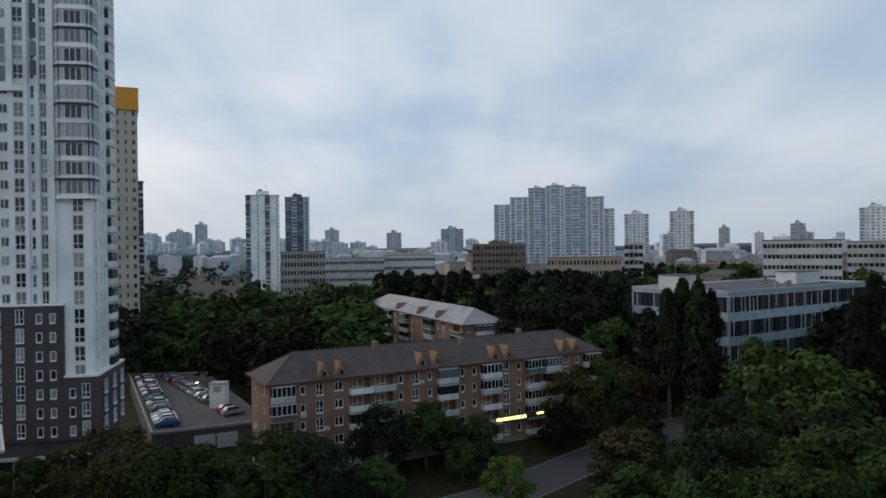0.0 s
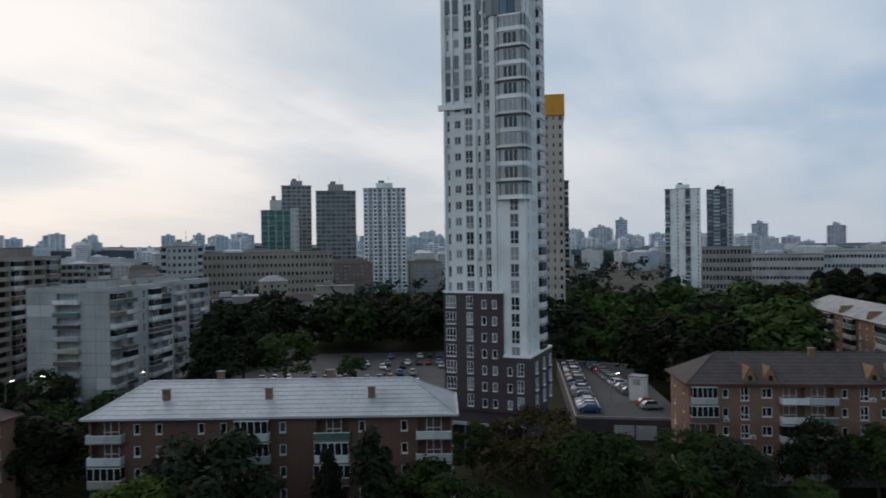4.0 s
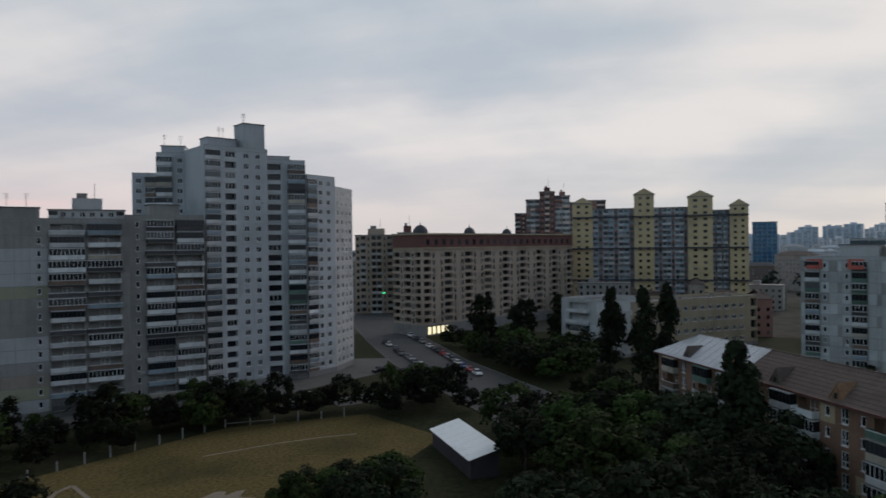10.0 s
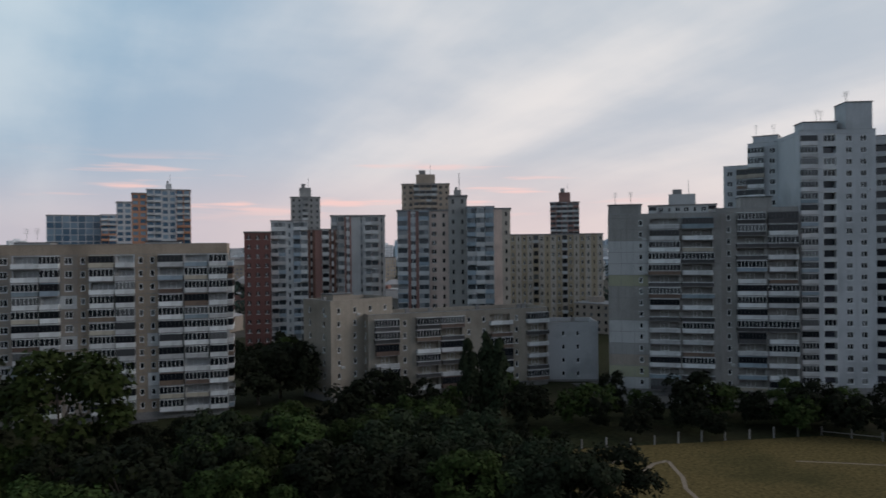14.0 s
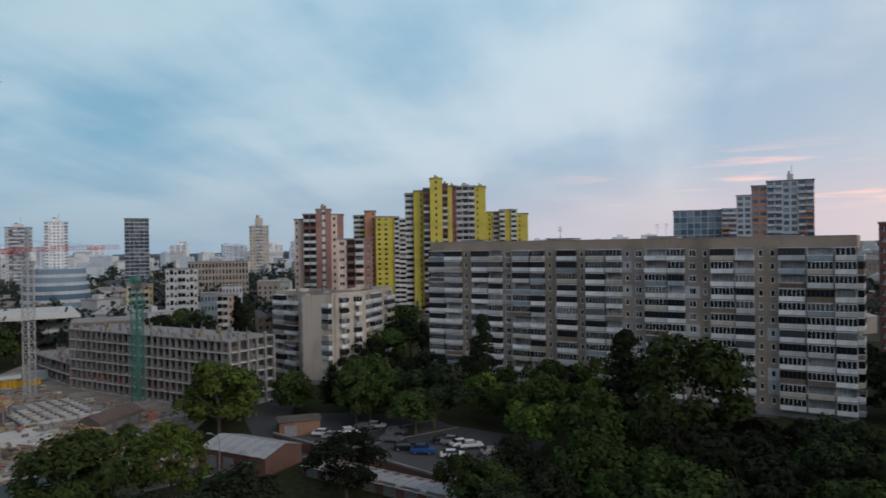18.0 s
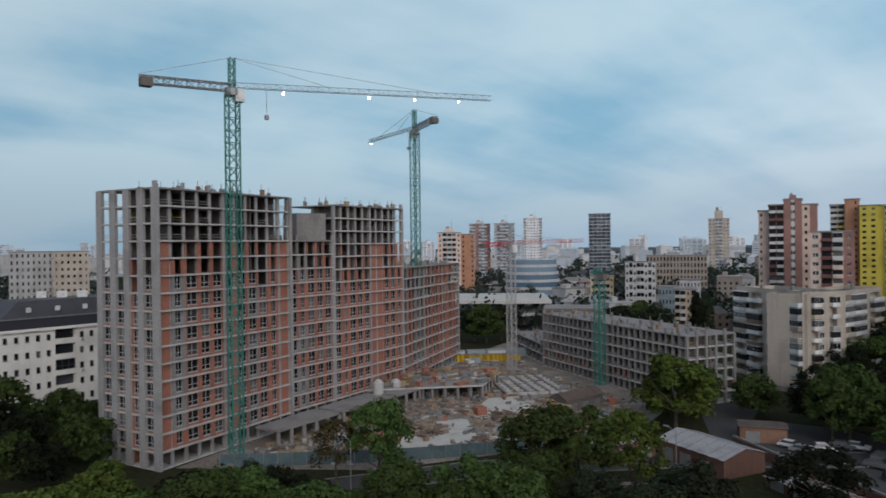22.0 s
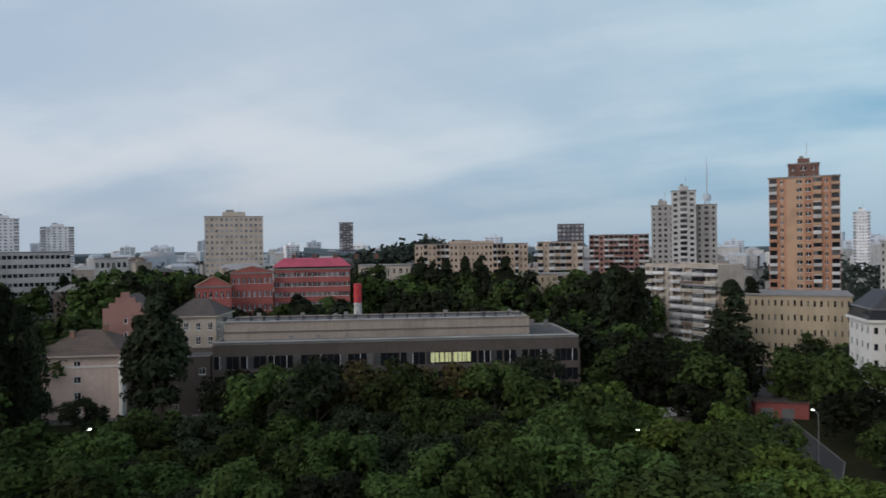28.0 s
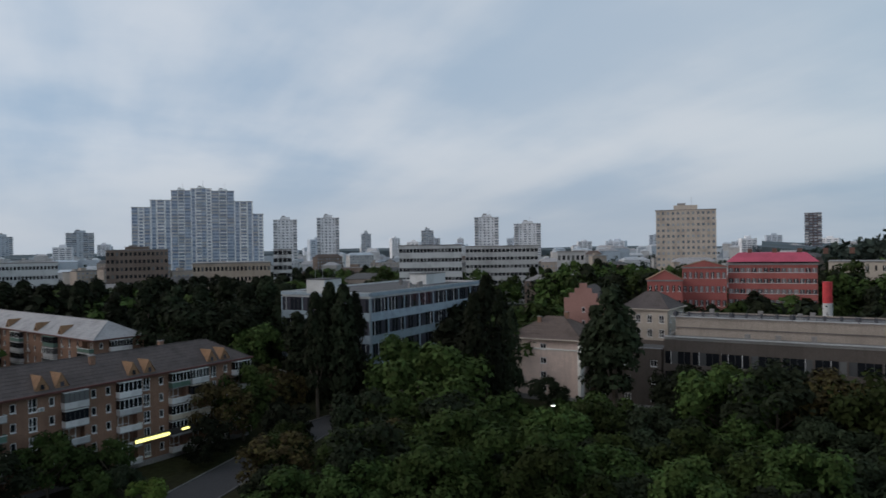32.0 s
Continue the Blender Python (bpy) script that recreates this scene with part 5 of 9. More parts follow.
def frame_building(name, label, a, b, depth, floors, fh, bays, seed, infill=0.0, glazed=0, left_bays=0, right_bays=0, z0=0.0, cols_over=1.2, ragged=0.3, column=None):
    """A building under construction: slabs, columns, back walls; some bays filled with orange blocks and windows up to a storey."""
    rng = random.Random(seed)
    column = column or (COLUMN_PALE if infill > 0.5 else CONCRETE)
    c = corners(a, b, depth)
    FOOT.append(c)
    mid = (sum(p[0] for p in c) / 4, sum(p[1] for p in c) / 4)
    home = thing(name, mid[0], mid[1], label, "construction")
    turn = math.atan2(b[1] - a[1], b[0] - a[0])
    length = math.hypot(b[0] - a[0], b[1] - a[1])
    cs, sn = math.cos(turn), math.sin(turn)

    def put(x, y, z):
        return (a[0] - mid[0] + cs * x - sn * y, a[1] - mid[1] + sn * x + cs * y, z)
    top = z0 + floors * fh
    for f in range(floors + 1):
        s = Shape()
        s.box(-0.3, length + 0.3, -0.42, depth + 0.3, z0 + f * fh - 0.16, z0 + f * fh + 0.13, CONCRETE if f == floors else SLAB_EDGE, put)
        part("floor_slab", s, home)
    sides = [(0, 0, 1, 0, length, bays), (0, 0, 0, 1, depth, left_bays), (length, 0, 0, 1, depth, right_bays)]
    for x0, y0, dx, dy, run, n in sides:
        for i in range(n + 1):
            px, py = x0 + dx * run * i / max(n, 1), y0 + dy * run * i / max(n, 1)
            over = cols_over if rng.random() < ragged else 0.0
            proud = i % 5 == 0 or i == n or not dx or infill < 0.5
            wide = 0.75 if not dx and left_bays else 0.3
            s = Shape()
            if dx:
                s.box(px - wide, px + wide, -0.14 if proud else 0.16, 0.5, z0 - 1, top + over, column, put)
            else:
                xo = -0.14 if x0 == 0 else 0.14
                s.box(px - 0.3 + xo, px + 0.3 + xo, py - wide, py + wide, z0 - 1, top + over, column, put)
            part("column", s, home)
    s = Shape()
    built = z0 + fh * int(floors * infill)
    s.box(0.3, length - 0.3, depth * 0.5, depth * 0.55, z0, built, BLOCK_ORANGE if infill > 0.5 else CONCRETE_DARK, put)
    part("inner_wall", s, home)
    # walls of the open storeys, room shade put into their colour
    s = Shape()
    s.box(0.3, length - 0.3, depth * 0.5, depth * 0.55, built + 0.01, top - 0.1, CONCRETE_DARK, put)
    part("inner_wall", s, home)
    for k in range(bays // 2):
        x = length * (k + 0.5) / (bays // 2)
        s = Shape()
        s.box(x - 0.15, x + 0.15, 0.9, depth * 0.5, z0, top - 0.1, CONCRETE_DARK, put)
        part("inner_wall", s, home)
    rails = Shape()
    fill = Shape()
    count = 0
    for x0, y0, dx, dy, run, n in sides:
        for i in range(n):
            p0, p1 = run * i / n, run * (i + 1) / n
            kind = rng.random()
            for f in range(floors):
                zb, zt = z0 + f * fh + 0.11, z0 + (f + 1) * fh - 0.11

                def cell(s0, s1, inw, za, zc, m, sh):
                    if dx:
                        sh.box(s0, s1, inw, inw + 0.25, za, zc, m, put)
                    else:
                        xa = x0 + inw if x0 == 0 else x0 - inw - 0.25
                        sh.box(xa, xa + 0.25, s0, s1, za, zc, m, put)
                if f < infill * floors and (f > 0):
                    w0, w1 = p0 + (p1 - p0) * (0.15, 0.24, 0.1, 0.18)[i % 4], p0 + (p1 - p0) * (0.85, 0.7, 0.9, 0.86)[i % 4]
                    if kind < 0.07:
                        cell(p0 + 0.3, p1 - 0.3, 0.1, zb, zt, BLOCK_ORANGE, fill)
                        continue
                    m = BLOCK_ORANGE if kind < 0.86 else CONCRETE
                    m = BLOCK_ORANGE if rng.random() < 0.3 else m
                    if f + 1 > infill * floors - 2 and rng.random() < 0.35:
                        continue
                    cell(p0, w0, -0.08, zb, zt, m, fill)
                    cell(w1, p1, -0.08, zb, zt, m, fill)
                    if f < glazed:
                        cell(w0, w1, 0.1, zb, zb + 0.5, m, fill)
                        mid_p = (w0 + w1) / 2
                        if count < 300:
                            place = put(mid_p, 0.12, zb + 0.5) if dx else put(x0 + (0.12 if x0 == 0 else -0.12), mid_p, zb + 0.5)
                            part("window", window_mesh(w1 - w0, zt - zb - 0.5, "two", GLASS, FRAME_GREY), home, place, turn if dx else turn + (-math.pi / 2 if x0 == 0 else math.pi / 2))
                            count += 1
                        else:
                            cell(w0, w1, 0.2, zb + 0.5, zt, GLASS, fill)
                            cell((w0 + w1) / 2 - 0.06, (w0 + w1) / 2 + 0.06, 0.14, zb + 0.5, zt, FRAME, fill)
                elif rng.random() < 0.5 and f >= infill * floors:
                    cell(p0 + 0.3, p1 - 0.3, 0.05, zb + 0.95, zb + 1.03, METAL if rng.random() < 0.93 else YELLOW_STEEL, rails)
                    cell(p0 + 0.3, p1 - 0.3, 0.05, zb + 0.5, zb + 0.57, METAL, rails)
    if fill.v:
        part("block_infill", fill, home, label="orange block infill and window lintels", kind="stuff")
    if rails.v:
        part("guard_rail", rails, home, kind="stuff")
    clutter = Shape()
    for k in range(int(length / 1.1)):
        x, y, w, h = rng.uniform(0.5, length - 1), rng.uniform(0.3, depth - 1), rng.uniform(0.3, 1.4), rng.uniform(0.4, 1.5)
        clutter.box(x, x + w, y, y + 0.5, top + 0.11, top + h, rng.choice((CONCRETE, CONCRETE, METAL, TIMBER)), put)
        clutter.box(x, x + 0.08, y, y + 0.08, top + 0.11, top + h + 1.0, METAL, put)
    part("formwork", clutter, home, kind="stuff")
    return home, put, length


XC, X1, X2, X3 = (121.2, -33.5), (133.6, -63.0), (147.8, -101.0), (173.9, -140.4)
frame_building("building_under_construction", "unfinished concrete high-rise with orange block walls and open upper storeys", XC, X1, 14.5, 16, 2.95, 11, 51, infill=0.76, glazed=11, left_bays=4)
xg = (X1[0] + 5.2, X1[1] - 13.0)
frame_building("building_under_construction", "lower unfinished link with a bare concrete lift core", (X1[0] + 1.0, X1[1] - 0.6), xg, 13, 13, 2.95, 5, 52, infill=0.95, glazed=11)
frame_building("building_under_construction", "unfinished concrete high-rise wing with orange infill", (xg[0] + 0.4, xg[1] - 0.8), X2, 13, 16, 2.9, 10, 53, infill=0.78, glazed=10)
frame_building("building_under_construction", "lower unfinished curved wing in orange block", (X2[0] + 0.8, X2[1] - 0.8), X3, 13, 11, 2.85, 15, 54, infill=0.95, glazed=3)
frame_building("building_under_construction", "half-built grey concrete frame with open storeys", (150.0, -154.6), (91.1, -139.4), 14, 6, 2.65, 27, 55, infill=0.2, right_bays=5, ragged=0.6)
frame_building("building_under_construction", "low first storeys of a concrete frame", (182.0, -172.0), (151.0, -156.0), 14, 2, 3.0, 8, 56, ragged=0.7)
s = Shape()
core_home = thing("lift_core", X1[0] + 8.5, X1[1] - 8.0, "bare concrete lift core rising above the frame", "lift core", z=38.4)
s.box(-3.4, 3.4, -3.5, 3.5, 0, 6.0, CONCRETE)
part("shaft", s, core_home)

# white six-storey house with a dark mansard
y_home, y_mid, y_c, y_top = block("corner_house", "white plastered corner house with a dark mansard roof and balconies", (176.9, -16.3), (184.0, -47.0), 13.5, 5, 3.55, "nnnnnLnnnnnnn", "nnnn", ".", PLASTER_WHITE, plinth=1.6, seed=61, flat=False, category="house", frame_mat=FRAME_DARK)
yc = [Vector((p[0] - y_mid[0], p[1] - y_mid[1], 0)) for p in y_c]
cen = sum(yc, Vector()) / 4
s = Shape()
lo = [tuple(p + (p - cen).normalized() * 0.5 + Vector((0, 0, y_top))) for p in yc]
hi = [tuple(cen + (p - cen) * 0.98 + Vector((0, 0, y_top + 2.6))) for p in yc]
pk = [tuple(cen + (p - cen) * 0.72 + Vector((0, 0, y_top + 6.4))) for p in yc]
for i in range(4):
    k = (i + 1) % 4
    s.quad([lo[i], lo[k], hi[k], hi[i]], GLASS_DARK)
    s.quad([hi[i], hi[k], pk[k], pk[i]], ROOF_DARK)
s.quad(pk, ROOF_BITUMEN)
part("mansard", s, y_home, label="dark mansard roof with skylights")
s = Shape()
for ring, w in ((lo, 0.6), (hi, 0.3)):
    for i in range(4):
        s.bar(ring[i], ring[(i + 1) % 4], w, PLASTER_WHITE if w > 0.5 else METAL)
part("cornice", s, y_home)
for k in range(4):
    s = Shape()
    p = Vector(hi[0]).lerp(Vector(hi[1]), 0.15 + 0.22 * k).lerp(Vector(pk[0]).lerp(Vector(pk[1]), 0.15 + 0.22 * k), 0.4)
    s.box(p.x - 0.75, p.x - 0.6, p.y - 0.5, p.y + 0.5, p.z - 0.2, p.z + 0.9, PANEL_WHITE)
    part("skylight", s, y_home)
for k in range(3):
    s = Shape()
    s.box(cen.x - 2 + k * 2, cen.x - 0.6 + k * 2, cen.y - 5 + 4 * k, cen.y - 3 + 4 * k, y_top + 6.4, y_top + 7.9, FRAME)
    part("roof_unit", s, y_home)

# ---- long low works hall, pale old house, banded office ----
K_A, K_B = (115.6, 113.3), (157.8, 42.9)
k_home, k_mid, k_c, k_top = block("works_building", "long grey works building with dark ribbon windows", K_A, K_B, 26, 1, 2.5, "....................", ".", ".....", PANEL_DARK, plinth=13.1, foot=PANEL_DARK, parapet=0.5, seed=71, category="works", cap=PANEL)
for p0, p1 in ((k_c[0], k_c[1]), (k_c[1], k_c[2])):
    ribbon_side(k_home, k_mid, p0, p1, 0.0, 3, 4.36, 1.6, PANEL_DARK, 5.5, GLASS, random.Random(71))
HALL_LIGHT = mat("lit_hall_window", (0.80, 0.82, 0.42), 0.4, 3, 1, 0.1, 0.0, emit=0.13, other=(0.5, 0.52, 0.28))
for k in range(9):
    s = Shape()
    q = Vector(K_A).lerp(Vector(K_B), 0.585 + k * 0.0125)
    r = Vector(K_A).lerp(Vector(K_B), 0.585 + (k + 0.86) * 0.0125)
    out = Vector((K_B[1] - K_A[1], K_A[0] - K_B[0])).normalized() * 0.075
    q, r = q + out - Vector(k_mid), r + out - Vector(k_mid)
    s.quad([(q.x, q.y, 10.7), (r.x, r.y, 10.7), (r.x, r.y, 12.9), (q.x, q.y, 12.9)], HALL_LIGHT)
    part("pane", s, k_home, label="window pane lit from inside")
ku = Vector((K_B[0] - K_A[0], K_B[1] - K_A[1])).normalized()
k_in = Vector((-ku.y, ku.x))
ka2, kb2 = Vector(K_A) + k_in * 7 + ku * 1, Vector(K_B) + k_in * 7 - ku * 10
block("works_building", "weathered upper storey set back on the works hall", tuple(ka2), tuple(kb2), 14, 1, 3.6, "....................", ".", ".", PANEL_BROWN, plinth=15.8, parapet=0.5, seed=72, category="works")
s = Shape()
course = thing("string_course", *(ka2.lerp(kb2, 0.5)), "thin dark drip ledge along the upper works wall", "ledge", z=17.6)
cq = (kb2 - ka2) * 0.5
s.bar((-cq.x - k_in.x * 0.08, -cq.y - k_in.y * 0.08, 0), (cq.x - k_in.x * 0.08, cq.y - k_in.y * 0.08, 0), 0.22, CONCRETE_DARK)
part("ledge", s, course)
s = Shape()
rail_home = thing("roof_railing", K_A[0] + k_in.x * 7.2, K_A[1] + k_in.y * 7.2, "grey steel railing along the works roof", "railing", z=19.9)
for k in range(24):
    p = ku * (1 + k * 3.0)
    s.bar((p.x, p.y, 0), (p.x, p.y, 1.25), 0.4 if k % 4 else 0.8, ROOF_DARK)
s.bar((ku.x, ku.y, 0.95), (ku.x * 70, ku.y * 70, 0.95), 0.22, ROOF_DARK)
s.bar((ku.x, ku.y, 0.5), (ku.x * 70, ku.y * 70, 0.5), 0.07, METAL)
part("rails", s, rail_home)
for base, z, end in ((Vector((0, 0)) - k_in * 0.35, 0.15, 71.0), (-k_in * 7.6, -3.55, 81.0)):
    s = Shape()
    s.bar((base.x, base.y, z), (base.x + ku.x * end, base.y + ku.y * end, z), 0.26, CLAD_GREY)
    part("roof_edge", s, rail_home, label="pale sheet-metal roof edge")
w_home, w_mid, w_c, w_top = block("old_house", "pale cream rendered old house with a hipped slate roof", (93.9, 142.8), (103.8, 127.5), 17, 4, 3.3, "..w..", ".", "w.ww.w", PLASTER_ROSE, plinth=1.2, seed=73, flat=False, category="house")
hip_roof(w_home, w_mid, w_c, w_top + 0.1, 4.6, 0.8, ROOF_BROWN, PLASTER_CREAM, inset=7.0, vents=((6, 6), (12, 9)))
for i in range(4):
    s = Shape()
    p = w_c[i]
    s.box(p[0] - w_mid[0] - 0.5, p[0] - w_mid[0] + 0.5, p[1] - w_mid[1] - 0.5, p[1] - w_mid[1] + 0.5, 0, w_top - 0.2, PLASTER_WHITE)
    part("quoin", s, w_home)
    q = w_c[(i + 1) % 4]
    s = Shape()
    s.bar((p[0] - w_mid[0], p[1] - w_mid[1], w_top - 2.2), (q[0] - w_mid[0], q[1] - w_mid[1], w_top - 2.2), 0.35, PLASTER_WHITE)
    part("cornice", s, w_home)
g_home, g_mid, g_c, g_top = block("old_house", "old red brick house with a stepped gable between trees", spot(-37.9, 189), spot(-41.0, 186), 12, 6, 3.4, ".n.", ".", "nn", PURPLE_BRICK, plinth=1.0, seed=74, category="house", flat=False)
ga, gb = Vector((*g_c[0], 0)) - Vector((*g_mid, 0)), Vector((*g_c[1], 0)) - Vector((*g_mid, 0))
gi = (Vector((*g_c[3], 0)) - Vector((*g_c[0], 0)))
s = Shape()
for k, (w0, w1) in enumerate(((0.0, 1.0), (0.14, 0.86), (0.28, 0.72), (0.4, 0.6))):
    p, q = ga.lerp(gb, w0), ga.lerp(gb, w1)
    z0, z1 = g_top + k * 1.3, g_top + (k + 1) * 1.3
    s.quad([(p.x, p.y, z0), (q.x, q.y, z0), (q.x, q.y, z1), (p.x, p.y, z1)], PURPLE_BRICK)
    b = gi.normalized() * 0.4
    s.quad([(p.x, p.y, z1), (q.x, q.y, z1), (q.x + b.x, q.y + b.y, z1), (p.x + b.x, p.y + b.y, z1)], CONCRETE)
part("stepped_gable", s, g_home)
s = Shape()
m0 = ga.lerp(gb, 0.5)
for e in (ga, gb):
    s.quad([(e.x, e.y, g_top), (m0.x, m0.y, g_top + 4.4), (m0.x + gi.x, m0.y + gi.y, g_top + 4.4), (e.x + gi.x, e.y + gi.y, g_top)], ROOF_SLATE)
part("roof", s, g_home)
block("works_building", "dark link building between old house and works", (107.5, 127.0), (115.5, 113.9), 14, 3, 3.9, "w.w.w", ".", ".", PANEL_DARK, plinth=0.6, seed=79, category="works")
o_home, o_mid, o_c, o_top = block("old_house", "pale old town house with cornices under a slate roof", (129.5, 142.0), (135.0, 131.0), 14, 5, 3.7, "TTTT", ".", "TTT", PLASTER_CREAM, plinth=1.0, seed=75, category="house", flat=False)
hip_roof(o_home, o_mid, o_c, o_top + 0.1, 4.2, 0.6, ROOF_SLATE, PLASTER_CREAM, inset=4.5)
p_home, p_mid, p_c, p_top = block("office_building", "long four-storey office with pale bands and dark ribbon windows", (66.0, 162.0), (118.0, 195.0), 29, 1, 1.0, "...........", "...", ".", PANEL_WHITE, plinth=24.0, foot=PANEL_DARK, parapet=0.5, seed=76, category="office", boxes=((-0.5, 14, 7, 6, 3.6), (44, 10, 12, 6, 3.2)))
for p0, p1 in ((p_c[0], p_c[1]), (p_c[3], p_c[0])):
    ribbon_side(p_home, p_mid, p0, p1, 1.4, 4, 5.65, 2.1, BALC[5], 7.0, GLASS_DARK, random.Random(76))
s = Shape()
for p0, p1 in ((p_c[0], p_c[1]), (p_c[3], p_c[0])):
    s.bar((p0[0] - p_mid[0], p0[1] - p_mid[1], 25.0), (p1[0] - p_mid[0], p1[1] - p_mid[1], 25.0), 0.9, BALC[5])
part("roof_band", s, p_home)
# grey nine-storey block by the white house
block("apartment_block", "grey and white nine-storey block with stained balconies", spot(-80.0, 262), spot(-85.34, 240), 12, 10, 2.75, "mmnmmgm", ".", ".", PLASTER_CREAM, plinth=1.2, seed=77, sheets=[BALC[1], BALC[0], BALC[1], BALC[4], BALC[2]])

block("works_building", "low hall with a pale flat metal roof beyond the site", spot(-117.5, 262), spot(-127.5, 262), 46, 1, 5.0, "wwwwwwwwwwwwwwwwww", ".", ".", PANEL_PALE, plinth=0.8, parapet=0.5, near=False, seed=81, category="works", roof=ROOF_METAL)
block("works_building", "low brick store with a grey roof beyond the site", spot(-114.2, 214), spot(-118.4, 222), 16, 1, 4.0, "n.n.n.n", ".", ".", BRICK, plinth=0.6, parapet=0.4, near=False, seed=82, category="works", roof=ROOF_GREY)

# ---- the city beyond, round the horizon ----
S = skyline
S("high_rise", "white and dark high-rise tower far off", 15.72, 13.12, 600, 80, CLAD_WHITE, 26, 6, 0.45, 0.6, GLASS_BLUE, cap=4, kinds="g.n.g.n", tones=(CLAD_DARK, CLAD_WHITE, CLAD_WHITE, CLAD_WHITE, CLAD_DARK, CLAD_WHITE, CLAD_WHITE))
S("high_rise", "dark grey high-rise tower far off", 12.68, 10.78, 650, 82, CLAD_DARK, 26, 4, 0.7, 0.7, GLASS_BLUE, cap=3, kinds="wgwn", tones=(CLAD_DARK, BALC[5], CLAD_DARK, CLAD_GREY))
# blue-grey of the horizon towers is haze put into the wall colour
FAR_HAZE_BLUE = mat("far_panel_blued_by_haze", (0.52, 0.58, 0.66), 0.9, 3, 0.1, 0.1, 0.1)
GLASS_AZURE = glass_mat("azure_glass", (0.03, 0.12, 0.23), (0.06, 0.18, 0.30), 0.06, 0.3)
# white walls with a little haze blue mixed into the base colour
FAR_WHITE = mat("white_plaster_and_haze_blue", (0.72, 0.735, 0.77), 0.9, 3, 0.1, 0.08, 0.1)
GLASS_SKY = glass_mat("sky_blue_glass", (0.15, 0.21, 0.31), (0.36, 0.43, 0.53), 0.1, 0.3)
SKY_BAND = mat("pale_blue_band", (0.42, 0.50, 0.62), 0.6, 4, 0.12, 0.1, 0.1)
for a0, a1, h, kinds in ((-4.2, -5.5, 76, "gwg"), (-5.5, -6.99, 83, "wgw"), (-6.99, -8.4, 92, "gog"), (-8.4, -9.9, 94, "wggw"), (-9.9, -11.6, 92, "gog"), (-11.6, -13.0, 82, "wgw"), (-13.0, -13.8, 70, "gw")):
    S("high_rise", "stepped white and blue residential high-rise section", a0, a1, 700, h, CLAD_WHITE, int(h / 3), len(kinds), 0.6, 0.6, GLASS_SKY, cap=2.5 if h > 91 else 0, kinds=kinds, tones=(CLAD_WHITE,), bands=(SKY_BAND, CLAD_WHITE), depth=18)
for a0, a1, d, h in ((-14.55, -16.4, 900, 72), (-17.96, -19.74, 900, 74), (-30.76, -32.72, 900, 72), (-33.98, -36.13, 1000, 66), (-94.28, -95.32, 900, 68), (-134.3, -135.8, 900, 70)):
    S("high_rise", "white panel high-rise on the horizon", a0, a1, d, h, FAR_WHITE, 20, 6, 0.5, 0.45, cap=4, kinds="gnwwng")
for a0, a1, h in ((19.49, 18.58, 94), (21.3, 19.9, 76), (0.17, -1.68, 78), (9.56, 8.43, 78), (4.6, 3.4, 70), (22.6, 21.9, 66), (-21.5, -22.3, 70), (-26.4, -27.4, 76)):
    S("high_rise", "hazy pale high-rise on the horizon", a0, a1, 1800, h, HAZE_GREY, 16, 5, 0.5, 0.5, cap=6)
S("office_building", "grey office block with window bands", 13.05, 9.58, 420, 33.8, PANEL, 7, 14, 0.6, 0.5, depth=20, category="office")
S("works_building", "long pale low industrial hall", 9.55, 4.81, 480, 28.6, PANEL_PALE, 5, 20, 0.7, 0.35, category="works")
S("works_building", "white low industrial hall", 4.81, 0.66, 500, 30, PANEL_WHITE, 5, 18, 0.7, 0.35, category="works")
S("works_building", "brown office block among sheds", -2.41, -6.72, 420, 37, FAR_BROWN, 9, 14, 0.6, 0.45, category="works", cap=2)
S("works_building", "beige low works building far off", -8.44, -14.3, 350, 30, PLASTER_BEIGE, 6, 20, 0.6, 0.4, category="works")
S("apartment_block", "white low block of flats", -14.53, -15.95, 380, 36, PANEL_WHITE, 9, 4, 0.4, 0.4, category="apartment block")
S("works_building", "long white works building with window bands", -24.56, -29.7, 340, 37, PANEL_WHITE, 8, 18, 0.85, 0.4, category="works")
S("works_building", "white works building with dark windows", -29.99, -35.89, 400, 36, PANEL_PALE, 8, 18, 0.8, 0.4, category="works")
bh, bput, bw, bd = S("apartment_block", "beige high block behind the white tower", 25.6, 23.47, 240, 84, PLASTER_CREAM, 28, 4, 0.4, 0.45, depth=14)
s = Shape()
s.box(-0.4, bw + 0.4, -0.5, 14.2, 80.5, 87.5, ORANGE_PAINT, bput)
part("orange_crown", s, bh, label="orange crown round the top storeys")
S("high_rise", "dark scaffolded high-rise shell", 23.72, 23.13, 420, 74, CLAD_DARK, 24, 2, 0.6, 0.6)
S("high_rise", "green glass office tower with white corner", 47.9, 45.6, 600, 68, PANEL_WHITE, 16, 4, 0.92, 0.95, GLASS_GREEN, cap=9, category="office tower")
S("high_rise", "white edged side of the green glass tower", 45.6, 44.96, 600, 70, PANEL_WHITE, 16, 2, 0.2, 0.5, category="office tower")
S("high_rise", "brown-grey glass office tower", 46.29, 43.95, 640, 92, PANEL_WORN, 26, 6, 0.8, 0.7, GLASS_SLATE, cap=5, category="office tower")
S("high_rise", "dark glass office tower", 43.6, 40.4, 560, 81, PANEL_WORN, 24, 8, 0.85, 0.72, GLASS_SLATE, cap=6, category="office tower")
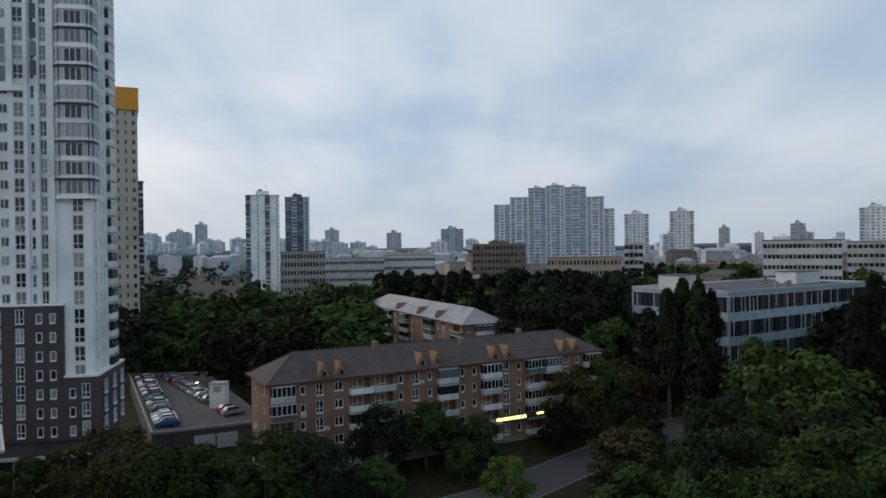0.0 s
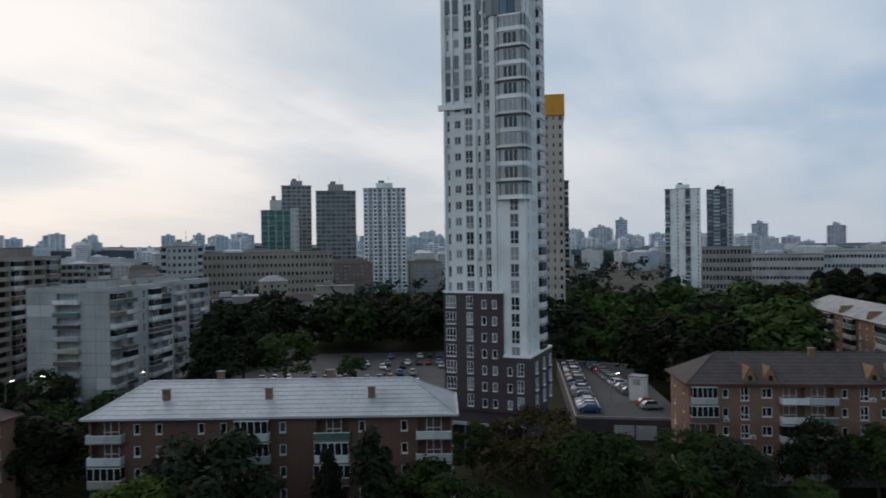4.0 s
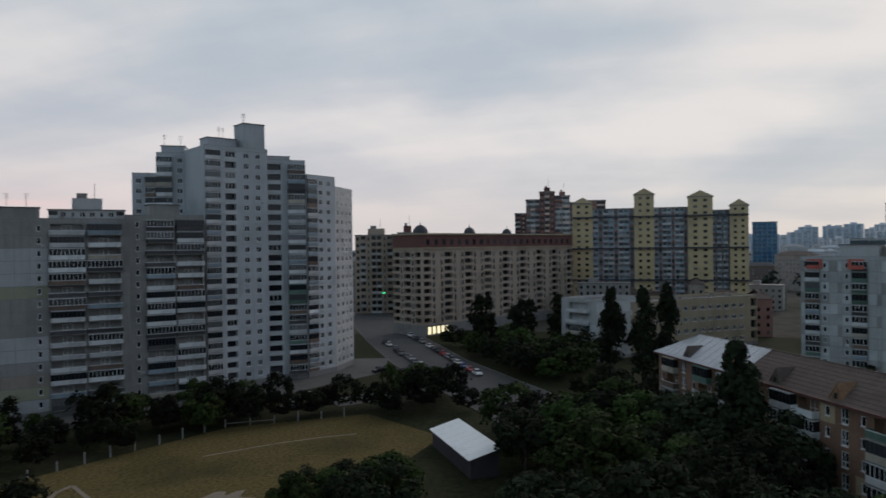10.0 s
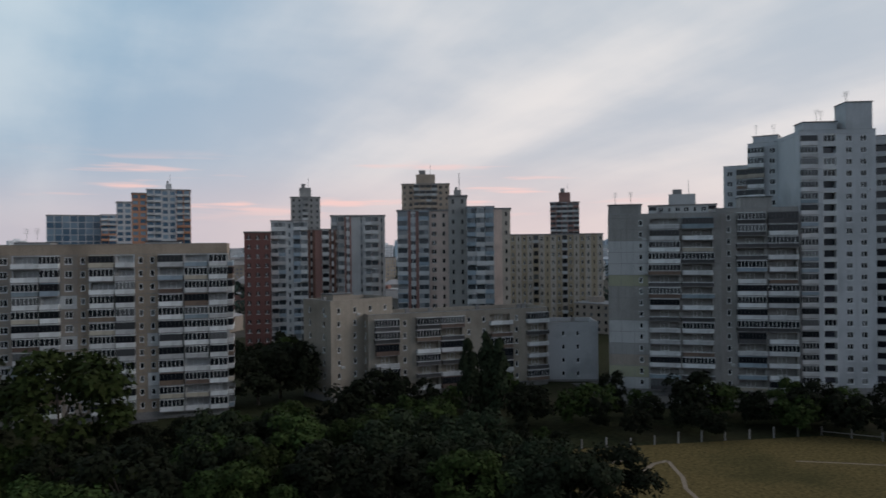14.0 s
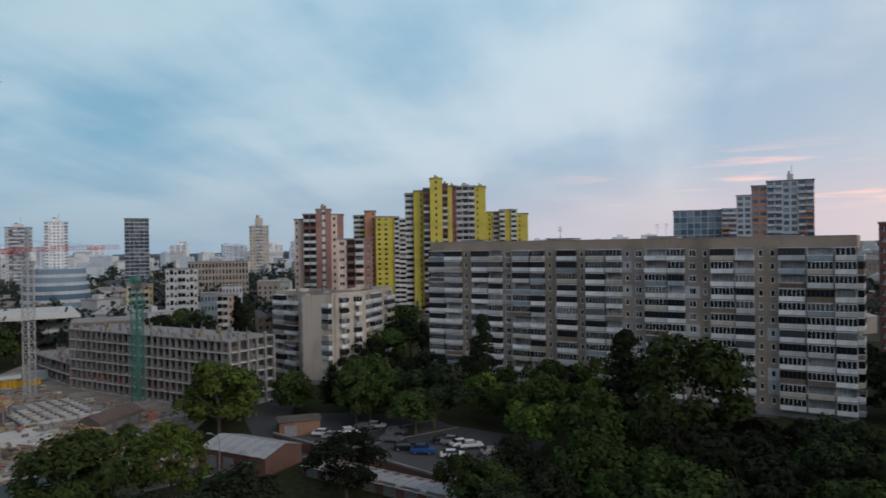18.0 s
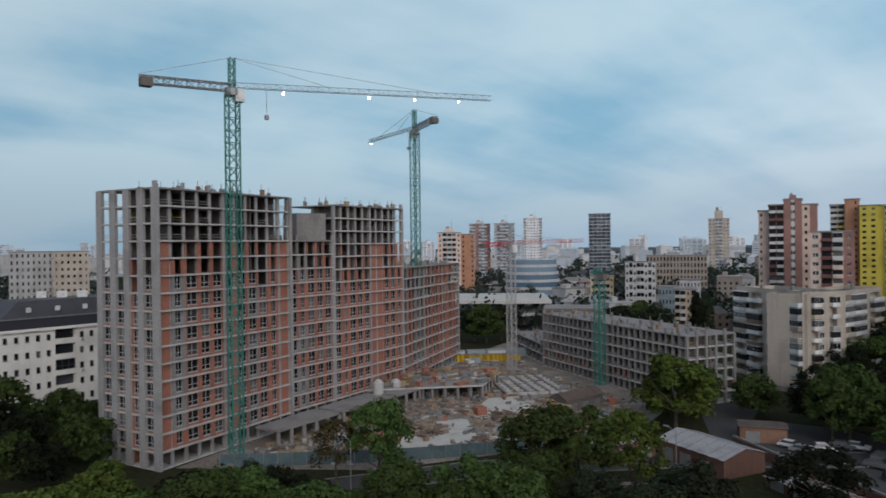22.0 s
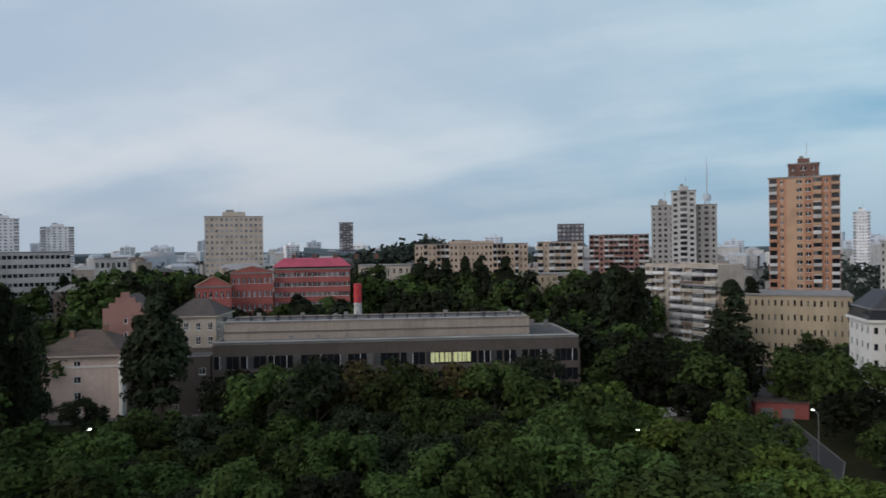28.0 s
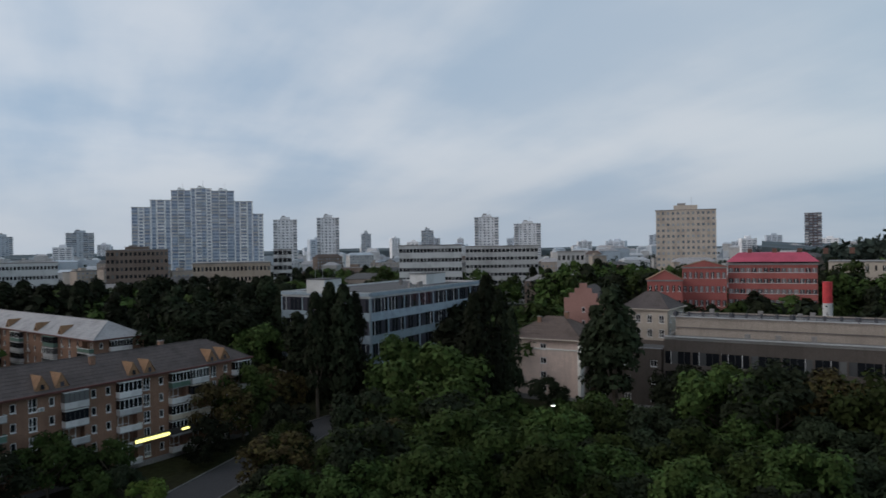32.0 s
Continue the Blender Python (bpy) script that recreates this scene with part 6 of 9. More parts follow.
S("high_rise", "white tower with a slanting window pattern", 39.79, 36.36, 560, 83, CLAD_WHITE, 26, 9, 0.6, 0.6, GLASS_SLATE, cap=5, kinds="wnwwnwwnw", tones=(CLAD_WHITE, CLAD_GREY), category="office tower")
S("high_rise", "dark glass tower with a lit roof edge", 70.16, 66.98, 520, 60, CLAD_GREY, 18, 8, 0.88, 0.8, GLASS_SLATE, category="office tower")
S("high_rise", "blue glass office block", 78.66, 76.97, 750, 56, CLAD_GREY, 14, 5, 0.95, 0.95, GLASS_AZURE, category="office tower")
S("office_building", "wide red-brown brick complex with a glass roof", 52.3, 42.33, 420, 34, PANEL_BROWN, 7, 30, 0.5, 0.4, category="office", cap=2)
S("apartment_block", "grey panel apartment block far off", 55.3, 52.3, 400, 38, PANEL_PALE, 10, 8, 0.5, 0.45, category="apartment block", cap=3)
S("apartment_block", "grey panel block with pale balconies", 64.5, 58.8, 380, 30, PANEL, 9, 14, 0.6, 0.5, category="apartment block", balc=3)
for a0, a1, d, h, kinds, tones, glass in ((96.6, 95.7, 436, 56, "on", (PURPLE_BRICK, MAROON), GLASS), (95.7, 94.6, 430, 64, "ogo", (PURPLE_BRICK,), GLASS_PALE), (94.6, 93.4, 427, 68.5, "wow", (MAROON, PURPLE_BRICK), GLASS), (93.4, 92.2, 430, 66, "gg", (PURPLE_BRICK, PLASTER_ROSE), GLASS_PALE), (92.2, 90.8, 433, 62, "gog", (BALC[5], PURPLE_BRICK), GLASS_SLATE), (90.8, 89.4, 434, 63, "no", (PURPLE_BRICK, MAROON), GLASS)):
    S("apartment_block", "red and pink stepped residential high-rise section", a0, a1, d, h, tones[0], 20, len(kinds), 0.5, 0.48, glass, kinds=kinds, tones=tones, bands=(PURPLE_BRICK, PLASTER_ROSE), cap=3.0 if h > 65 else 0, depth=16)
for k, (a0, a1, h) in enumerate(((92.0, 90.4, 58), (90.4, 87.2, 55), (87.2, 85.7, 62), (85.7, 83.2, 55), (83.2, 81.4, 60), (81.4, 80.2, 53), (80.2, 78.9, 55))):
    if k % 2 == 0:
        sh, sput, sw, sd = S("high_rise", "yellow stair tower of a residential block", a0, a1, 378, h, PLASTER_YELLOW, 19, 3, 0.8, 0.42, depth=12, kinds=".w.w.", gable=2.8)
    else:
        sh, sput, sw, sd = S("apartment_block", "blue-grey glazed residential block between yellow towers", a0, a1, 381, h, CLAD_GREY, 19, 8, 0.72, 0.6, GLASS_PALE, kinds="gwogwogw", tones=(CLAD_GREY, BALC[5], PANEL, BALC[5]), bands=(BALC[5], PURPLE_BRICK, PANEL_PALE), depth=14)
    for z in (17.5, 34.0, 50.4):
        s = Shape()
        s.box(-0.05, sw + 0.05, -1.35, -0.95 if k % 2 else -0.02, z, z + 0.75, ROOF_DARK, sput)
        part("string_course", s, sh)
S("apartment_block", "beige residential block with arched gables", 109.66, 106.2, 390, 43, PLASTER_BEIGE, 12, 8, 0.5, 0.5, cap=4, balc=2)
S("apartment_block", "beige corner house with maroon gables", 106.2, 104.6, 380, 44, MAROON, 12, 4, 0.5, 0.5, cap=4)
S("high_rise", "grey residential tower with a dome", 131.9, 126.9, 300, 52, PANEL_PALE, 17, 8, 0.5, 0.5, cap=5)
S("apartment_block", "dark brown brick apartment block", 164.13, 162.09, 250, 42, MAROON, 13, 3, 0.4, 0.4, category="apartment block")
S("apartment_block", "grey block with white balcony stacks", 162.08, 159.2, 255, 46, PANEL_PALE, 15, 5, 0.5, 0.5, GLASS_PALE, category="apartment block", kinds="ggngg", tones=(PANEL_WHITE, PANEL_PALE), bands=(PANEL_WHITE, BALC[5]))
S("apartment_block", "dark block with pale balcony stacks", 159.2, 156.96, 258, 43, BRICK_RED, 14, 4, 0.5, 0.45, category="apartment block", kinds="n.gn", tones=(BRICK_RED, PURPLE_BRICK, PANEL_WHITE), bands=(PANEL, PANEL_WHITE))
S("high_rise", "grey block with a small tower roof", 160.52, 158.2, 420, 66, PANEL, 20, 5, 0.5, 0.45, cap=6)
S("apartment_block", "grey-beige panel apartment block", 157.37, 153.0, 260, 48, PANEL_BROWN, 15, 8, 0.5, 0.45, GLASS_PALE, category="apartment block", kinds="ogw.nogn", tones=(PANEL_PALE, PANEL_WHITE, PURPLE_BRICK, PANEL_PALE), bands=(PANEL_WHITE, PANEL, PANEL_WHITE))
S("high_rise", "beige high-rise with a stepped crown", 151.6, 147.7, 390, 71, PLASTER_BEIGE, 22, 8, 0.5, 0.5, cap=6, balc=3)
for a0, a1, d, h, kinds, tones, bands in ((152.0, 149.4, 234, 48.5, "gwg", (PANEL_PALE, PURPLE_BRICK, PANEL_PALE), (BALC[5], PANEL_WHITE)), (149.4, 147.8, 235, 48.5, "wn", (PLASTER_ROSE, PLASTER_ROSE), None), (147.8, 146.3, 231, 53, "nn", (PANEL_WORN, PANEL_WORN), None), (146.3, 144.1, 226, 49, "ggg", (PANEL_WHITE, BALC[5], PANEL_WHITE), (BALC[5], PANEL_WHITE)), (144.1, 142.77, 229, 48.5, ".n", (PLASTER_ROSE, PLASTER_CREAM), None)):
    S("apartment_block", "panel block section with pale balcony stacks", a0, a1, d, h, tones[0], 16, len(kinds), 0.45, 0.45, GLASS_PALE if bands else GLASS, category="apartment block", kinds=kinds, tones=tones, bands=bands, cap=2.5 if h > 52 else 0, depth=14)
S("high_rise", "brown high-rise with pointed roof", 139.54, 137.24, 480, 65, PURPLE_BRICK, 20, 5, 0.5, 0.5, cap=7)
S("apartment_block", "beige residential block with cornice bands", 142.8, 135.4, 310, 41, PLASTER_TAN, 12, 16, 0.36, 0.5, category="apartment block", kinds="wnwwownwwownwwnw", tones=(PLASTER_TAN, PLASTER_CREAM))
S("high_rise", "blue glass residential high-rise", 177.8, 174.3, 425, 55, CLAD_GREY, 16, 7, 0.9, 0.9, GLASS_BLUE)
for k in range(6):
    S("high_rise", "orange and grey high-rise under an arched roof", 174.3 - k * 1.04, 173.26 - k * 1.04, 420, 69.5 - max(0, (3 - k)) ** 1.7 * 2.2, ORANGE_BRICK if k in (0, 2, 5) else CLAD_GREY, 20, 2, 0.7, 0.6, GLASS_BLUE, depth=18, cap=4 if k == 4 else 0)
BROWN_PURPLE = mat("brown_purple_plaster", (0.19, 0.085, 0.085), 0.85, 4, 0.12, 0.15, 0.2)
Y, G, R, P, W = YELLOW_BRIGHT, PANEL_PALE, ORANGE_BRICK, BROWN_PURPLE, PANEL_WHITE
for a0, a1, d, h, kinds, tones in ((-160.9, -161.6, 346, 63, "g", (W,)), (-161.6, -162.4, 343, 64, ".n", (Y, Y)), (-162.4, -162.95, 340, 65, "o", (P,)), (-162.95, -163.95, 337, 69.5, ".w.", (Y, Y, Y)), (-163.95, -164.4, 340, 67, "o", (P,)), (-164.4, -165.1, 341, 66, ".n", (Y, P)), (-165.1, -166.6, 343, 66, "gog", (G, BALC[0], G)), (-166.6, -167.5, 346, 66, "n.", (Y, Y)),
                                   (-167.5, -168.6, 362, 54, "no", (Y, G)), (-168.6, -170.0, 360, 55, "g.g", (W, Y, W)), (-170.0, -170.9, 363, 53, "n.", (Y, Y)),
                                   (-156.7, -157.6, 338, 52, "go", (G, Y)), (-157.6, -158.5, 335, 54, ".n", (R, R)), (-158.5, -159.6, 330, 51, "ww", (Y, Y)), (-159.6, -160.4, 332, 51, ".g", (Y, W)), (-160.4, -160.95, 336, 50, "g", (W,))):
    S("high_rise", "bright yellow and grey residential high-rise section", a0, a1, d, h, tones[0], 22, len(kinds), 0.42, 0.42, kinds=kinds, tones=tones, bands=tones, cap=1.6 if h > 65 else 0.0, depth=16)
for a0, a1, d, h, kinds, tones in ((-152.0, -152.7, 304, 49, "n.", (PLASTER_ROSE, PLASTER_ROSE)), (-152.7, -153.7, 300, 51, "oo", (MAROON, MAROON)), (-153.7, -154.9, 299, 53, ".w.", (PURPLE_BRICK, PURPLE_BRICK, PURPLE_BRICK)), (-154.9, -155.9, 303, 51, "n.", (PLASTER_ROSE, PURPLE_BRICK))):
    S("apartment_block", "red-brown brick high-rise section with balconies", a0, a1, d, h, tones[0], 17, len(kinds), 0.6, 0.42, kinds=kinds, tones=tones, bands=(PANEL_WHITE,) if kinds == ".w." else tones, cap=2.0 if h > 52 else 0.0, depth=14)
S("apartment_block", "cream block with maroon bands", -155.4, -158.2, 270, 40, PLASTER_ROSE, 13, 4, 0.5, 0.4, category="apartment block", kinds="wogn", tones=(PLASTER_ROSE, MAROON, PLASTER_ROSE, PURPLE_BRICK))
S("high_rise", "dark curved glass office tower", -139.5, -141.2, 650, 64, CLAD_GREY, 20, 5, 0.94, 0.85, GLASS_SLATE, category="office tower")
S("high_rise", "pale and maroon striped residential slab far off", -129.9, -131.6, 700, 58, HAZE_PALE, 18, 7, 0.5, 0.5, cap=3, kinds="gonogon", tones=(MAROON, HAZE_GREY, PURPLE_BRICK))
S("high_rise", "pale and maroon striped residential slab far off", -131.9, -133.58, 700, 58, HAZE_PALE, 18, 7, 0.5, 0.5, cap=3, kinds="nogogno", tones=(HAZE_GREY, MAROON, BALC[5]))
S("high_rise", "pink and cream residential block far off", -127.3, -129.2, 450, 45, PLASTER_ROSE, 14, 5, 0.5, 0.5, cap=3, kinds="nogon", tones=(PLASTER_ROSE, PLASTER_ROSE, HAZE_PALE))
S("high_rise", "orange brick side of a residential block far off", -129.2, -130.3, 452, 44, ORANGE_BRICK, 14, 3, 0.5, 0.5, kinds="n.n")
S("works_building", "long brown brick house behind the frame", -135.9, -140.5, 262, 13, FAR_BROWN, 4, 18, 0.4, 0.45, category="works")
S("old_house", "ochre town house with a flat roof", -139.6, -141.4, 400, 18.6, PLASTER_YELLOW, 5, 6, 0.4, 0.45, category="house")
S("apartment_block", "white flats with window rows", -142.3, -144.6, 380, 27, PANEL_WHITE, 7, 8, 0.5, 0.4)
S("works_building", "pale blue hall with a green roof", -144.8, -146.3, 330, 17, BALC[5], 4, 6, 0.4, 0.4, category="works")
S("works_building", "white hall beside the green roof", -146.4, -147.9, 335, 20, PANEL_WHITE, 5, 6, 0.4, 0.4, category="works")
S("apartment_block", "small beige block with balconies", -146.0, -147.6, 298, 18, PLASTER_BEIGE, 6, 4, 0.5, 0.45, kinds="ogno")
pk = thing("parking_structure", *spot(-132.0, 330), "pale two-level concrete deck on columns beyond the site", "car park", turn=radians(180 - 132.0))
for z in (6.0, 11.5):
    s = Shape()
    s.box(-24, 22, -22, 26, z, z + 1.3, FRESH_CONCRETE)
    part("deck_slab", s, pk)
for k in range(9):
    for y in (-21, 2):
        s = Shape()
        s.box(-23 + k * 5.4, -22.2 + k * 5.4, y, y + 0.8, 0, 11.5, CONCRETE)
        part("column", s, pk)
S("high_rise", "beige high-rise with a pointed roof", -148.5, -150.0, 800, 62, PLASTER_CREAM, 17, 6, 0.5, 0.5, cap=9)
S("office_building", "long grey office building with pilasters", -143.9, -148.4, 480, 28.6, PANEL_BROWN, 7, 18, 0.5, 0.6, category="office")
ring = thing("office_building", *spot(-135.0, 446), "round glass office building in stacked pale rings", "office")
for k in range(6):
    r = 19.0 - 0.7 * k
    s = Shape()
    s.prism(r, r, k * 4.6, k * 4.6 + 1.7, 36, CLAD_GREY)
    part("ring_band", s, ring)
    s = Shape()
    s.prism(r - 0.5, r - 0.5, k * 4.6 + 1.7, k * 4.6 + 4.6, 36, GLASS_BLUE)
    part("ring_glazing", s, ring)
S("high_rise", "orange brick residential tower with pale tan bays", -88.9, -93.5, 298, 61, ORANGE_BRICK, 20, 8, 0.6, 0.45, kinds="on.wwgno", tones=(ORANGE_BRICK, ORANGE_BRICK, ORANGE_TAN, ORANGE_TAN, ORANGE_BRICK, PURPLE_BRICK, ORANGE_BRICK, PURPLE_BRICK), bands=(ORANGE_BRICK, ORANGE_TAN), patch=ORANGE_TAN)
S("high_rise", "recessed top storeys of the orange brick tower", -90.2, -92.2, 303, 66.5, BRICK_RED, 21, 3, 0.6, 0.45, cap=2.5)
S("apartment_block", "grey panel apartment block far off", -95.9, -98.58, 420, 36, PANEL_PALE, 10, 8, 0.6, 0.5, category="apartment block", balc=3)
S("apartment_block", "beige panel block far off", -98.6, -100.9, 410, 36, PLASTER_CREAM, 10, 6, 0.4, 0.4, category="apartment block")
S("old_house", "low ochre house with a pale roof", -85.6, -94.2, 228, 21, PLASTER_TAN, 5, 20, 0.34, 0.42, category="house", kinds="wnwwnwwnwwnwwnwwnwnw")
S("high_rise", "grey stepped residential panel tower", -80.5, -82.2, 420, 58, PANEL, 19, 4, 0.5, 0.5, cap=3)
S("high_rise", "taller middle of the grey panel tower", -82.0, -83.8, 418, 66, PANEL_PALE, 21, 3, 0.5, 0.5, cap=3)
S("high_rise", "grey panel tower side with balconies", -83.8, -85.3, 422, 58, PANEL, 19, 3, 0.6, 0.5, balc=2)
S("apartment_block", "long beige five-storey block", -61.6, -70.8, 420, 37.5, PLASTER_BEIGE, 10, 26, 0.45, 0.45, category="apartment block", cap=2)
S("apartment_block", "beige block with a plain end wall", -71.6, -75.2, 400, 38, PLASTER_BEIGE, 10, 8, 0.35, 0.4, category="apartment block")
S("apartment_block", "red-roofed brick apartment block", -75.7, -80.3, 520, 43, PURPLE_BRICK, 11, 12, 0.5, 0.45, category="apartment block")
S("apartment_block", "low grey house with a slate roof", -57.0, -61.2, 320, 28, PLASTER_CREAM, 6, 8, 0.45, 0.45, category="house")
S("apartment_block", "low ochre rendered old house", -70.3, -74.1, 300, 24, PLASTER_TAN, 6, 8, 0.45, 0.45, category="house")
S("high_rise", "dark unfinished high-rise far off", -73.2, -75.3, 900, 62, CLAD_DARK, 12, 6, 0.7, 0.6)
S("high_rise", "dark glass high-rise far off", -55.5, -56.6, 1200, 78, CLAD_DARK, 18, 4, 0.7, 0.6)
oh, oput, ow, od = S("office_building", "pink-red office with a crimson roof", -50.3, -56.3, 255, 29.0, PINK, 6, 15, 0.86, 0.42, GLASS_PALE, category="office", base=8.0, bands=(PINK,))
s = Shape()
for e0, e1 in (((-0.6, -0.6), (ow + 0.6, -0.6)), ((ow + 0.6, -0.6), (ow + 0.6, od + 0.6)), ((ow + 0.6, od + 0.6), (-0.6, od + 0.6)), ((-0.6, od + 0.6), (-0.6, -0.6))):
    i0, i1 = [(min(max(x, 3.0), ow - 3.0), min(max(y, 3.0), od - 3.0)) for x, y in (e0, e1)]
    s.quad([oput(*e0, 30.05), oput(*e1, 30.05), oput(*i1, 33.0), oput(*i0, 33.0)], PINK_ROOF)
s.quad([oput(3, 3, 33.0), oput(ow - 3, 3, 33.0), oput(ow - 3, od - 3, 33.0), oput(3, od - 3, 33.0)], PINK_ROOF)
part("hipped_roof", s, oh, label="crimson sheet-metal hipped roof")
S("office_building", "pink-red wing of the office under a low gable", -47.0, -50.2, 252, 28.0, PINK, 6, 8, 0.6, 0.42, GLASS_PALE, category="office", gable=2.0)
S("office_building", "low red-roofed wing of the pink office", -44.4, -47.0, 244, 24.0, PINK, 5, 6, 0.5, 0.42, category="office", gable=3.0)
for k in range(5):
    s = Shape()
    s.box(6 + k * 7.5, 7.4 + k * 7.5, 3, 4, 32.5, 34.4, BRICK_RED, oput)
    part("chimney", s, oh)
S("office_building", "beige panel office slab", -45.1, -49.5, 560, 61, PLASTER_CREAM, 14, 12, 0.5, 0.45, category="office", cap=4)
S("works_building", "low grey works building far off", -37.4, -39.6, 340, 33, PANEL_PALE, 6, 6, 0.6, 0.4, category="works")

# low city and wooded rises that fill the distance
rng = random.Random(77)
far_city, far_glass = Shape(), Shape()
for k in range(1900):
    az, d = rng.uniform(-180, 180), rng.uniform(300, 1500)
    if 0 < az < 30 and d < 900 or 93 < az < 124 and d < 420:
        continue
    x, y = spot(az, d)
    w, l, h = rng.uniform(8, 34), rng.uniform(8, 15), rng.choice((6, 7, 9, 12, 15, 18)) + rng.uniform(0, 5) + d * 0.008
    if d < 520 and not -152 < az < -92:
        w, h = w * 0.8, h * rng.choice((0.5, 0.6, 0.8))
    if -152 < az < -92 and d < 900:
        w, l, h = w * 0.7, l, (h - 4) * rng.choice((0.4, 0.45, 0.5, 0.85))
    # beyond 750 m the walls take the haze-toned colours
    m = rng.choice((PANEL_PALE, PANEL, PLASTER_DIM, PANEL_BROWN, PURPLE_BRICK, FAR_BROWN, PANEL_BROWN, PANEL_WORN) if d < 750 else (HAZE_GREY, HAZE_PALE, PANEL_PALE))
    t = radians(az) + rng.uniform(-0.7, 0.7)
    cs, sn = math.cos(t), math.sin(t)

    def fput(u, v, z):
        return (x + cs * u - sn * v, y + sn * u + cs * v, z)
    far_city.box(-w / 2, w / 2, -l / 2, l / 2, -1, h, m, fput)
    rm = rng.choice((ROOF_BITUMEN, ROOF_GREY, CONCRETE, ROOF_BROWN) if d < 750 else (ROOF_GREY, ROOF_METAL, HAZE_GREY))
    if rng.random() < 0.45:
        far_city.box(-w / 2 - 0.3, w / 2 + 0.3, -l / 2 - 0.3, l / 2 + 0.3, h, h + 0.4, rm, fput)
        far_city.box(-w * 0.3, -w * 0.1, -l * 0.2, l * 0.2, h + 0.4, h + 2.6, m, fput)
    else:
        e = [fput(-w / 2 - 0.4, -l / 2 - 0.4, h), fput(w / 2 + 0.4, -l / 2 - 0.4, h), fput(w / 2 + 0.4, l / 2 + 0.4, h), fput(-w / 2 - 0.4, l / 2 + 0.4, h)]
        r0, r1 = fput(-w / 2 + l * 0.35, 0, h + 3.0), fput(w / 2 - l * 0.35, 0, h + 3.0)
        far_city.quad([e[0], e[1], r1, r0], rm)
        far_city.quad([e[2], e[3], r0, r1], rm)
        far_city.quad([e[1], e[2], r1], rm)
        far_city.quad([e[3], e[0], r0], rm)
    if d < 900:
        nf, nc = int(h / 3), int(w / 2.9)
        for f in range(nf):
            for i in range(nc):
                u, z = -w / 2 + (i + 0.5) * w / nc, 1 + f * 3.0
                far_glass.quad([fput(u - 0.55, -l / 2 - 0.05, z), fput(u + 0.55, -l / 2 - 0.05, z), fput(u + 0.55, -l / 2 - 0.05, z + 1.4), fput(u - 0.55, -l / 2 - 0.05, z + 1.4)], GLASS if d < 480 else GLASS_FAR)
fc_ob = tagged(new("distant_city", far_city.mesh("distant_city")), "low blocks and halls of the city towards the horizon", "city", kind="stuff")
part("glazing", far_glass, fc_ob, kind="stuff")
towers, tower_glass = Shape(), Shape()
for k in range(440):
    az, d = rng.uniform(-180, 180) if k < 230 else rng.uniform(12, 82), rng.uniform(1100, 2400) if k < 230 else rng.uniform(1500, 2400)
    x, y = spot(az, d)
    w, h = rng.uniform(14, 46), EYE + d * rng.uniform(-0.002, 0.016) * (1.3 if 20 < az < 75 else 0.8)
    t = radians(az) + rng.uniform(-0.4, 0.4)
    cs, sn = math.cos(t), math.sin(t)
    # haze lies in the wall colours, not in the air
    m = rng.choice((FAR_HAZE_BLUE, FAR_HAZE_BLUE, FAR_WHITE))
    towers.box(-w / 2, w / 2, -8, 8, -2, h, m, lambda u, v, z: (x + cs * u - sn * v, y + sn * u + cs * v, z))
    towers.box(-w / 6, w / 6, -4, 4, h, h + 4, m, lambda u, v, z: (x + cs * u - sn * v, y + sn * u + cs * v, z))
    for f in range(int(h / 3.2)):
        z = 1 + f * 3.2
        for g in (-0.33, 0.0, 0.33):
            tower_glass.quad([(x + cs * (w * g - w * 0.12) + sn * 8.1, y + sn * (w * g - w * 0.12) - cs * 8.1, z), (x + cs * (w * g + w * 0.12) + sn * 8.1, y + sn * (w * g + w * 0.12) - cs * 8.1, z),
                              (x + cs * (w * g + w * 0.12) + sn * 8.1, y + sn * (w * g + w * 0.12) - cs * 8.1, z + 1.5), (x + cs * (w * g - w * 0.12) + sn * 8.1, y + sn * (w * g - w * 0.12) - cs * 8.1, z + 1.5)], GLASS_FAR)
far_t = tagged(new("distant_towers", towers.mesh("distant_towers")), "hazy high-rises along the horizon", "city", kind="stuff")
part("glazing", tower_glass, far_t, kind="stuff")
hills = Shape()
for az0, az1, d, h in ((-180, 180, 2300, 30), (24, 75, 1900, 62), (40, 60, 1700, 55), (-76, -52, 1000, 44), (0, 26, 1500, 38), (-36, 2, 2000, 40), (125, 175, 1900, 48)):
    n = int((az1 - az0) * 1.4) + 4
    for i in range(n):
        a0, a1 = az0 + (az1 - az0) * i / n, az0 + (az1 - az0) * (i + 1) / n
        e0 = h * (0.75 + 0.25 * noise.noise((a0 * 0.11, d * 0.01, 0))) * (1 if 0 < i < n - 1 or az1 - az0 > 300 else 0.5)
        p0, p1, b0, b1 = spot(a0, d), spot(a1, d), spot(a0, d + 500), spot(a1, d + 500)
        e1 = h * (0.75 + 0.25 * noise.noise((a1 * 0.11, d * 0.01, 0)))
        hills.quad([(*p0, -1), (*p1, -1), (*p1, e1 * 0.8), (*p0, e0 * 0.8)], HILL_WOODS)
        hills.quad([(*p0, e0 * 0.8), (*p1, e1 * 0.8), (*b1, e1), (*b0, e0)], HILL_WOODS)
tagged(new("wooded_hills", hills.mesh("wooded_hills")), "low wooded hills along the horizon", "hills", kind="stuff")


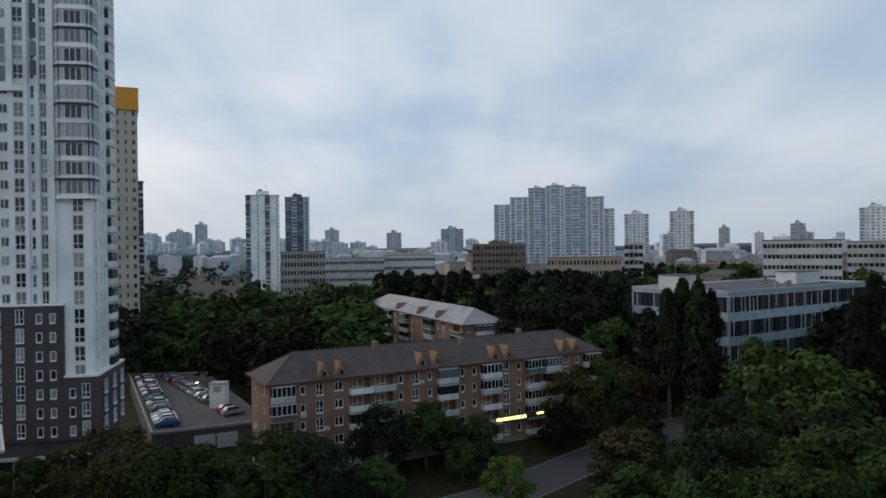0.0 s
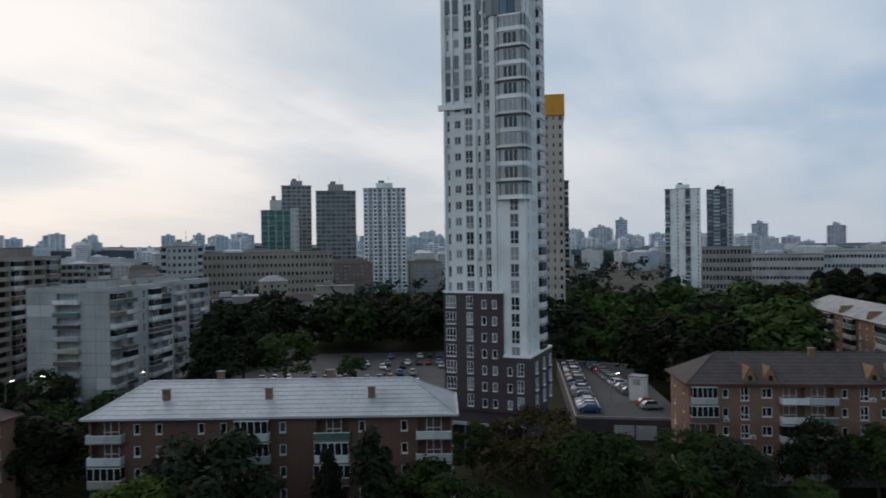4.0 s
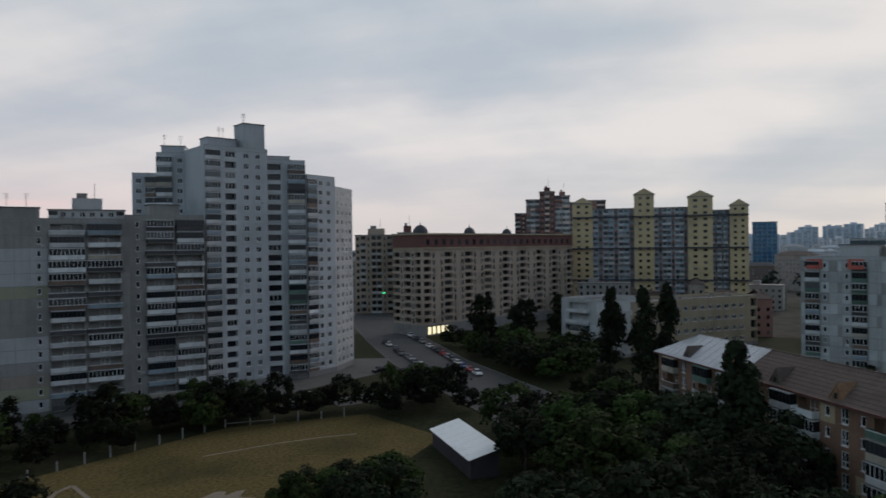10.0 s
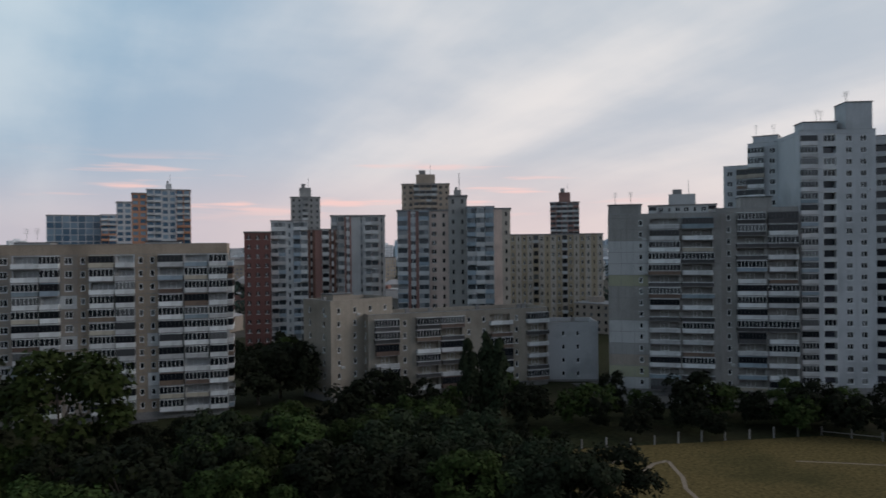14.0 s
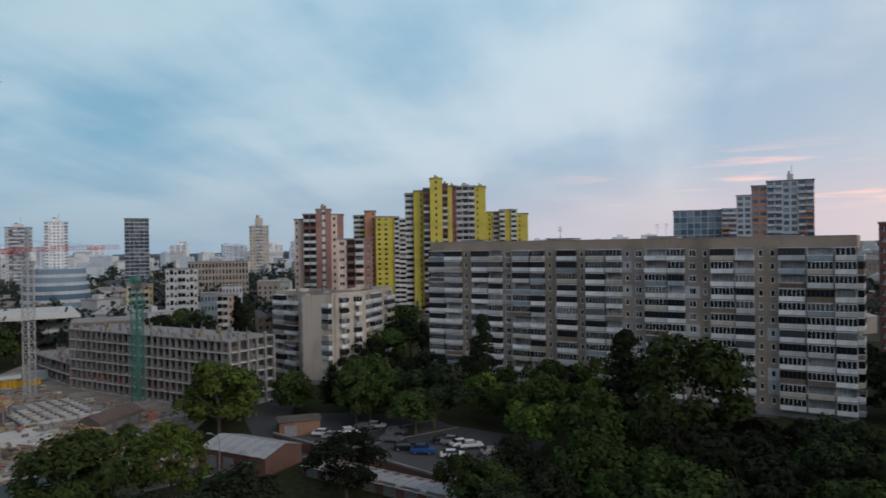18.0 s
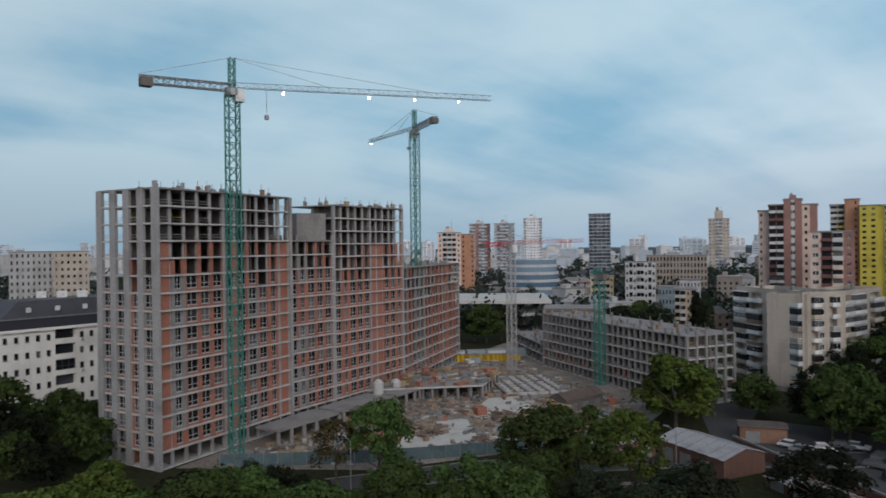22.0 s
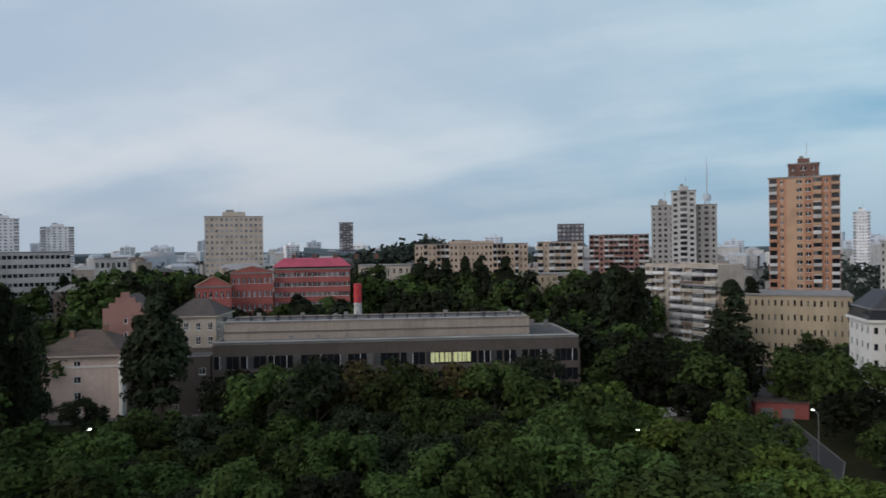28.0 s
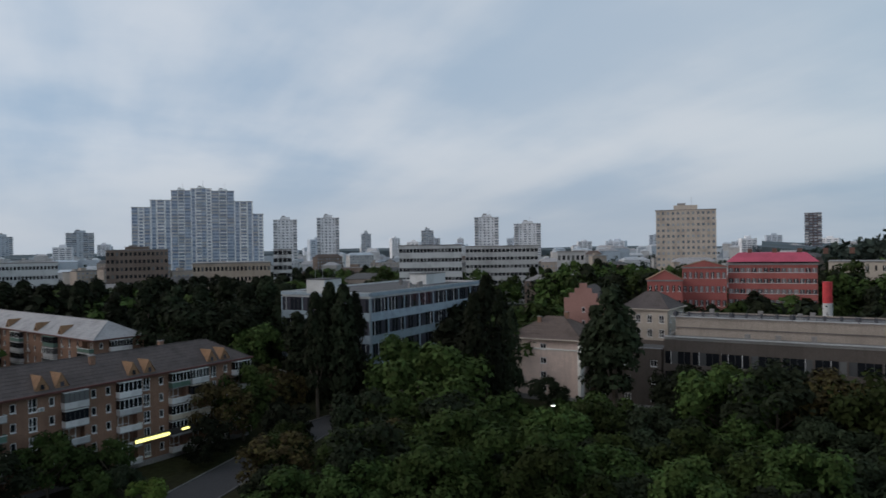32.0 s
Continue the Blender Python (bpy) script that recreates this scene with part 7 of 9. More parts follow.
# ---- trees ----
def crown_mesh(seed, leaf, shape="round", n=1500, size=0.55):
    """A crown of many leaf clumps on uneven lobes; unit height 1 from its foot, radius by shape."""
    r = np.random.default_rng(seed)
    lobes = []
    if shape == "poplar":
        for i in range(34):
            h = r.uniform(0.05, 1.0)
            w = 0.16 * (math.sin(math.pi * min(1, h * 0.9 + 0.12)) ** 0.7)
            a = r.uniform(0, 6.28)
            lobes.append((math.cos(a) * w * 0.6, math.sin(a) * w * 0.6, h * 0.96, 0.055 + w * 0.35))
    else:
        for i in range(34):
            a, h = r.uniform(0, 6.28), r.uniform(0.0, 1.0) ** 0.8
            w = 0.44 * math.sqrt(max(0.02, 1 - (h * 1.7 - 0.75) ** 2)) * r.uniform(0.55, 1.0)
            lobes.append((math.cos(a) * w, math.sin(a) * w, 0.24 + h * 0.64, r.uniform(0.09, 0.17)))
    lobes = np.array(lobes)
    pick = r.integers(0, len(lobes), n)
    d = r.normal(size=(n, 3))
    d /= np.linalg.norm(d, axis=1)[:, None]
    d[:, 2] = np.where(d[:, 2] < -0.3, -d[:, 2], d[:, 2])
    rad = lobes[pick, 3] * r.uniform(0.55, 1.08, n)
    c = lobes[pick, :3] + d * rad[:, None]
    nrm = d + r.normal(size=(n, 3)) * 0.38 + np.array([0, 0, 0.3])
    nrm /= np.linalg.norm(nrm, axis=1)[:, None]
    t = np.cross(nrm, r.normal(size=(n, 3)))
    t /= np.linalg.norm(t, axis=1)[:, None]
    b = np.cross(nrm, t)
    s = size * r.uniform(0.6, 1.4, n)[:, None] / 12.0
    w = s * r.uniform(0.5, 0.9, n)[:, None]
    v = np.empty((n, 3, 3))
    v[:, 0], v[:, 1], v[:, 2] = c - t * s, c + t * s * 0.9 - b * w + nrm * s * 0.2, c + t * s * 0.5 + b * w * 1.3 - nrm * s * 0.1
    me = bpy.data.meshes.new("crown")
    me.from_pydata(v.reshape(-1, 3).tolist(), [], np.arange(n * 3).reshape(n, 3).tolist())
    me.materials.append(leaf)
    me.update()
    return me


def trunk_mesh(seed, poplar=False):
    r = random.Random(seed)
    s = Shape()
    top = 0.85 if poplar else 0.55
    s.prism(0.026, 0.016, -0.02, top * 0.5, 8, BARK)
    s.prism(0.016, 0.005, top * 0.5, top, 8, BARK)
    for i in range(4 if poplar else 7):
        a, z = r.uniform(0, 6.28), r.uniform(0.2, 0.45)
        l = 0.1 if poplar else r.uniform(0.2, 0.34)
        s.bar((0, 0, z), (math.cos(a) * l, math.sin(a) * l, z + r.uniform(0.12, 0.3)), 0.012, BARK)
    return s.mesh("trunk")


KINDS = {"green": [], "round": [], "dark": [], "fresh": [], "poplar": [], "dry": []}
for k in range(4):
    KINDS["round"].append((crown_mesh(100 + k, LEAF, n=4500, size=0.3), trunk_mesh(k)))
for k in range(4):
    KINDS["green"].append((crown_mesh(110 + k, LEAF_GREEN, n=4500, size=0.3), trunk_mesh(5 + k)))
for k in range(3):
    KINDS["dark"].append((crown_mesh(120 + k, LEAF_DARK, n=4500, size=0.3), trunk_mesh(10 + k)))
for k in range(2):
    KINDS["fresh"].append((crown_mesh(140 + k, LEAF_FRESH, n=4500, size=0.3), trunk_mesh(20 + k)))
for k in range(3):
    KINDS["poplar"].append((crown_mesh(160 + k, LEAF_DARK, "poplar", n=2800, size=0.3), trunk_mesh(30 + k, True)))
KINDS["dry"].append((crown_mesh(180, LEAF_DRY, n=1900, size=0.3), trunk_mesh(40)))
TREE_LABEL = {"green": "leafy mid-green street tree with a full crown", "round": "leafy broad-crowned street tree in full summer green", "dark": "dense dark green broadleaf tree", "fresh": "bright green broadleaf tree", "poplar": "tall columnar poplar with dark foliage", "dry": "sparse brownish tree with thin foliage"}
PLANTED = []


FAR_BITS = {"green": [], "round": [], "dark": [], "fresh": [], "poplar": [], "dry": []}


def tree(x, y, h, kind, rng, wide=1.0, single=True, z=0.0):
    """One tree as a thing; the far ones of a grove go into a joined wood."""
    PLANTED.append((x, y, h * 0.38 * wide))
    if not single:
        FAR_BITS[kind].append((x, y, h, wide, rng.uniform(0, 6.28), z))
        return
    crown, trunk = rng.choice(KINDS[kind])
    home = thing("tree", x, y, TREE_LABEL[kind], "tree", "city trees", turn=rng.uniform(0, 6.28))
    for name, me in (("trunk", trunk), ("crown", crown)):
        ob = part(name, me, home)
        ob.scale = (h * wide, h * wide, h)


def join_woods():
    """The trees that stand too far off to be told apart, one mesh for each kind of leaf."""
    sets = []
    for kind, spots in FAR_BITS.items():
        for near in (True, False):
            sets.append((kind, near, [p for p in spots if (math.hypot(p[0], p[1]) < 185) == near]))
    for kind, near, places in sets:
        if not places:
            continue
        src = crown_mesh(300, KINDS[kind][0][0].materials[0], "poplar" if kind == "poplar" else "round", n=1900 if near else 760, size=0.43 if near else 0.6)
        co = np.array([v.co for v in src.vertices])
        out = []
        for x, y, h, wide, turn, z in places:
            c, q = math.cos(turn), math.sin(turn)
            p = co * np.array([h * wide, h * wide, h])
            out.append(np.stack([p[:, 0] * c - p[:, 1] * q + x, p[:, 0] * q + p[:, 1] * c + y, p[:, 2] + z], 1))
        v = np.concatenate(out)
        me = bpy.data.meshes.new("wood")
        me.from_pydata(v.tolist(), [], np.arange(len(v)).reshape(-1, 3).tolist())
        me.materials.append(src.materials[0])
        tagged(new("tree_belt", me), "belt of dark summer trees between the houses", "trees", kind="stuff")


def inside(x, y, poly, margin=0.0):
    """Whether a place lies in a four-cornered plot, or nearer to it than the margin."""
    odd = False
    for i in range(len(poly)):
        (x0, y0), (x1, y1) = poly[i], poly[(i + 1) % len(poly)]
        if (y0 > y) != (y1 > y) and x < (x1 - x0) * (y - y0) / (y1 - y0) + x0:
            odd = not odd
        l2 = (x1 - x0) ** 2 + (y1 - y0) ** 2
        t = max(0, min(1, ((x - x0) * (x1 - x0) + (y - y0) * (y1 - y0)) / l2))
        if math.hypot(x - x0 - t * (x1 - x0), y - y0 - t * (y1 - y0)) < margin:
            return True
    return odd


NO_TREES = [[spot(-15.8, 78), spot(-20.6, 78), spot(-20.6, 150), spot(-15.8, 150)], [spot(97.0, 66), spot(105.6, 66), spot(104.6, 136), spot(97.4, 136)], [(98, -62), (121, -36), (150, -100), (176, -142), (200, -190), (150, -160), (95, -140), (84, -110)], FIELD, [(70, -98), (56, -98), (22, -98), (22, -127), (60, -138), (76, -140), (86, -166), (93, -160), (84, -130)], [spot(51, 150), spot(33, 150), spot(32, 240), spot(43, 240), spot(51, 204)]]


def free(x, y, r):
    for f in FOOT:
        if inside(x, y, f, min(r, 3.0)):
            return False
    for f in NO_TREES:
        if inside(x, y, f):
            return False
    for pts, w in ROADS:
        if w < 3:
            continue
        for p, q in zip(pts, pts[1:]):
            l2 = (q - p).length_squared
            t = max(0, min(1, (Vector((x, y, 0)) - p).dot(q - p) / l2))
            if (Vector((x, y, 0)) - p.lerp(q, t)).length < w / 2 + 2.0:
                return False
    return True


def grove(az0, az1, d0, d1, count, h0, h1, kinds, seed, under, gap=0.6, wide=1.0, single=True):
    """Trees scattered over a stretch of the plan, clear of houses, streets and one another. under: how steeply the tops fall away from the eye's height."""
    rng = random.Random(seed)
    made = tries = 0
    while made < count and tries < count * 30:
        tries += 1
        az, d = rng.uniform(az0, az1), math.sqrt(rng.uniform(d0 * d0, d1 * d1))
        x, y = spot(az, d)
        kind = rng.choice(kinds)
        h = rng.uniform(h0, h1) * (1.3 if kind == "poplar" else 1.0)
        h = min(h, EYE - d * under * rng.uniform(0.94, 1.22))
        r = h * (0.36 if kind != "poplar" else 0.12)
        if h < 3.0 or not free(x, y, r * 0.8):
            continue
        if any(math.hypot(x - a, y - b) < (r + c) * gap for a, b, c in PLANTED):
            continue
        tree(x, y, h, kind, rng, wide * rng.uniform(0.85, 1.25), single and d < 118)
        made += 1
# backlit sectors get mostly dark kinds, lit ones greener: light put into colour
MIX, DARKMIX = ["round", "round", "dark", "round"], ["dark", "dark", "round"]
rng = random.Random(5)
# trees that stand out
tree(*spot(52.0, 84), 16.5, "dark", rng, 1.1)
tree(*spot(43.0, 78), 15.0, "poplar", rng, 0.7)
tree(*spot(39.5, 77), 17.5, "poplar", rng, 1.0)
tree(*spot(177.2, 126), 21.5, "round", rng, 1.05)
tree(*spot(-167.0, 172), 20.0, "poplar", rng, 0.9)
tree(*spot(-178.5, 150), 19.0, "poplar", rng, 1.3)
tree(*spot(-41.8, 150), 29.0, "poplar", rng, 1.0)
tree(*spot(-40.4, 156), 24.0, "poplar", rng, 0.9)
tree(*spot(-36.4, 150), 9.0, "dark", rng, 1.1)
tree(*spot(-30.6, 160), 21.0, "poplar", rng, 1.5)
tree(*spot(-28.5, 168), 20.0, "poplar", rng, 1.4)
tree(*spot(79.7, 112), 23.0, "poplar", rng, 0.9)
tree(*spot(76.5, 108), 13.0, "dark", rng, 1.2)
tree(*spot(83.0, 116), 14.0, "dark", rng, 1.2)
tree(*spot(46.2, 193), 15.5, "green", rng, 1.2)
tree(*spot(41.0, 190), 8.0, "round", rng, 1.1)
tree(*spot(51.6, 172), 22.0, "poplar", rng, 1.6)
tree(*spot(49.4, 199), 14.0, "dark", rng, 1.3)
tree(*spot(89.0, 190), 26.0, "poplar", rng, 0.75)
tree(*spot(86.6, 192), 25.0, "poplar", rng, 0.85)
tree(*spot(84.8, 193), 27.0, "poplar", rng, 0.7)
tree(*spot(-86.2, 215), 26.0, "poplar", rng, 1.2)
tree(*spot(-146.0, 142), 15.5, "fresh", rng, 1.1)
tree(*spot(-142.5, 108), 12.5, "fresh", rng, 0.9)
tree(*spot(-135.5, 104), 13.0, "green", rng, 1.1)
tree(*spot(-138.5, 107), 13.5, "green", rng, 1.0)
tree(*spot(-122.3, 108), 13.5, "green", rng, 0.8)
tree(*spot(-118.8, 112), 10.0, "dry", rng, 0.9)
tree(*spot(-16.3, 172), 22.0, "poplar", rng, 1.15)
tree(*spot(-18.4, 178), 23.0, "poplar", rng, 1.15)
tree(*spot(-163.0, 142), 13.5, "dark", rng, 1.2)
tree(*spot(-157.8, 146), 15.0, "round", rng, 0.9)
tree(*spot(-155.8, 104), 10.0, "dark", rng, 1.2)
for az, d, h, kind, wide in ((-161.5, 137, 9.0, "green", 1.3), (-156.7, 144, 12.5, "green", 0.9), (-17.8, 154, 28.0, "poplar", 0.9), (-18.9, 157, 29.0, "poplar", 1.0), (-19.9, 154, 29.5, "poplar", 1.0), (-20.9, 157, 27.5, "poplar", 0.9), (-30.6, 128, 29.0, "poplar", 0.8), (-31.6, 131, 31.0, "poplar", 0.85), (-32.6, 136, 28.0, "poplar", 0.8), (-33.6, 142, 24.0, "poplar", 0.8), (-27.1, 122, 20.0, "green", 1.1), (-24.9, 146, 19.0, "round", 0.9),
                              (-15.4, 196, 28.0, "poplar", 1.3), (-14.0, 201, 29.0, "poplar", 1.4), (-12.4, 197, 28.0, "poplar", 1.4), (-10.8, 204, 29.0, "poplar", 1.4), (-9.0, 200, 27.5, "poplar", 1.4), (-7.2, 206, 27.5, "poplar", 1.4), (-5.0, 203, 27.0, "poplar", 1.4), (-3.0, 208, 26.0, "poplar", 1.4), (-8.2, 190, 24.0, "dark", 1.0), (-11.6, 188, 24.0, "dark", 0.9), (-13.4, 180, 18.0, "green", 0.9),
                              (-62.1, 300, 33.0, "poplar", 1.2), (-64.1, 300, 32.0, "poplar", 1.2), (-65.7, 298, 32.0, "poplar", 1.1), (-67.0, 300, 33.5, "poplar", 1.2), (-69.0, 290, 33.0, "poplar", 1.2), (-63.0, 302, 31.0, "poplar", 1.0), (-87.6, 232, 27.0, "poplar", 1.1), (-77.6, 228, 31.0, "poplar", 1.3), (-78.6, 226, 29.0, "poplar", 1.3), (-79.5, 230, 30.0, "poplar", 1.2), (-76.2, 232, 28.0, "poplar", 1.2),
                              (-50.0, 124, 17.5, "green", 1.0), (-53.5, 121, 18.0, "dark", 1.0), (-57.0, 126, 16.5, "dry", 1.1), (-60.0, 122, 17.0, "round", 1.0), (-63.5, 125, 16.0, "dry", 1.0), (-68.0, 122, 17.5, "green", 0.9), (-71.0, 128, 17.0, "dark", 1.0), (-47.5, 130, 15.5, "dark", 0.9),
                              (-130.2, 268, 13.0, "dark", 1.2), (-131.2, 264, 15.0, "green", 1.2), (-132.4, 270, 14.0, "dark", 1.2), (-141.8, 262, 15.0, "dark", 1.1), (-143.2, 268, 16.0, "green", 1.1), (-144.6, 258, 16.0, "dark", 1.0), (-147.6, 262, 20.0, "poplar", 1.2), (-148.4, 268, 19.0, "poplar", 1.2), (-158.6, 226, 16.0, "dark", 1.2), (-160.0, 232, 18.0, "green", 1.1), (-161.2, 224, 15.0, "dark", 1.1), (-159.3, 205, 13.0, "green", 1.2), (-157.6, 196, 12.0, "dark", 1.2),
                              (146.3, 138, 19.0, "poplar", 1.0), (144.8, 140, 20.0, "poplar", 1.0), (143.8, 139, 19.0, "poplar", 0.9), (161.5, 176, 14.0, "dark", 1.3), (163.2, 170, 13.0, "dark", 1.3),
                              (5.2, 112, 11.5, "dark", 1.0), (1.6, 116, 11.0, "round", 1.0), (11.6, 104, 10.0, "green", 1.0), (-10.4, 134, 13.0, "dry", 1.0), (-12.0, 140, 15.0, "green", 0.9), (-5.0, 96, 8.0, "fresh", 1.0)):
    tree(*spot(az, d), h, kind, rng, wide * (0.66 if kind == "poplar" else 1.0))
# round the brick house and the tower
grove(33, 19, 90, 116, 10, 10, 14, ["round", "green", "dry"], 1, 0.235)
grove(15, -3, 88, 104, 8, 8, 11.5, ["round", "dark", "green"], 2, 0.27)
grove(3, -3.5, 108, 126, 5, 6, 9, DARKMIX, 3, 0.235)
grove(-8.5, -13, 112, 130, 5, 6, 9, DARKMIX, 33, 0.235)
grove(24, 6, 165, 300, 60, 13, 24, ["round", "dark", "green", "round"], 4, 0.045, single=False)
grove(6, -16, 225, 340, 90, 17, 26, ["round", "poplar", "dark", "poplar", "green"], 5, 0.035, 0.45, single=False)
grove(-10, -16, 150, 200, 10, 9, 14, ["dark", "dark", "dry"], 6, 0.13)
grove(-13, -33, 88, 150, 34, 8, 15, ["round", "green", "round", "dark"], 7, 0.205, 0.66)
grove(-20, -33, 150, 230, 20, 8, 19, ["fresh", "dark", "round"], 9, 0.145, single=False)
grove(-26, -35, 168, 240, 16, 16, 24, DARKMIX, 91, 0.05, single=False)
# towards the works hall
grove(-46, -77, 118, 146, 15, 9, 16, ["green", "dark", "green", "fresh"], 101, 0.15, 0.75)
grove(-33, -60, 78, 140, 60, 8, 17, ["round", "round", "dark", "green", "round", "dark"], 10, 0.215, 0.62)
grove(-60, -79, 74, 138, 36, 9, 16, ["round", "round", "dark", "green"], 11, 0.21, 0.62)
grove(-79, -94, 74, 138, 30, 9, 16, ["fresh", "fresh", "green"], 112, 0.215, 0.62)
grove(-36, -78, 185, 330, 130, 13, 22, ["dark", "round", "green", "poplar"], 12, 0.065, 0.5, single=False)
grove(-76, -95, 140, 250, 50, 9, 18, ["green", "dark", "round", "green"], 13, 0.12, 0.62)
grove(-93, -104, 86, 112, 14, 8, 12, ["fresh", "fresh", "green"], 14, 0.275, 0.62)
grove(-104, -133, 76, 92, 16, 8, 13, ["green", "green", "dark"], 15, 0.285, 0.66)
grove(-14, -34, 86, 128, 30, 9, 15, ["round", "dark", "green", "round", "dry"], 507, 0.21, 0.6)
grove(122, 107, 124, 150, 26, 6, 9, ["dark", "green", "round"], 508, 0.19, 0.6)
grove(-144, -152, 150, 172, 14, 8, 12, ["green", "dark"], 509, 0.15, 0.62)
# car park and slab
grove(-134, -150, 84, 96, 6, 8, 11, ["green", "dark"], 16, 0.29)
grove(-164, -178, 84, 116, 14, 7, 11, DARKMIX, 18, 0.27)
grove(-166, -180, 120, 160, 16, 9, 13, ["round", "green", "fresh"], 19, 0.185)
grove(-150, -180, 150, 182, 22, 9, 14, ["round", "green", "dark"], 191, 0.15)
grove(180, 150, 84, 140, 62, 8, 15, ["round", "dark", "dark", "round"], 20, 0.225, 0.62)
grove(150, 135, 86, 128, 30, 8, 13, DARKMIX, 21, 0.235, 0.62)
grove(165.5, 159, 165, 240, 14, 12, 18, DARKMIX, 22, 0.12)
grove(159, 127, 128, 168, 36, 6, 11, DARKMIX, 23, 0.18, 0.62)
grove(127, 106, 150, 172, 24, 6, 10, DARKMIX, 231, 0.165, 0.62)
grove(116, 103, 84, 100, 8, 7, 11, ["round", "dark", "dark"], 24, 0.27)
grove(99, 78, 108, 175, 46, 8, 14, DARKMIX, 25, 0.165, 0.62)
grove(101, 90, 190, 228, 22, 9, 14, ["dark", "round"], 26, 0.12, 0.62)
grove(101, 90, 240, 270, 8, 13, 16, ["poplar"], 261, 0.07)
# foreground by the brown-roofed and pale-roofed houses
grove(69, 57, 72, 86, 9, 9, 15, ["fresh", "green"], 27, 0.295, 0.66)
grove(98, 69, 72, 92, 20, 9, 15, DARKMIX, 272, 0.295, 0.66)
grove(-95, -105, 118, 168, 16, 6, 11, ["dark", "green", "round"], 274, 0.17, 0.62)
grove(-100, -116, 92, 108, 7, 6, 9, ["green", "dark"], 275, 0.27, 0.62)
grove(92, 76, 88, 118, 12, 10, 15, DARKMIX, 271, 0.22, 0.66)
grove(69, 58, 108, 165, 26, 10, 17, DARKMIX, 28, 0.185, 0.62)
grove(40, 30, 68, 84, 6, 8, 12, ["dark", "round"], 29, 0.29)
grove(105, 93, 150, 262, 34, 6, 11, ["dark", "round", "green"], 276, 0.115, 0.62)
grove(55, 33, 236, 330, 90, 13, 22, DARKMIX, 30, 0.065, 0.5, single=False)
grove(78, 62, 165, 196, 18, 7, 12, DARKMIX, 31, 0.15, 0.62)
# trees on the rise beyond the works hall and along the poplar row
rise = Shape()
for az0, az1, d, z in ((-36, -49, 300, 9), (-52, -63, 330, 9), (-60, -82, 300, 5), (-14, -36, 420, 4)):
    rng = random.Random(int(-az0))
    for k in range(int((az0 - az1) * 5)):
        az, dd = rng.uniform(az1, az0), d + rng.uniform(-50, 60)
        if not free(*spot(az, dd), 3.0):
            continue
        kind = rng.choice(("dark", "green", "poplar", "round"))
        tree(*spot(az, dd), rng.uniform(15, 23), kind, rng, rng.uniform(0.8, 1.1), False, z * max(0.0, 1 - abs(dd - d) / 90))
    for a, b, za, zb in ((d - 95, d, 0.01, z), (d, d + 95, z, 0.01)):
        n = int(az0 - az1)
        for k in range(n):
            q0, q1 = az0 - k * (az0 - az1) / n, az0 - (k + 1) * (az0 - az1) / n
            rise.quad([(*spot(q0, a), za), (*spot(q1, a), za), (*spot(q1, b), zb), (*spot(q0, b), zb)], EARTH)
tagged(new("wooded_rise", rise.mesh("wooded_rise")), "low grassy rise under the far trees", "ground", kind="structure")
join_woods()
# far woods between the houses
woods = Shape()
rng = random.Random(9)
wv, wf = [], []
r = np.random.default_rng(4)
for k in range(2600):
    az, d = rng.uniform(-180, 180), rng.uniform(320, 1400)
    if 93 < az < 112 and d < 420:
        continue
    x, y = spot(az, d)
    h = rng.uniform(9, 19) + d * 0.004
    if k < 260:
        az, d = rng.uniform(-74, -53), rng.uniform(560, 760)
        x, y = spot(az, d)
        h = 22 + rng.uniform(-5, 6)
    elif k < 800:
        az, d = rng.uniform(-152, -92), rng.uniform(285, 820)
        x, y = spot(az, d)
        h = rng.uniform(8, 14) + d * 0.004
    lift = max(0.0, 21 - abs(az + 63) * 2.2) if k < 260 else 0.0
    if any(inside(x, y, f, 1.0) for f in FOOT if abs(f[0][0] - x) + abs(f[0][1] - y) < 150):
        continue
    n = 38
    c = np.array([x, y, h * 0.6 + lift]) + r.normal(size=(n, 3)) * np.array([h * 0.18, h * 0.18, h * 0.13])
    e1, e2 = r.normal(size=(n, 3)), r.normal(size=(n, 3))
    e1 /= np.linalg.norm(e1, axis=1)[:, None] / (h * 0.105)
    e2 /= np.linalg.norm(e2, axis=1)[:, None] / (h * 0.105)
    i0 = len(wv)
    for q in range(n):
        wv += [tuple(c[q] - e1[q]), tuple(c[q] - e2[q]), tuple(c[q] + e1[q]), tuple(c[q] + e2[q])]
        wf.append((i0 + 4 * q, i0 + 4 * q + 1, i0 + 4 * q + 2, i0 + 4 * q + 3))
me = bpy.data.meshes.new("far_trees")
me.from_pydata(wv, [], wf)
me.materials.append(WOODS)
tagged(new("far_trees", me), "dark green trees among the far blocks", "trees", kind="stuff")


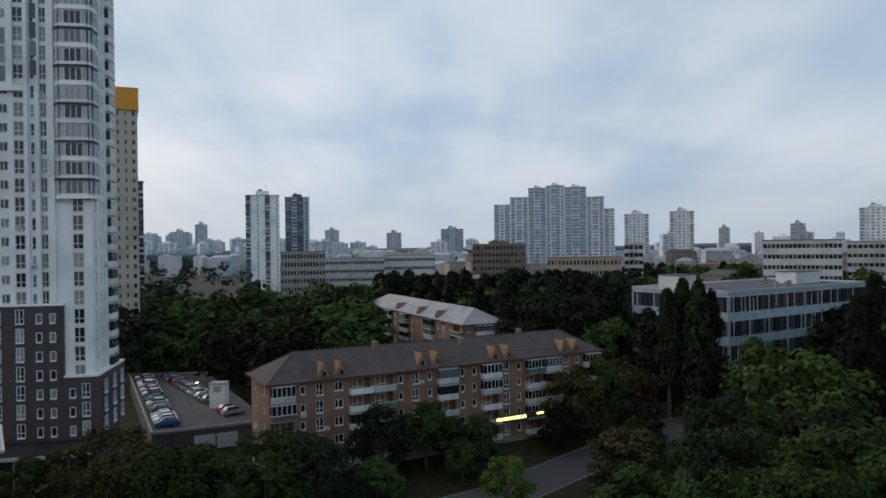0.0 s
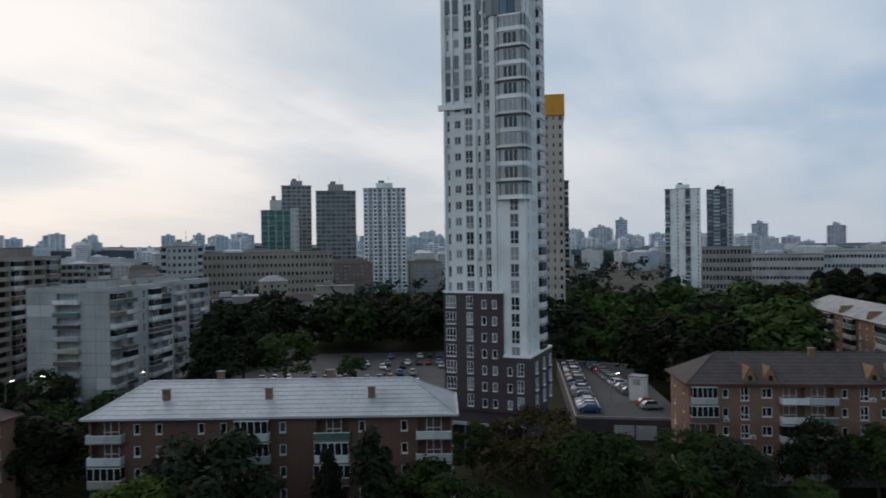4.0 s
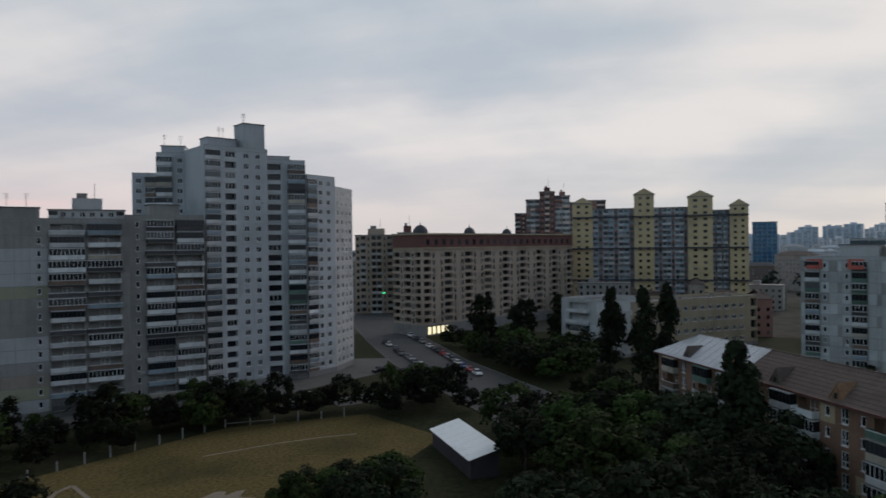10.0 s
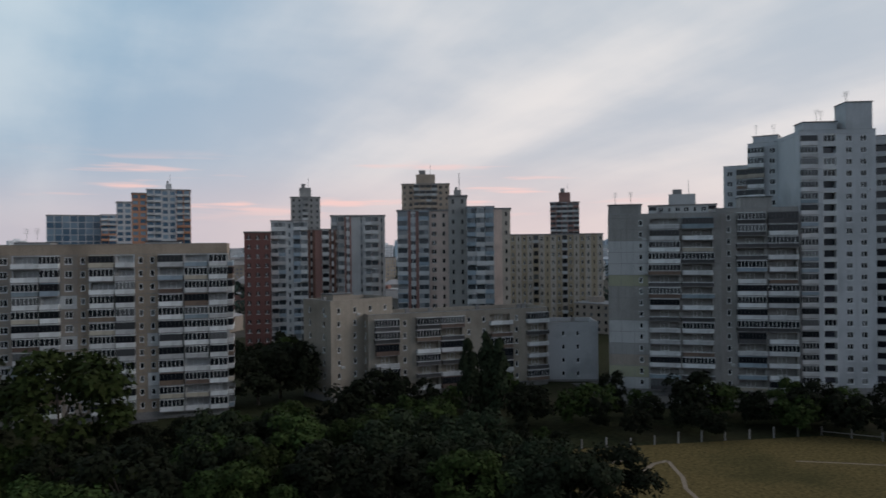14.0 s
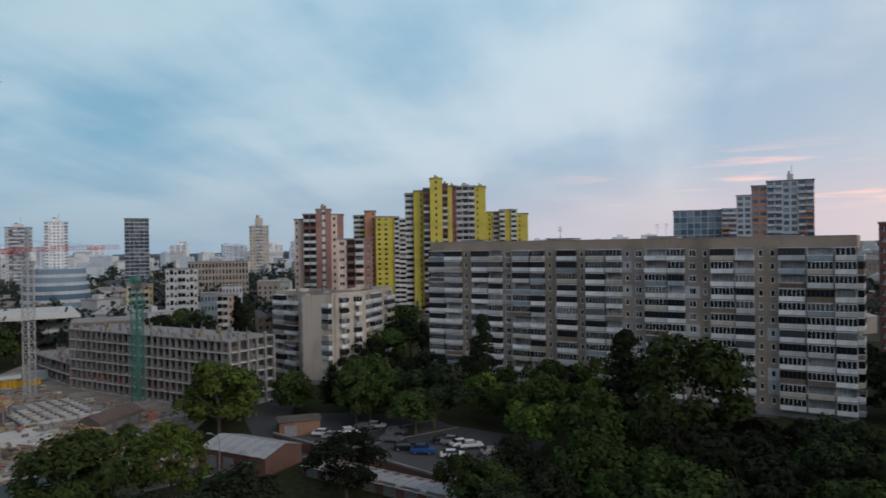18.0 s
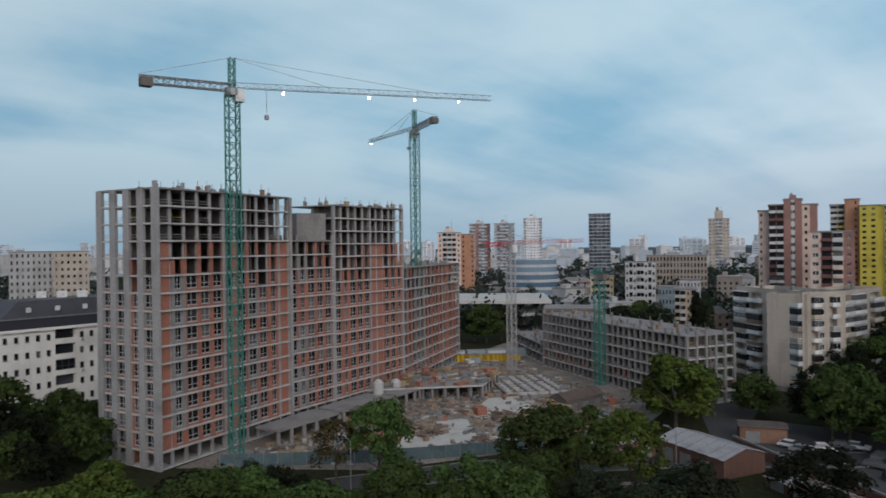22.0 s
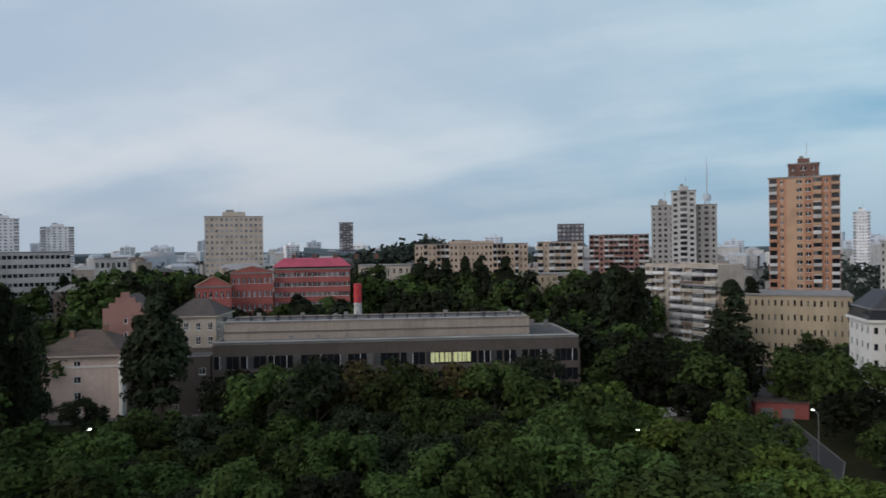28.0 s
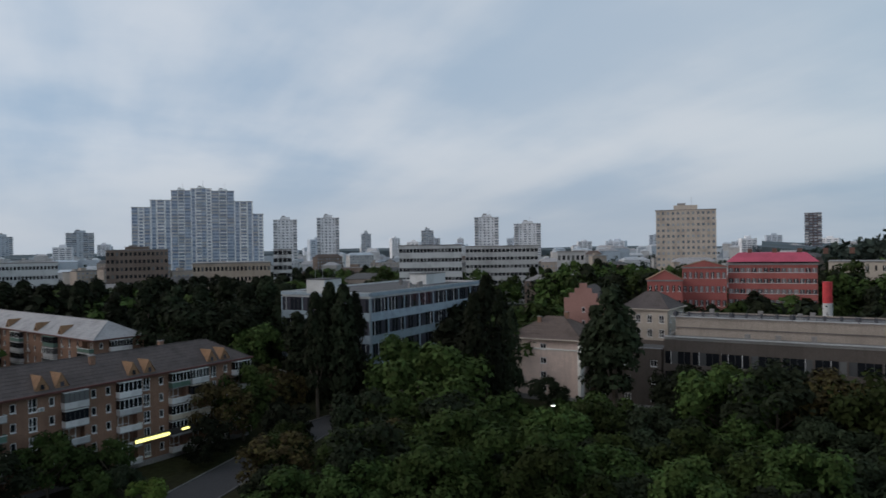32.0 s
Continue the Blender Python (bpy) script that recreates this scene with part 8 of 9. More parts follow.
# ---- tower cranes ----
def lattice(s, p, q, w, material, bays, chord=0.16, web=0.09, tri=False):
    """A lattice beam from p to q, square or three-sided."""
    p, q = Vector(p), Vector(q)
    d = (q - p).normalized()
    side = d.cross(Vector((0, 0, 1)))
    side = side.normalized() if side.length > 0.05 else Vector((1, 0, 0))
    other = side.cross(d)
    offs = [side * -w / 2 + other * -w / 2, side * w / 2 + other * -w / 2, side * w / 2 + other * w / 2, side * -w / 2 + other * w / 2]
    if tri:
        offs = [side * -w / 2, side * w / 2, other * w]
    n = len(offs)
    for o in offs:
        s.bar(p + o, q + o, chord, material)
    for i in range(bays):
        a, b = p.lerp(q, i / bays), p.lerp(q, (i + 1) / bays)
        for k in range(n):
            o0, o1 = offs[k], offs[(k + 1) % n]
            s.bar(a + o0, b + o1 if i % 2 else b + o1, web, material)
            s.bar(a + o0, a + o1, web, material)


def crane(label, base, jib_z, apex_z, tip, tail, low, high, jib_mat, lamps):
    home = thing("tower_crane", base[0], base[1], label, "tower crane")
    s = Shape()
    lattice(s, (0, 0, 0), (0, 0, jib_z * 0.62), 1.9, low, int(jib_z * 0.62 / 2.1), 0.22, 0.12)
    part("lower_mast", s, home)
    s = Shape()
    lattice(s, (0, 0, jib_z * 0.62), (0, 0, jib_z - 1), 1.9, high, int(jib_z * 0.38 / 2.1), 0.22, 0.12)
    part("upper_mast", s, home)
    s = Shape()
    s.box(-2.5, 2.5, -2.5, 2.5, -0.5, 0.6, CONCRETE)
    part("footing", s, home)
    s = Shape()
    s.prism(1.3, 1.3, jib_z - 1.4, jib_z - 0.2, 12, METAL)
    part("slewing_ring", s, home)
    t, c = Vector((tip[0] - base[0], tip[1] - base[1], jib_z + 0.3)), Vector((tail[0] - base[0], tail[1] - base[1], jib_z))
    o = Vector((0, 0, jib_z))
    s = Shape()
    lattice(s, o, t, 0.95, jib_mat, 26, 0.075, 0.04, True)
    jib = part("jib", s, home)
    s = Shape()
    lattice(s, o, c, 1.2, jib_mat, 8, 0.18, 0.09)
    part("counter_jib", s, home)
    s = Shape()
    e = o.lerp(c, 0.93)
    s.box(e.x - 0.9, e.x + 0.9, e.y - 0.9, e.y + 0.9, e.z - 1.1, e.z + 0.3, CONCRETE_DARK)
    part("counterweight", s, home)
    s = Shape()
    lattice(s, o, (0, 0, apex_z), 0.9, high, 4, 0.15, 0.09)
    part("apex", s, home)
    for p in (o.lerp(t, 0.35), o.lerp(t, 0.75), c):
        s = Shape()
        s.bar((0, 0, apex_z), p + Vector((0, 0, 0.9)), 0.07, METAL)
        part("tie", s, home)
    s = Shape()
    d = t.normalized()
    s.box(d.x * 1.8 - 0.8, d.x * 1.8 + 0.8, d.y * 1.8 - 0.8, d.y * 1.8 + 0.8, jib_z - 2.4, jib_z - 0.2, FRAME)
    part("cab", s, home)
    s = Shape()
    h = o.lerp(t, 0.12)
    s.bar(h, h - Vector((0, 0, 4.5)), 0.07, METAL)
    s.box(h.x - 0.3, h.x + 0.3, h.y - 0.3, h.y + 0.3, h.z - 5.3, h.z - 4.5, METAL)
    part("hook", s, jib)
    for f in lamps:
        s = Shape()
        p = o.lerp(t, f)
        s.prism(0.2, 0.2, p.z - 0.8, p.z - 0.4, 8, LAMP_WARM, p.x, p.y)
        part("floodlight", s, jib, label="lit floodlight under the jib")


crane("tall green tower crane with a pale jib", (117.6, -45.4), 64.6, 69.8, (101.2, -90.5), (119.9, -30.8), CRANE_GREEN, CRANE_GREEN, CRANE_GREY, (0.18, 0.5, 0.68, 0.86))
crane("second green tower crane turned away", (159.5, -113.8), 69.6, 75.1, (190.0, -117.8), (142.9, -108.6), CRANE_GREEN, CRANE_GREEN, CRANE_GREY, (0.95,))
crane("low white mast crane with a red jib", (150.2, -141.3), 37.2, 40.0, (128.0, -148.0), (158.0, -137.0), CRANE_WHITE, CRANE_WHITE, CRANE_RED, ())
crane("green crane mast inside the frame building", (118.0, -142.0), 29.0, 31.0, (121.0, -143.0), (116.0, -141.0), CRANE_GREEN, CRANE_GREEN, CRANE_GREEN, ())


# ---- cars ----
PAINTS = [mat("car_white", (0.68, 0.69, 0.70), 0.3, 3, 1, 0.04, 0), mat("car_silver", (0.38, 0.39, 0.41), 0.3, 3, 1, 0.04, 0, metal=0.5), mat("car_black", (0.02, 0.02, 0.022), 0.25, 3, 1, 0.04, 0),
          mat("car_red", (0.32, 0.03, 0.03), 0.3, 3, 1, 0.04, 0), mat("car_blue", (0.03, 0.10, 0.28), 0.3, 3, 1, 0.04, 0), mat("car_grey", (0.13, 0.135, 0.14), 0.3, 3, 1, 0.04, 0)]
PAINT_NAMES = ["white", "silver", "black", "red", "blue", "dark grey"]
CAR_SETS = {}


def car_meshes(paint, tall):
    key = (paint.name, tall)
    if key in CAR_SETS:
        return CAR_SETS[key]
    k = 1.18 if tall else 1.0
    body, cab = Shape(), Shape()
    prof = [(-2.15, 0.45), (-2.12, 0.85), (-1.2, 0.98 * k), (1.55, 1.0 * k), (2.12, 0.88 * k), (2.18, 0.45)]
    for (x0, z0), (x1, z1) in zip(prof, prof[1:]):
        body.quad([(x0, -0.86, z0), (x1, -0.86, z1), (x1, 0.86, z1), (x0, 0.86, z0)], paint)
    for sgn in (-1, 1):
        pts = [(x, sgn * 0.88, z) for x, z in prof]
        body.quad(pts[::sgn], paint)
    body.box(-2.1, 2.1, -0.85, 0.85, 0.25, 0.45, TYRE)
    top = [(-1.15, 0.98 * k), (-0.5, 1.45 * k), (1.15, 1.45 * k), (1.75, 1.0 * k)]
    for (x0, z0), (x1, z1), m in zip(top, top[1:], (GLASS_DARK, paint, GLASS_DARK)):
        y0, y1 = (0.8 if z0 < 1.2 * k else 0.64), (0.8 if z1 < 1.2 * k else 0.64)
        cab.quad([(x0, -y0, z0), (x1, -y1, z1), (x1, y1, z1), (x0, y0, z0)], m)
    for sgn in (-1, 1):
        cab.quad([(x, sgn * (0.8 if z < 1.2 * k else 0.64), z) for x, z in top][::sgn], GLASS_DARK)
    wheel = Shape()
    n = 12
    for y in (-0.1, 0.1):
        wheel.quad([(0.31 * math.cos(6.283 * i / n), y, 0.31 * math.sin(6.283 * i / n)) for i in range(n)], TYRE)
        wheel.quad([(0.18 * math.cos(6.283 * i / n), y * 1.03, 0.18 * math.sin(6.283 * i / n)) for i in range(n)], METAL)
    for i in range(n):
        a0, a1 = 6.283 * i / n, 6.283 * (i + 1) / n
        wheel.quad([(0.31 * math.cos(a0), -0.1, 0.31 * math.sin(a0)), (0.31 * math.cos(a1), -0.1, 0.31 * math.sin(a1)), (0.31 * math.cos(a1), 0.1, 0.31 * math.sin(a1)), (0.31 * math.cos(a0), 0.1, 0.31 * math.sin(a0))], TYRE)
    CAR_SETS[key] = (weld(body, "body"), weld(cab, "cabin"), weld(wheel, "wheel"))
    return CAR_SETS[key]


def car(x, y, z, turn, rng, paint=None):
    i = paint if paint is not None else rng.choice((0, 0, 0, 1, 1, 2, 2, 3, 5, 5, 4))
    tall = rng.random() < 0.4
    body, cab, wheel = car_meshes(PAINTS[i], tall)
    home = thing("parked_car", x, y, f"{PAINT_NAMES[i]} parked {'tall hatchback' if tall else 'saloon'} car", "car", "parked cars", z=z, turn=turn)
    part("body", body, home)
    part("cabin", cab, home)
    for wx in (-1.35, 1.35):
        for wy in (-0.78, 0.78):
            part("wheel", wheel, home, (wx, wy, 0.31))


rng = random.Random(31)
# on the deck: three rows running back from the front wall
for e0, e1, side, n in (((-52.0, 123.9), (-82.0, 182.0), 1, 21), ((-38.2, 138.0), (-68.8, 182.0), -1, 19)):
    e0, e1 = Vector(e0), Vector(e1)
    along = (e1 - e0).normalized()
    inward = Vector((along.y, -along.x)) * side
    for k in range(n):
        if rng.random() < 0.06:
            continue
        p = e0 + along * (2.4 + k * 2.75) + inward * 3.0
        if side < 0 and (p - Vector((-46.8, 145.0))).length < 4:
            continue
        if inside(p.x, p.y, deck):
            car(p.x, p.y, 4.0, math.atan2(inward.y, inward.x) + rng.uniform(-0.06, 0.06), rng)
# car park by the brick wall
for i, (x, y) in enumerate(((61.0, -125.3), (58.3, -123.9), (56.2, -126.9), (52.4, -122.2), (55.0, -131.8), (53.2, -133.1), (47.6, -130.2), (46.5, -124.6), (42.2, -120.2), (38.4, -118.7), (36.5, -126.1), (34.7, -125.2), (32.8, -124.7), (30.9, -124.1), (32.6, -117.6), (26.1, -120.9))):
    car(x, y, 0.04, radians(20 + rng.uniform(-25, 25)), rng, (0, 1, 0, 2, 5, 0, 5, 5, 2, 4, 2, 1, 0, 0, 0, 1)[i])
# junction, side street and yards
for k in range(16):
    if rng.random() < 0.25:
        continue
    car(-176 - k * 5.2, -36 - k * 2.9 + rng.uniform(-0.4, 0.4), 0.04, radians(209), rng)
for k in range(15):
    if rng.random() < 0.3:
        continue
    car(-196 - k * 5.6, -34 - k * 2.9 + rng.uniform(-0.4, 0.4), 0.04, radians(209), rng)
for x, y in ((-156.4, -73.4), (-160.0, -70.0), (-148.0, -69.0), (-196.3, -63.2), (-195.6, -56.6), (-191.8, -53.1), (-183.7, -47.8), (-167.5, -33.0)):
    car(x, y, 0.045, radians(140 + rng.uniform(-12, 12)), rng)
for az, d in [(35.4 + k * 0.9, 171 + (k % 2) * 0.6) for k in range(8)] + [(35.6 + k * 0.85, 186) for k in range(5)] + [(41.6 + k * 0.9, 190) for k in range(4)] + [(36.0 + k * 1.0, 201) for k in range(13)] + [(47.6 + k * 0.95, 184) for k in range(3)]:
    if rng.random() < 0.8:
        x, y = spot(az + rng.uniform(-0.08, 0.08), d + rng.uniform(-0.5, 0.5))
        car(x, y, 0.045, radians(130 + rng.uniform(-9, 9) + 180 * rng.randint(0, 1)), rng)
for row, (a0, a1, d) in enumerate(((34.0, 41.5, 163), (33.6, 42.0, 195), (33.2, 42.0, 212), (33.4, 41.0, 218), (33.4, 40.5, 231))):
    n = int((a1 - a0) / (2.9 / d * 57.3))
    for k in range(n):
        if rng.random() < 0.62:
            x, y = spot(a0 + (a1 - a0) * (k + 0.5) / n, d + rng.uniform(-0.4, 0.4))
            car(x, y, 0.045, radians(128 + rng.uniform(-6, 6) + 180 * rng.randint(0, 1)), rng)
car(-88, 4, 0.02, radians(20), rng, 0)
car(-52, 142, 0.02, 0.4, rng, 3)


# ---- street lamps ----
def street_lamp(x, y, turn, h=9.5, lit=True):
    home = thing("street_lamp", x, y, "grey street lamp with a lit head" if lit else "unlit grey steel street lamp", "street lamp", "street lamps", turn=turn)
    s = Shape()
    s.prism(0.11, 0.06, 0, h, 8, METAL)
    part("pole", s, home)
    s = Shape()
    s.bar((0, 0, h - 0.1), (1.6, 0, h + 0.35), 0.07, METAL)
    part("arm", s, home)
    s = Shape()
    s.box(1.3, 2.1, -0.16, 0.16, h + 0.26, h + 0.42, METAL)
    head = part("head", s, home)
    if lit:
        s = Shape()
        s.box(1.38, 2.05, -0.14, 0.14, h + 0.14, h + 0.255, LAMP_WARM)
        part("lamp", s, head, label="lit white lamp")


for az, d, turn, lit in ((-26.5, 150, 1.0, True), (-15.4, 160, 2.5, False), (-20.6, 168, 2.0, False), (-62, 120, 0.5, True), (-80, 105, 1.0, True), (-92, 126, 0.4, True), (20, 150, 1.0, True), (65.5, 172, 2.0, True), (63.8, 176, 1.0, True), (57, 168, 2.0, True), (-120, 100, 0, False), (-146, 108, 0, False), (-139, 112, 0, False), (-36.5, 118, 0.4, True), (72, 150, 0.8, True), (75, 170, 0.8, True)):
    street_lamp(*spot(az, d), turn, 9.5, lit)

# ---- lit signs ----
s = Shape()
sign = thing("shop_sign", 9.2, 127.7, "lit yellow shop sign on the brick house", "sign", z=4.6, turn=math.atan2(31.6, 58.5))
s.box(0, 6.4, -0.6, -0.35, 0.1, 0.6, SIGN_YELLOW)
s.box(9, 10.4, -0.6, -0.35, 0.35, 0.7, SIGN_YELLOW)
part("sign_board", s, sign)
s = Shape()
s.box(-0.2, 12.2, -0.35, -0.2, -0.1, 1.0, FRAME_DARK)
part("backing", s, sign)
s = Shape()
sg = thing("shop_sign", *spot(107.4, 368), "lit green sign on a beige facade", "sign", z=12)
s.box(-0.9, 0.9, -0.5, 0.5, 0.3, 0.9, SIGN_GREEN)
part("sign_board", s, sg)

# ---- white shed on the field's edge ----
shed = thing("shed", -118.4, -23.1, "small shed with a white sheet-metal lean-to roof", "shed", turn=math.atan2(10.5, 17.5))
s = Shape()
s.box(-10, 10, -2.4, 2.4, 0, 3.0, CLAD_DARK)
s.quad([(-10, -2.4, 3.0), (10, -2.4, 3.0), (10, 2.4, 4.3), (-10, 2.4, 4.3)], CLAD_DARK)
for x in (-10, 10):
    s.quad([(x, -2.4, 3.0), (x, 2.4, 3.0), (x, 2.4, 4.3)], CLAD_DARK)
s.quad([(-10, 2.4, 3.0), (10, 2.4, 3.0), (10, 2.4, 4.3), (-10, 2.4, 4.3)], CLAD_DARK)
part("wall", s, shed)
for k in range(8):
    s = Shape()
    x0, x1 = -10.4 + k * 2.6, -10.4 + (k + 1) * 2.6 - 0.03
    s.quad([(x0, -2.9, 3.05), (x1, -2.9, 3.05), (x1, 2.9, 4.55), (x0, 2.9, 4.55)], CLAD_WHITE)
    s.box(x0, x0 + 0.1, -2.9, 2.9, 2.95, 3.05, METAL)
    part("roof_sheet", s, shed)


# ---- the building site's floor ----
rng = random.Random(64)
SITE = [(100, -64), (119, -44), (146, -102), (172, -142), (176, -165), (150, -148), (98, -132), (88, -108)]

POURED = ([(102.5, -72.5), (101.5, -86.6), (115.5, -95.2), (119.0, -82.0), (112.0, -68.0)], [(112.8, -97.2), (111.5, -110.5), (123.0, -120.5), (127.0, -111.5), (117.5, -97.5)])


def site_spot():
    while True:
        x, y = rng.uniform(86, 178), rng.uniform(-168, -42)
        if inside(x, y, POURED[0]) and rng.random() < 0.85 or inside(x, y, POURED[1]) and rng.random() < 0.7:
            continue
        if inside(x, y, SITE) and not any(inside(x, y, f, 0.5) for f in FOOT):
            return x, y


bits = Shape()
for k in range(2100):
    x, y = site_spot()
    a, w, l, h = rng.uniform(0, 3.14), rng.uniform(0.08, 0.5), rng.uniform(0.15, 1.3), rng.uniform(0.08, 0.7)
    cs, sn = math.cos(a), math.sin(a)
    bits.box(-w, w, -l, l, -0.1, h, rng.choice((RUBBLE_BITS, RUBBLE_BITS, RUBBLE_BITS, CONCRETE, CONCRETE, TIMBER, PANEL_PALE, METAL, CONCRETE_DARK, BLOCK_ORANGE if k % 4 == 0 else RUBBLE_BITS)), lambda u, v, z: (x + cs * u - sn * v, y + sn * u + cs * v, z))
tagged(new("rubble", bits.mesh("rubble")), "scattered rubble, blocks and boards on the site floor", "rubble", kind="stuff")


def pile(x, y, r, h, material, label, category, n=90):
    s = Shape()
    for k in range(n):
        a, d = rng.uniform(0, 6.28), r * math.sqrt(rng.random())
        z = h * (1 - d / r) * rng.uniform(0.6, 1.0)
        b = rng.uniform(0, 3.14)
        l = rng.uniform(0.6, 2.4)
        s.bar((d * math.cos(a) - l * math.cos(b), d * math.sin(a) - l * math.sin(b), z * 0.8), (d * math.cos(a) + l * math.cos(b), d * math.sin(a) + l * math.sin(b), z + 0.2), rng.uniform(0.15, 0.45), material)
    home = thing(f"{category.replace(' ', '_')}", x, y, label, category)
    part("heap", s, home, kind="stuff")


pile(103.5, -109.5, 6.5, 4.6, TIMBER, "heap of broken timber and boards", "timber heap")
pile(*spot(-133.0, 148), 5, 2.2, RUBBLE_BITS, "heap of broken concrete and brick", "rubble heap")
pile(*spot(-126.0, 140), 5, 1.8, RUBBLE_BITS, "heap of rubble by the basement wall", "rubble heap")
pile(94.0, -118.5, 4.5, 1.8, METAL, "stack of grey steel sections", "steel stack")
pile(*spot(-122.0, 134), 4, 1.6, BLOCK_ORANGE, "pallets of orange hollow blocks", "block stack")
for k in range(26):
    x, y = site_spot()
    s = Shape()
    w, l, h = rng.uniform(0.6, 1.2), rng.uniform(0.8, 2.4), rng.uniform(0.8, 1.8)
    home = thing("pallet_stack", x, y, "stacked building material on timber pallets", "building material", "site stacks", turn=rng.uniform(0, 3.1))
    s.box(-l, l, -w, w, 0, 0.15, TIMBER)
    part("pallet", s, home)
    m = rng.choice((BLOCK_ORANGE, PANEL_WHITE, METAL, CONCRETE, BALC[5], TIMBER, CONCRETE))
    for q in range(3):
        s = Shape()
        s.box(-l + q * l * 0.68, -l + q * l * 0.68 + l * 0.6, -w, w, 0.15, h - 0.2 * (q == 1), m)
        part("crate", s, home)
for k in range(14):
    p = Vector((174, -140)).lerp(Vector((162, -155)), k / 13)
    s = Shape()
    s.box(-1.1, 1.1, -0.5, 0.5, 0, 2.2, YELLOW_STEEL)
    s.box(-1.2, 1.2, -0.6, 0.6, 2.2, 2.35, METAL)
    home = thing("formwork_panel", p.x, p.y + rng.uniform(-1, 1), "yellow formwork panel standing in a row", "formwork", "formwork row")
    part("panel", s, home)
# basement podium with columns before the high-rise
pod = thing("basement_frame", 128.0, -80.0, "low concrete basement frame with stubby columns", "construction")
pd = Vector((X2[0] - XC[0], X2[1] - XC[1])).normalized()
pn = Vector((pd.y, -pd.x))
for seg in range(3):
    s = Shape()
    o = Vector((XC[0], XC[1])) + pd * (20 + seg * 18) + pn * 1.5 - Vector((128, -80))
    q = [o, o + pd * 16.5, o + pd * 16.5 + pn * (7 + seg), o + pn * (6 + seg)]
    s.quad([(v.x, v.y, 3.0) for v in q], CONCRETE)
    for i in range(4):
        a, b = q[i], q[(i + 1) % 4]
        s.quad([(a.x, a.y, 2.6), (b.x, b.y, 2.6), (b.x, b.y, 3.0), (a.x, a.y, 3.0)], CONCRETE)
    part("podium_slab", s, pod)
    for k in range(6):
        s = Shape()
        v = q[3].lerp(q[2], k / 5.0)
        s.box(v.x - 0.3, v.x + 0.3, v.y - 0.3, v.y + 0.3, 0, 2.6, CONCRETE)
        part("column", s, pod)
for k in range(2):
    home = thing("concrete_silo", *(Vector((XC[0], XC[1])) + pd * (55 + k * 7) + pn * 5), "pale cylindrical mixer silo on the podium", "silo", "silos", z=3.0)
    s = Shape()
    s.prism(1.2, 1.2, 0.0, 2.6 - k, 12, PANEL_PALE)
    s.prism(1.2, 0.5, 2.6 - k, 3.3 - k, 12, PANEL_PALE)
    part("drum", s, home)
# open basement: slab on columns with a dark room under it, covered in building material
DECK = [(141.0, -86.0), (127.5, -110.5), (139.0, -127.0), (150.5, -112.0)]
bas = thing("basement_frame", 139.0, -108.0, "open concrete basement storey with columns and cluttered deck", "construction")
s = Shape()
lo = [(x - 139.0, y + 108.0) for x, y in DECK]
s.quad([(x, y, 3.4) for x, y in lo], CONCRETE)
for (x0, y0), (x1, y1) in zip(lo, lo[1:] + lo[:1]):
    s.quad([(x0, y0, 2.95), (x1, y1, 2.95), (x1, y1, 3.4), (x0, y0, 3.4)], SLAB_EDGE)
s.quad([(x, y, 2.95) for x, y in reversed(lo)], CONCRETE)
part("deck_slab", s, bas)
for i, n in ((0, 9), (1, 6)):
    (x0, y0), (x1, y1) = lo[i], lo[i + 1]
    for k in range(n):
        s = Shape()
        x, y = x0 + (x1 - x0) * (k + 0.1) / n + 0.7, y0 + (y1 - y0) * (k + 0.1) / n
        s.box(x - 0.3, x + 0.3, y - 0.3, y + 0.3, -0.2, 2.95, CONCRETE)
        part("column", s, bas)
s = Shape()
for k in range(130):
    u, v = rng.random(), rng.random()
    x = (1 - v) * (lo[0][0] + (lo[1][0] - lo[0][0]) * u) + v * (lo[3][0] + (lo[2][0] - lo[3][0]) * u)
    y = (1 - v) * (lo[0][1] + (lo[1][1] - lo[0][1]) * u) + v * (lo[3][1] + (lo[2][1] - lo[3][1]) * u)
    w, l, h = rng.uniform(0.15, 1.0), rng.uniform(0.3, 2.2), rng.uniform(0.2, 1.5)
    s.box(x - w, x + w, y - l, y + l, 3.4, 3.4 + h, rng.choice((TIMBER, TIMBER, RUBBLE_BITS, METAL, CONCRETE, BLOCK_ORANGE, PANEL_PALE)))
    if k % 3 == 0:
        s.bar((x, y, 3.4), (x, y, 5.2 + h), 0.09, METAL)
part("deck_clutter", s, bas, kind="stuff")
# strip foundations with starter bars beyond it
grill = thing("foundation_grid", 130.0, -128.0, "grid of grey strip foundations with starter bars", "foundation")
for k in range(7):
    s = Shape()
    s.box(-9, 13, -8.4 + k * 2.7, -7.8 + k * 2.7, 0, 0.9, CONCRETE)
    part("ground_beam", s, grill, turn=radians(-28))
for k in range(8):
    s = Shape()
    s.box(-9 + k * 3.0, -8.3 + k * 3.0, -8.0, 8.4, 0, 0.75, SLAB_EDGE)
    for q in range(4):
        s.bar((-8.6 + k * 3.0, -6.0 + q * 4.2, 0.7), (-8.6 + k * 3.0, -6.0 + q * 4.2, 2.3), 0.12, METAL)
    part("ground_beam", s, grill, turn=radians(-28))
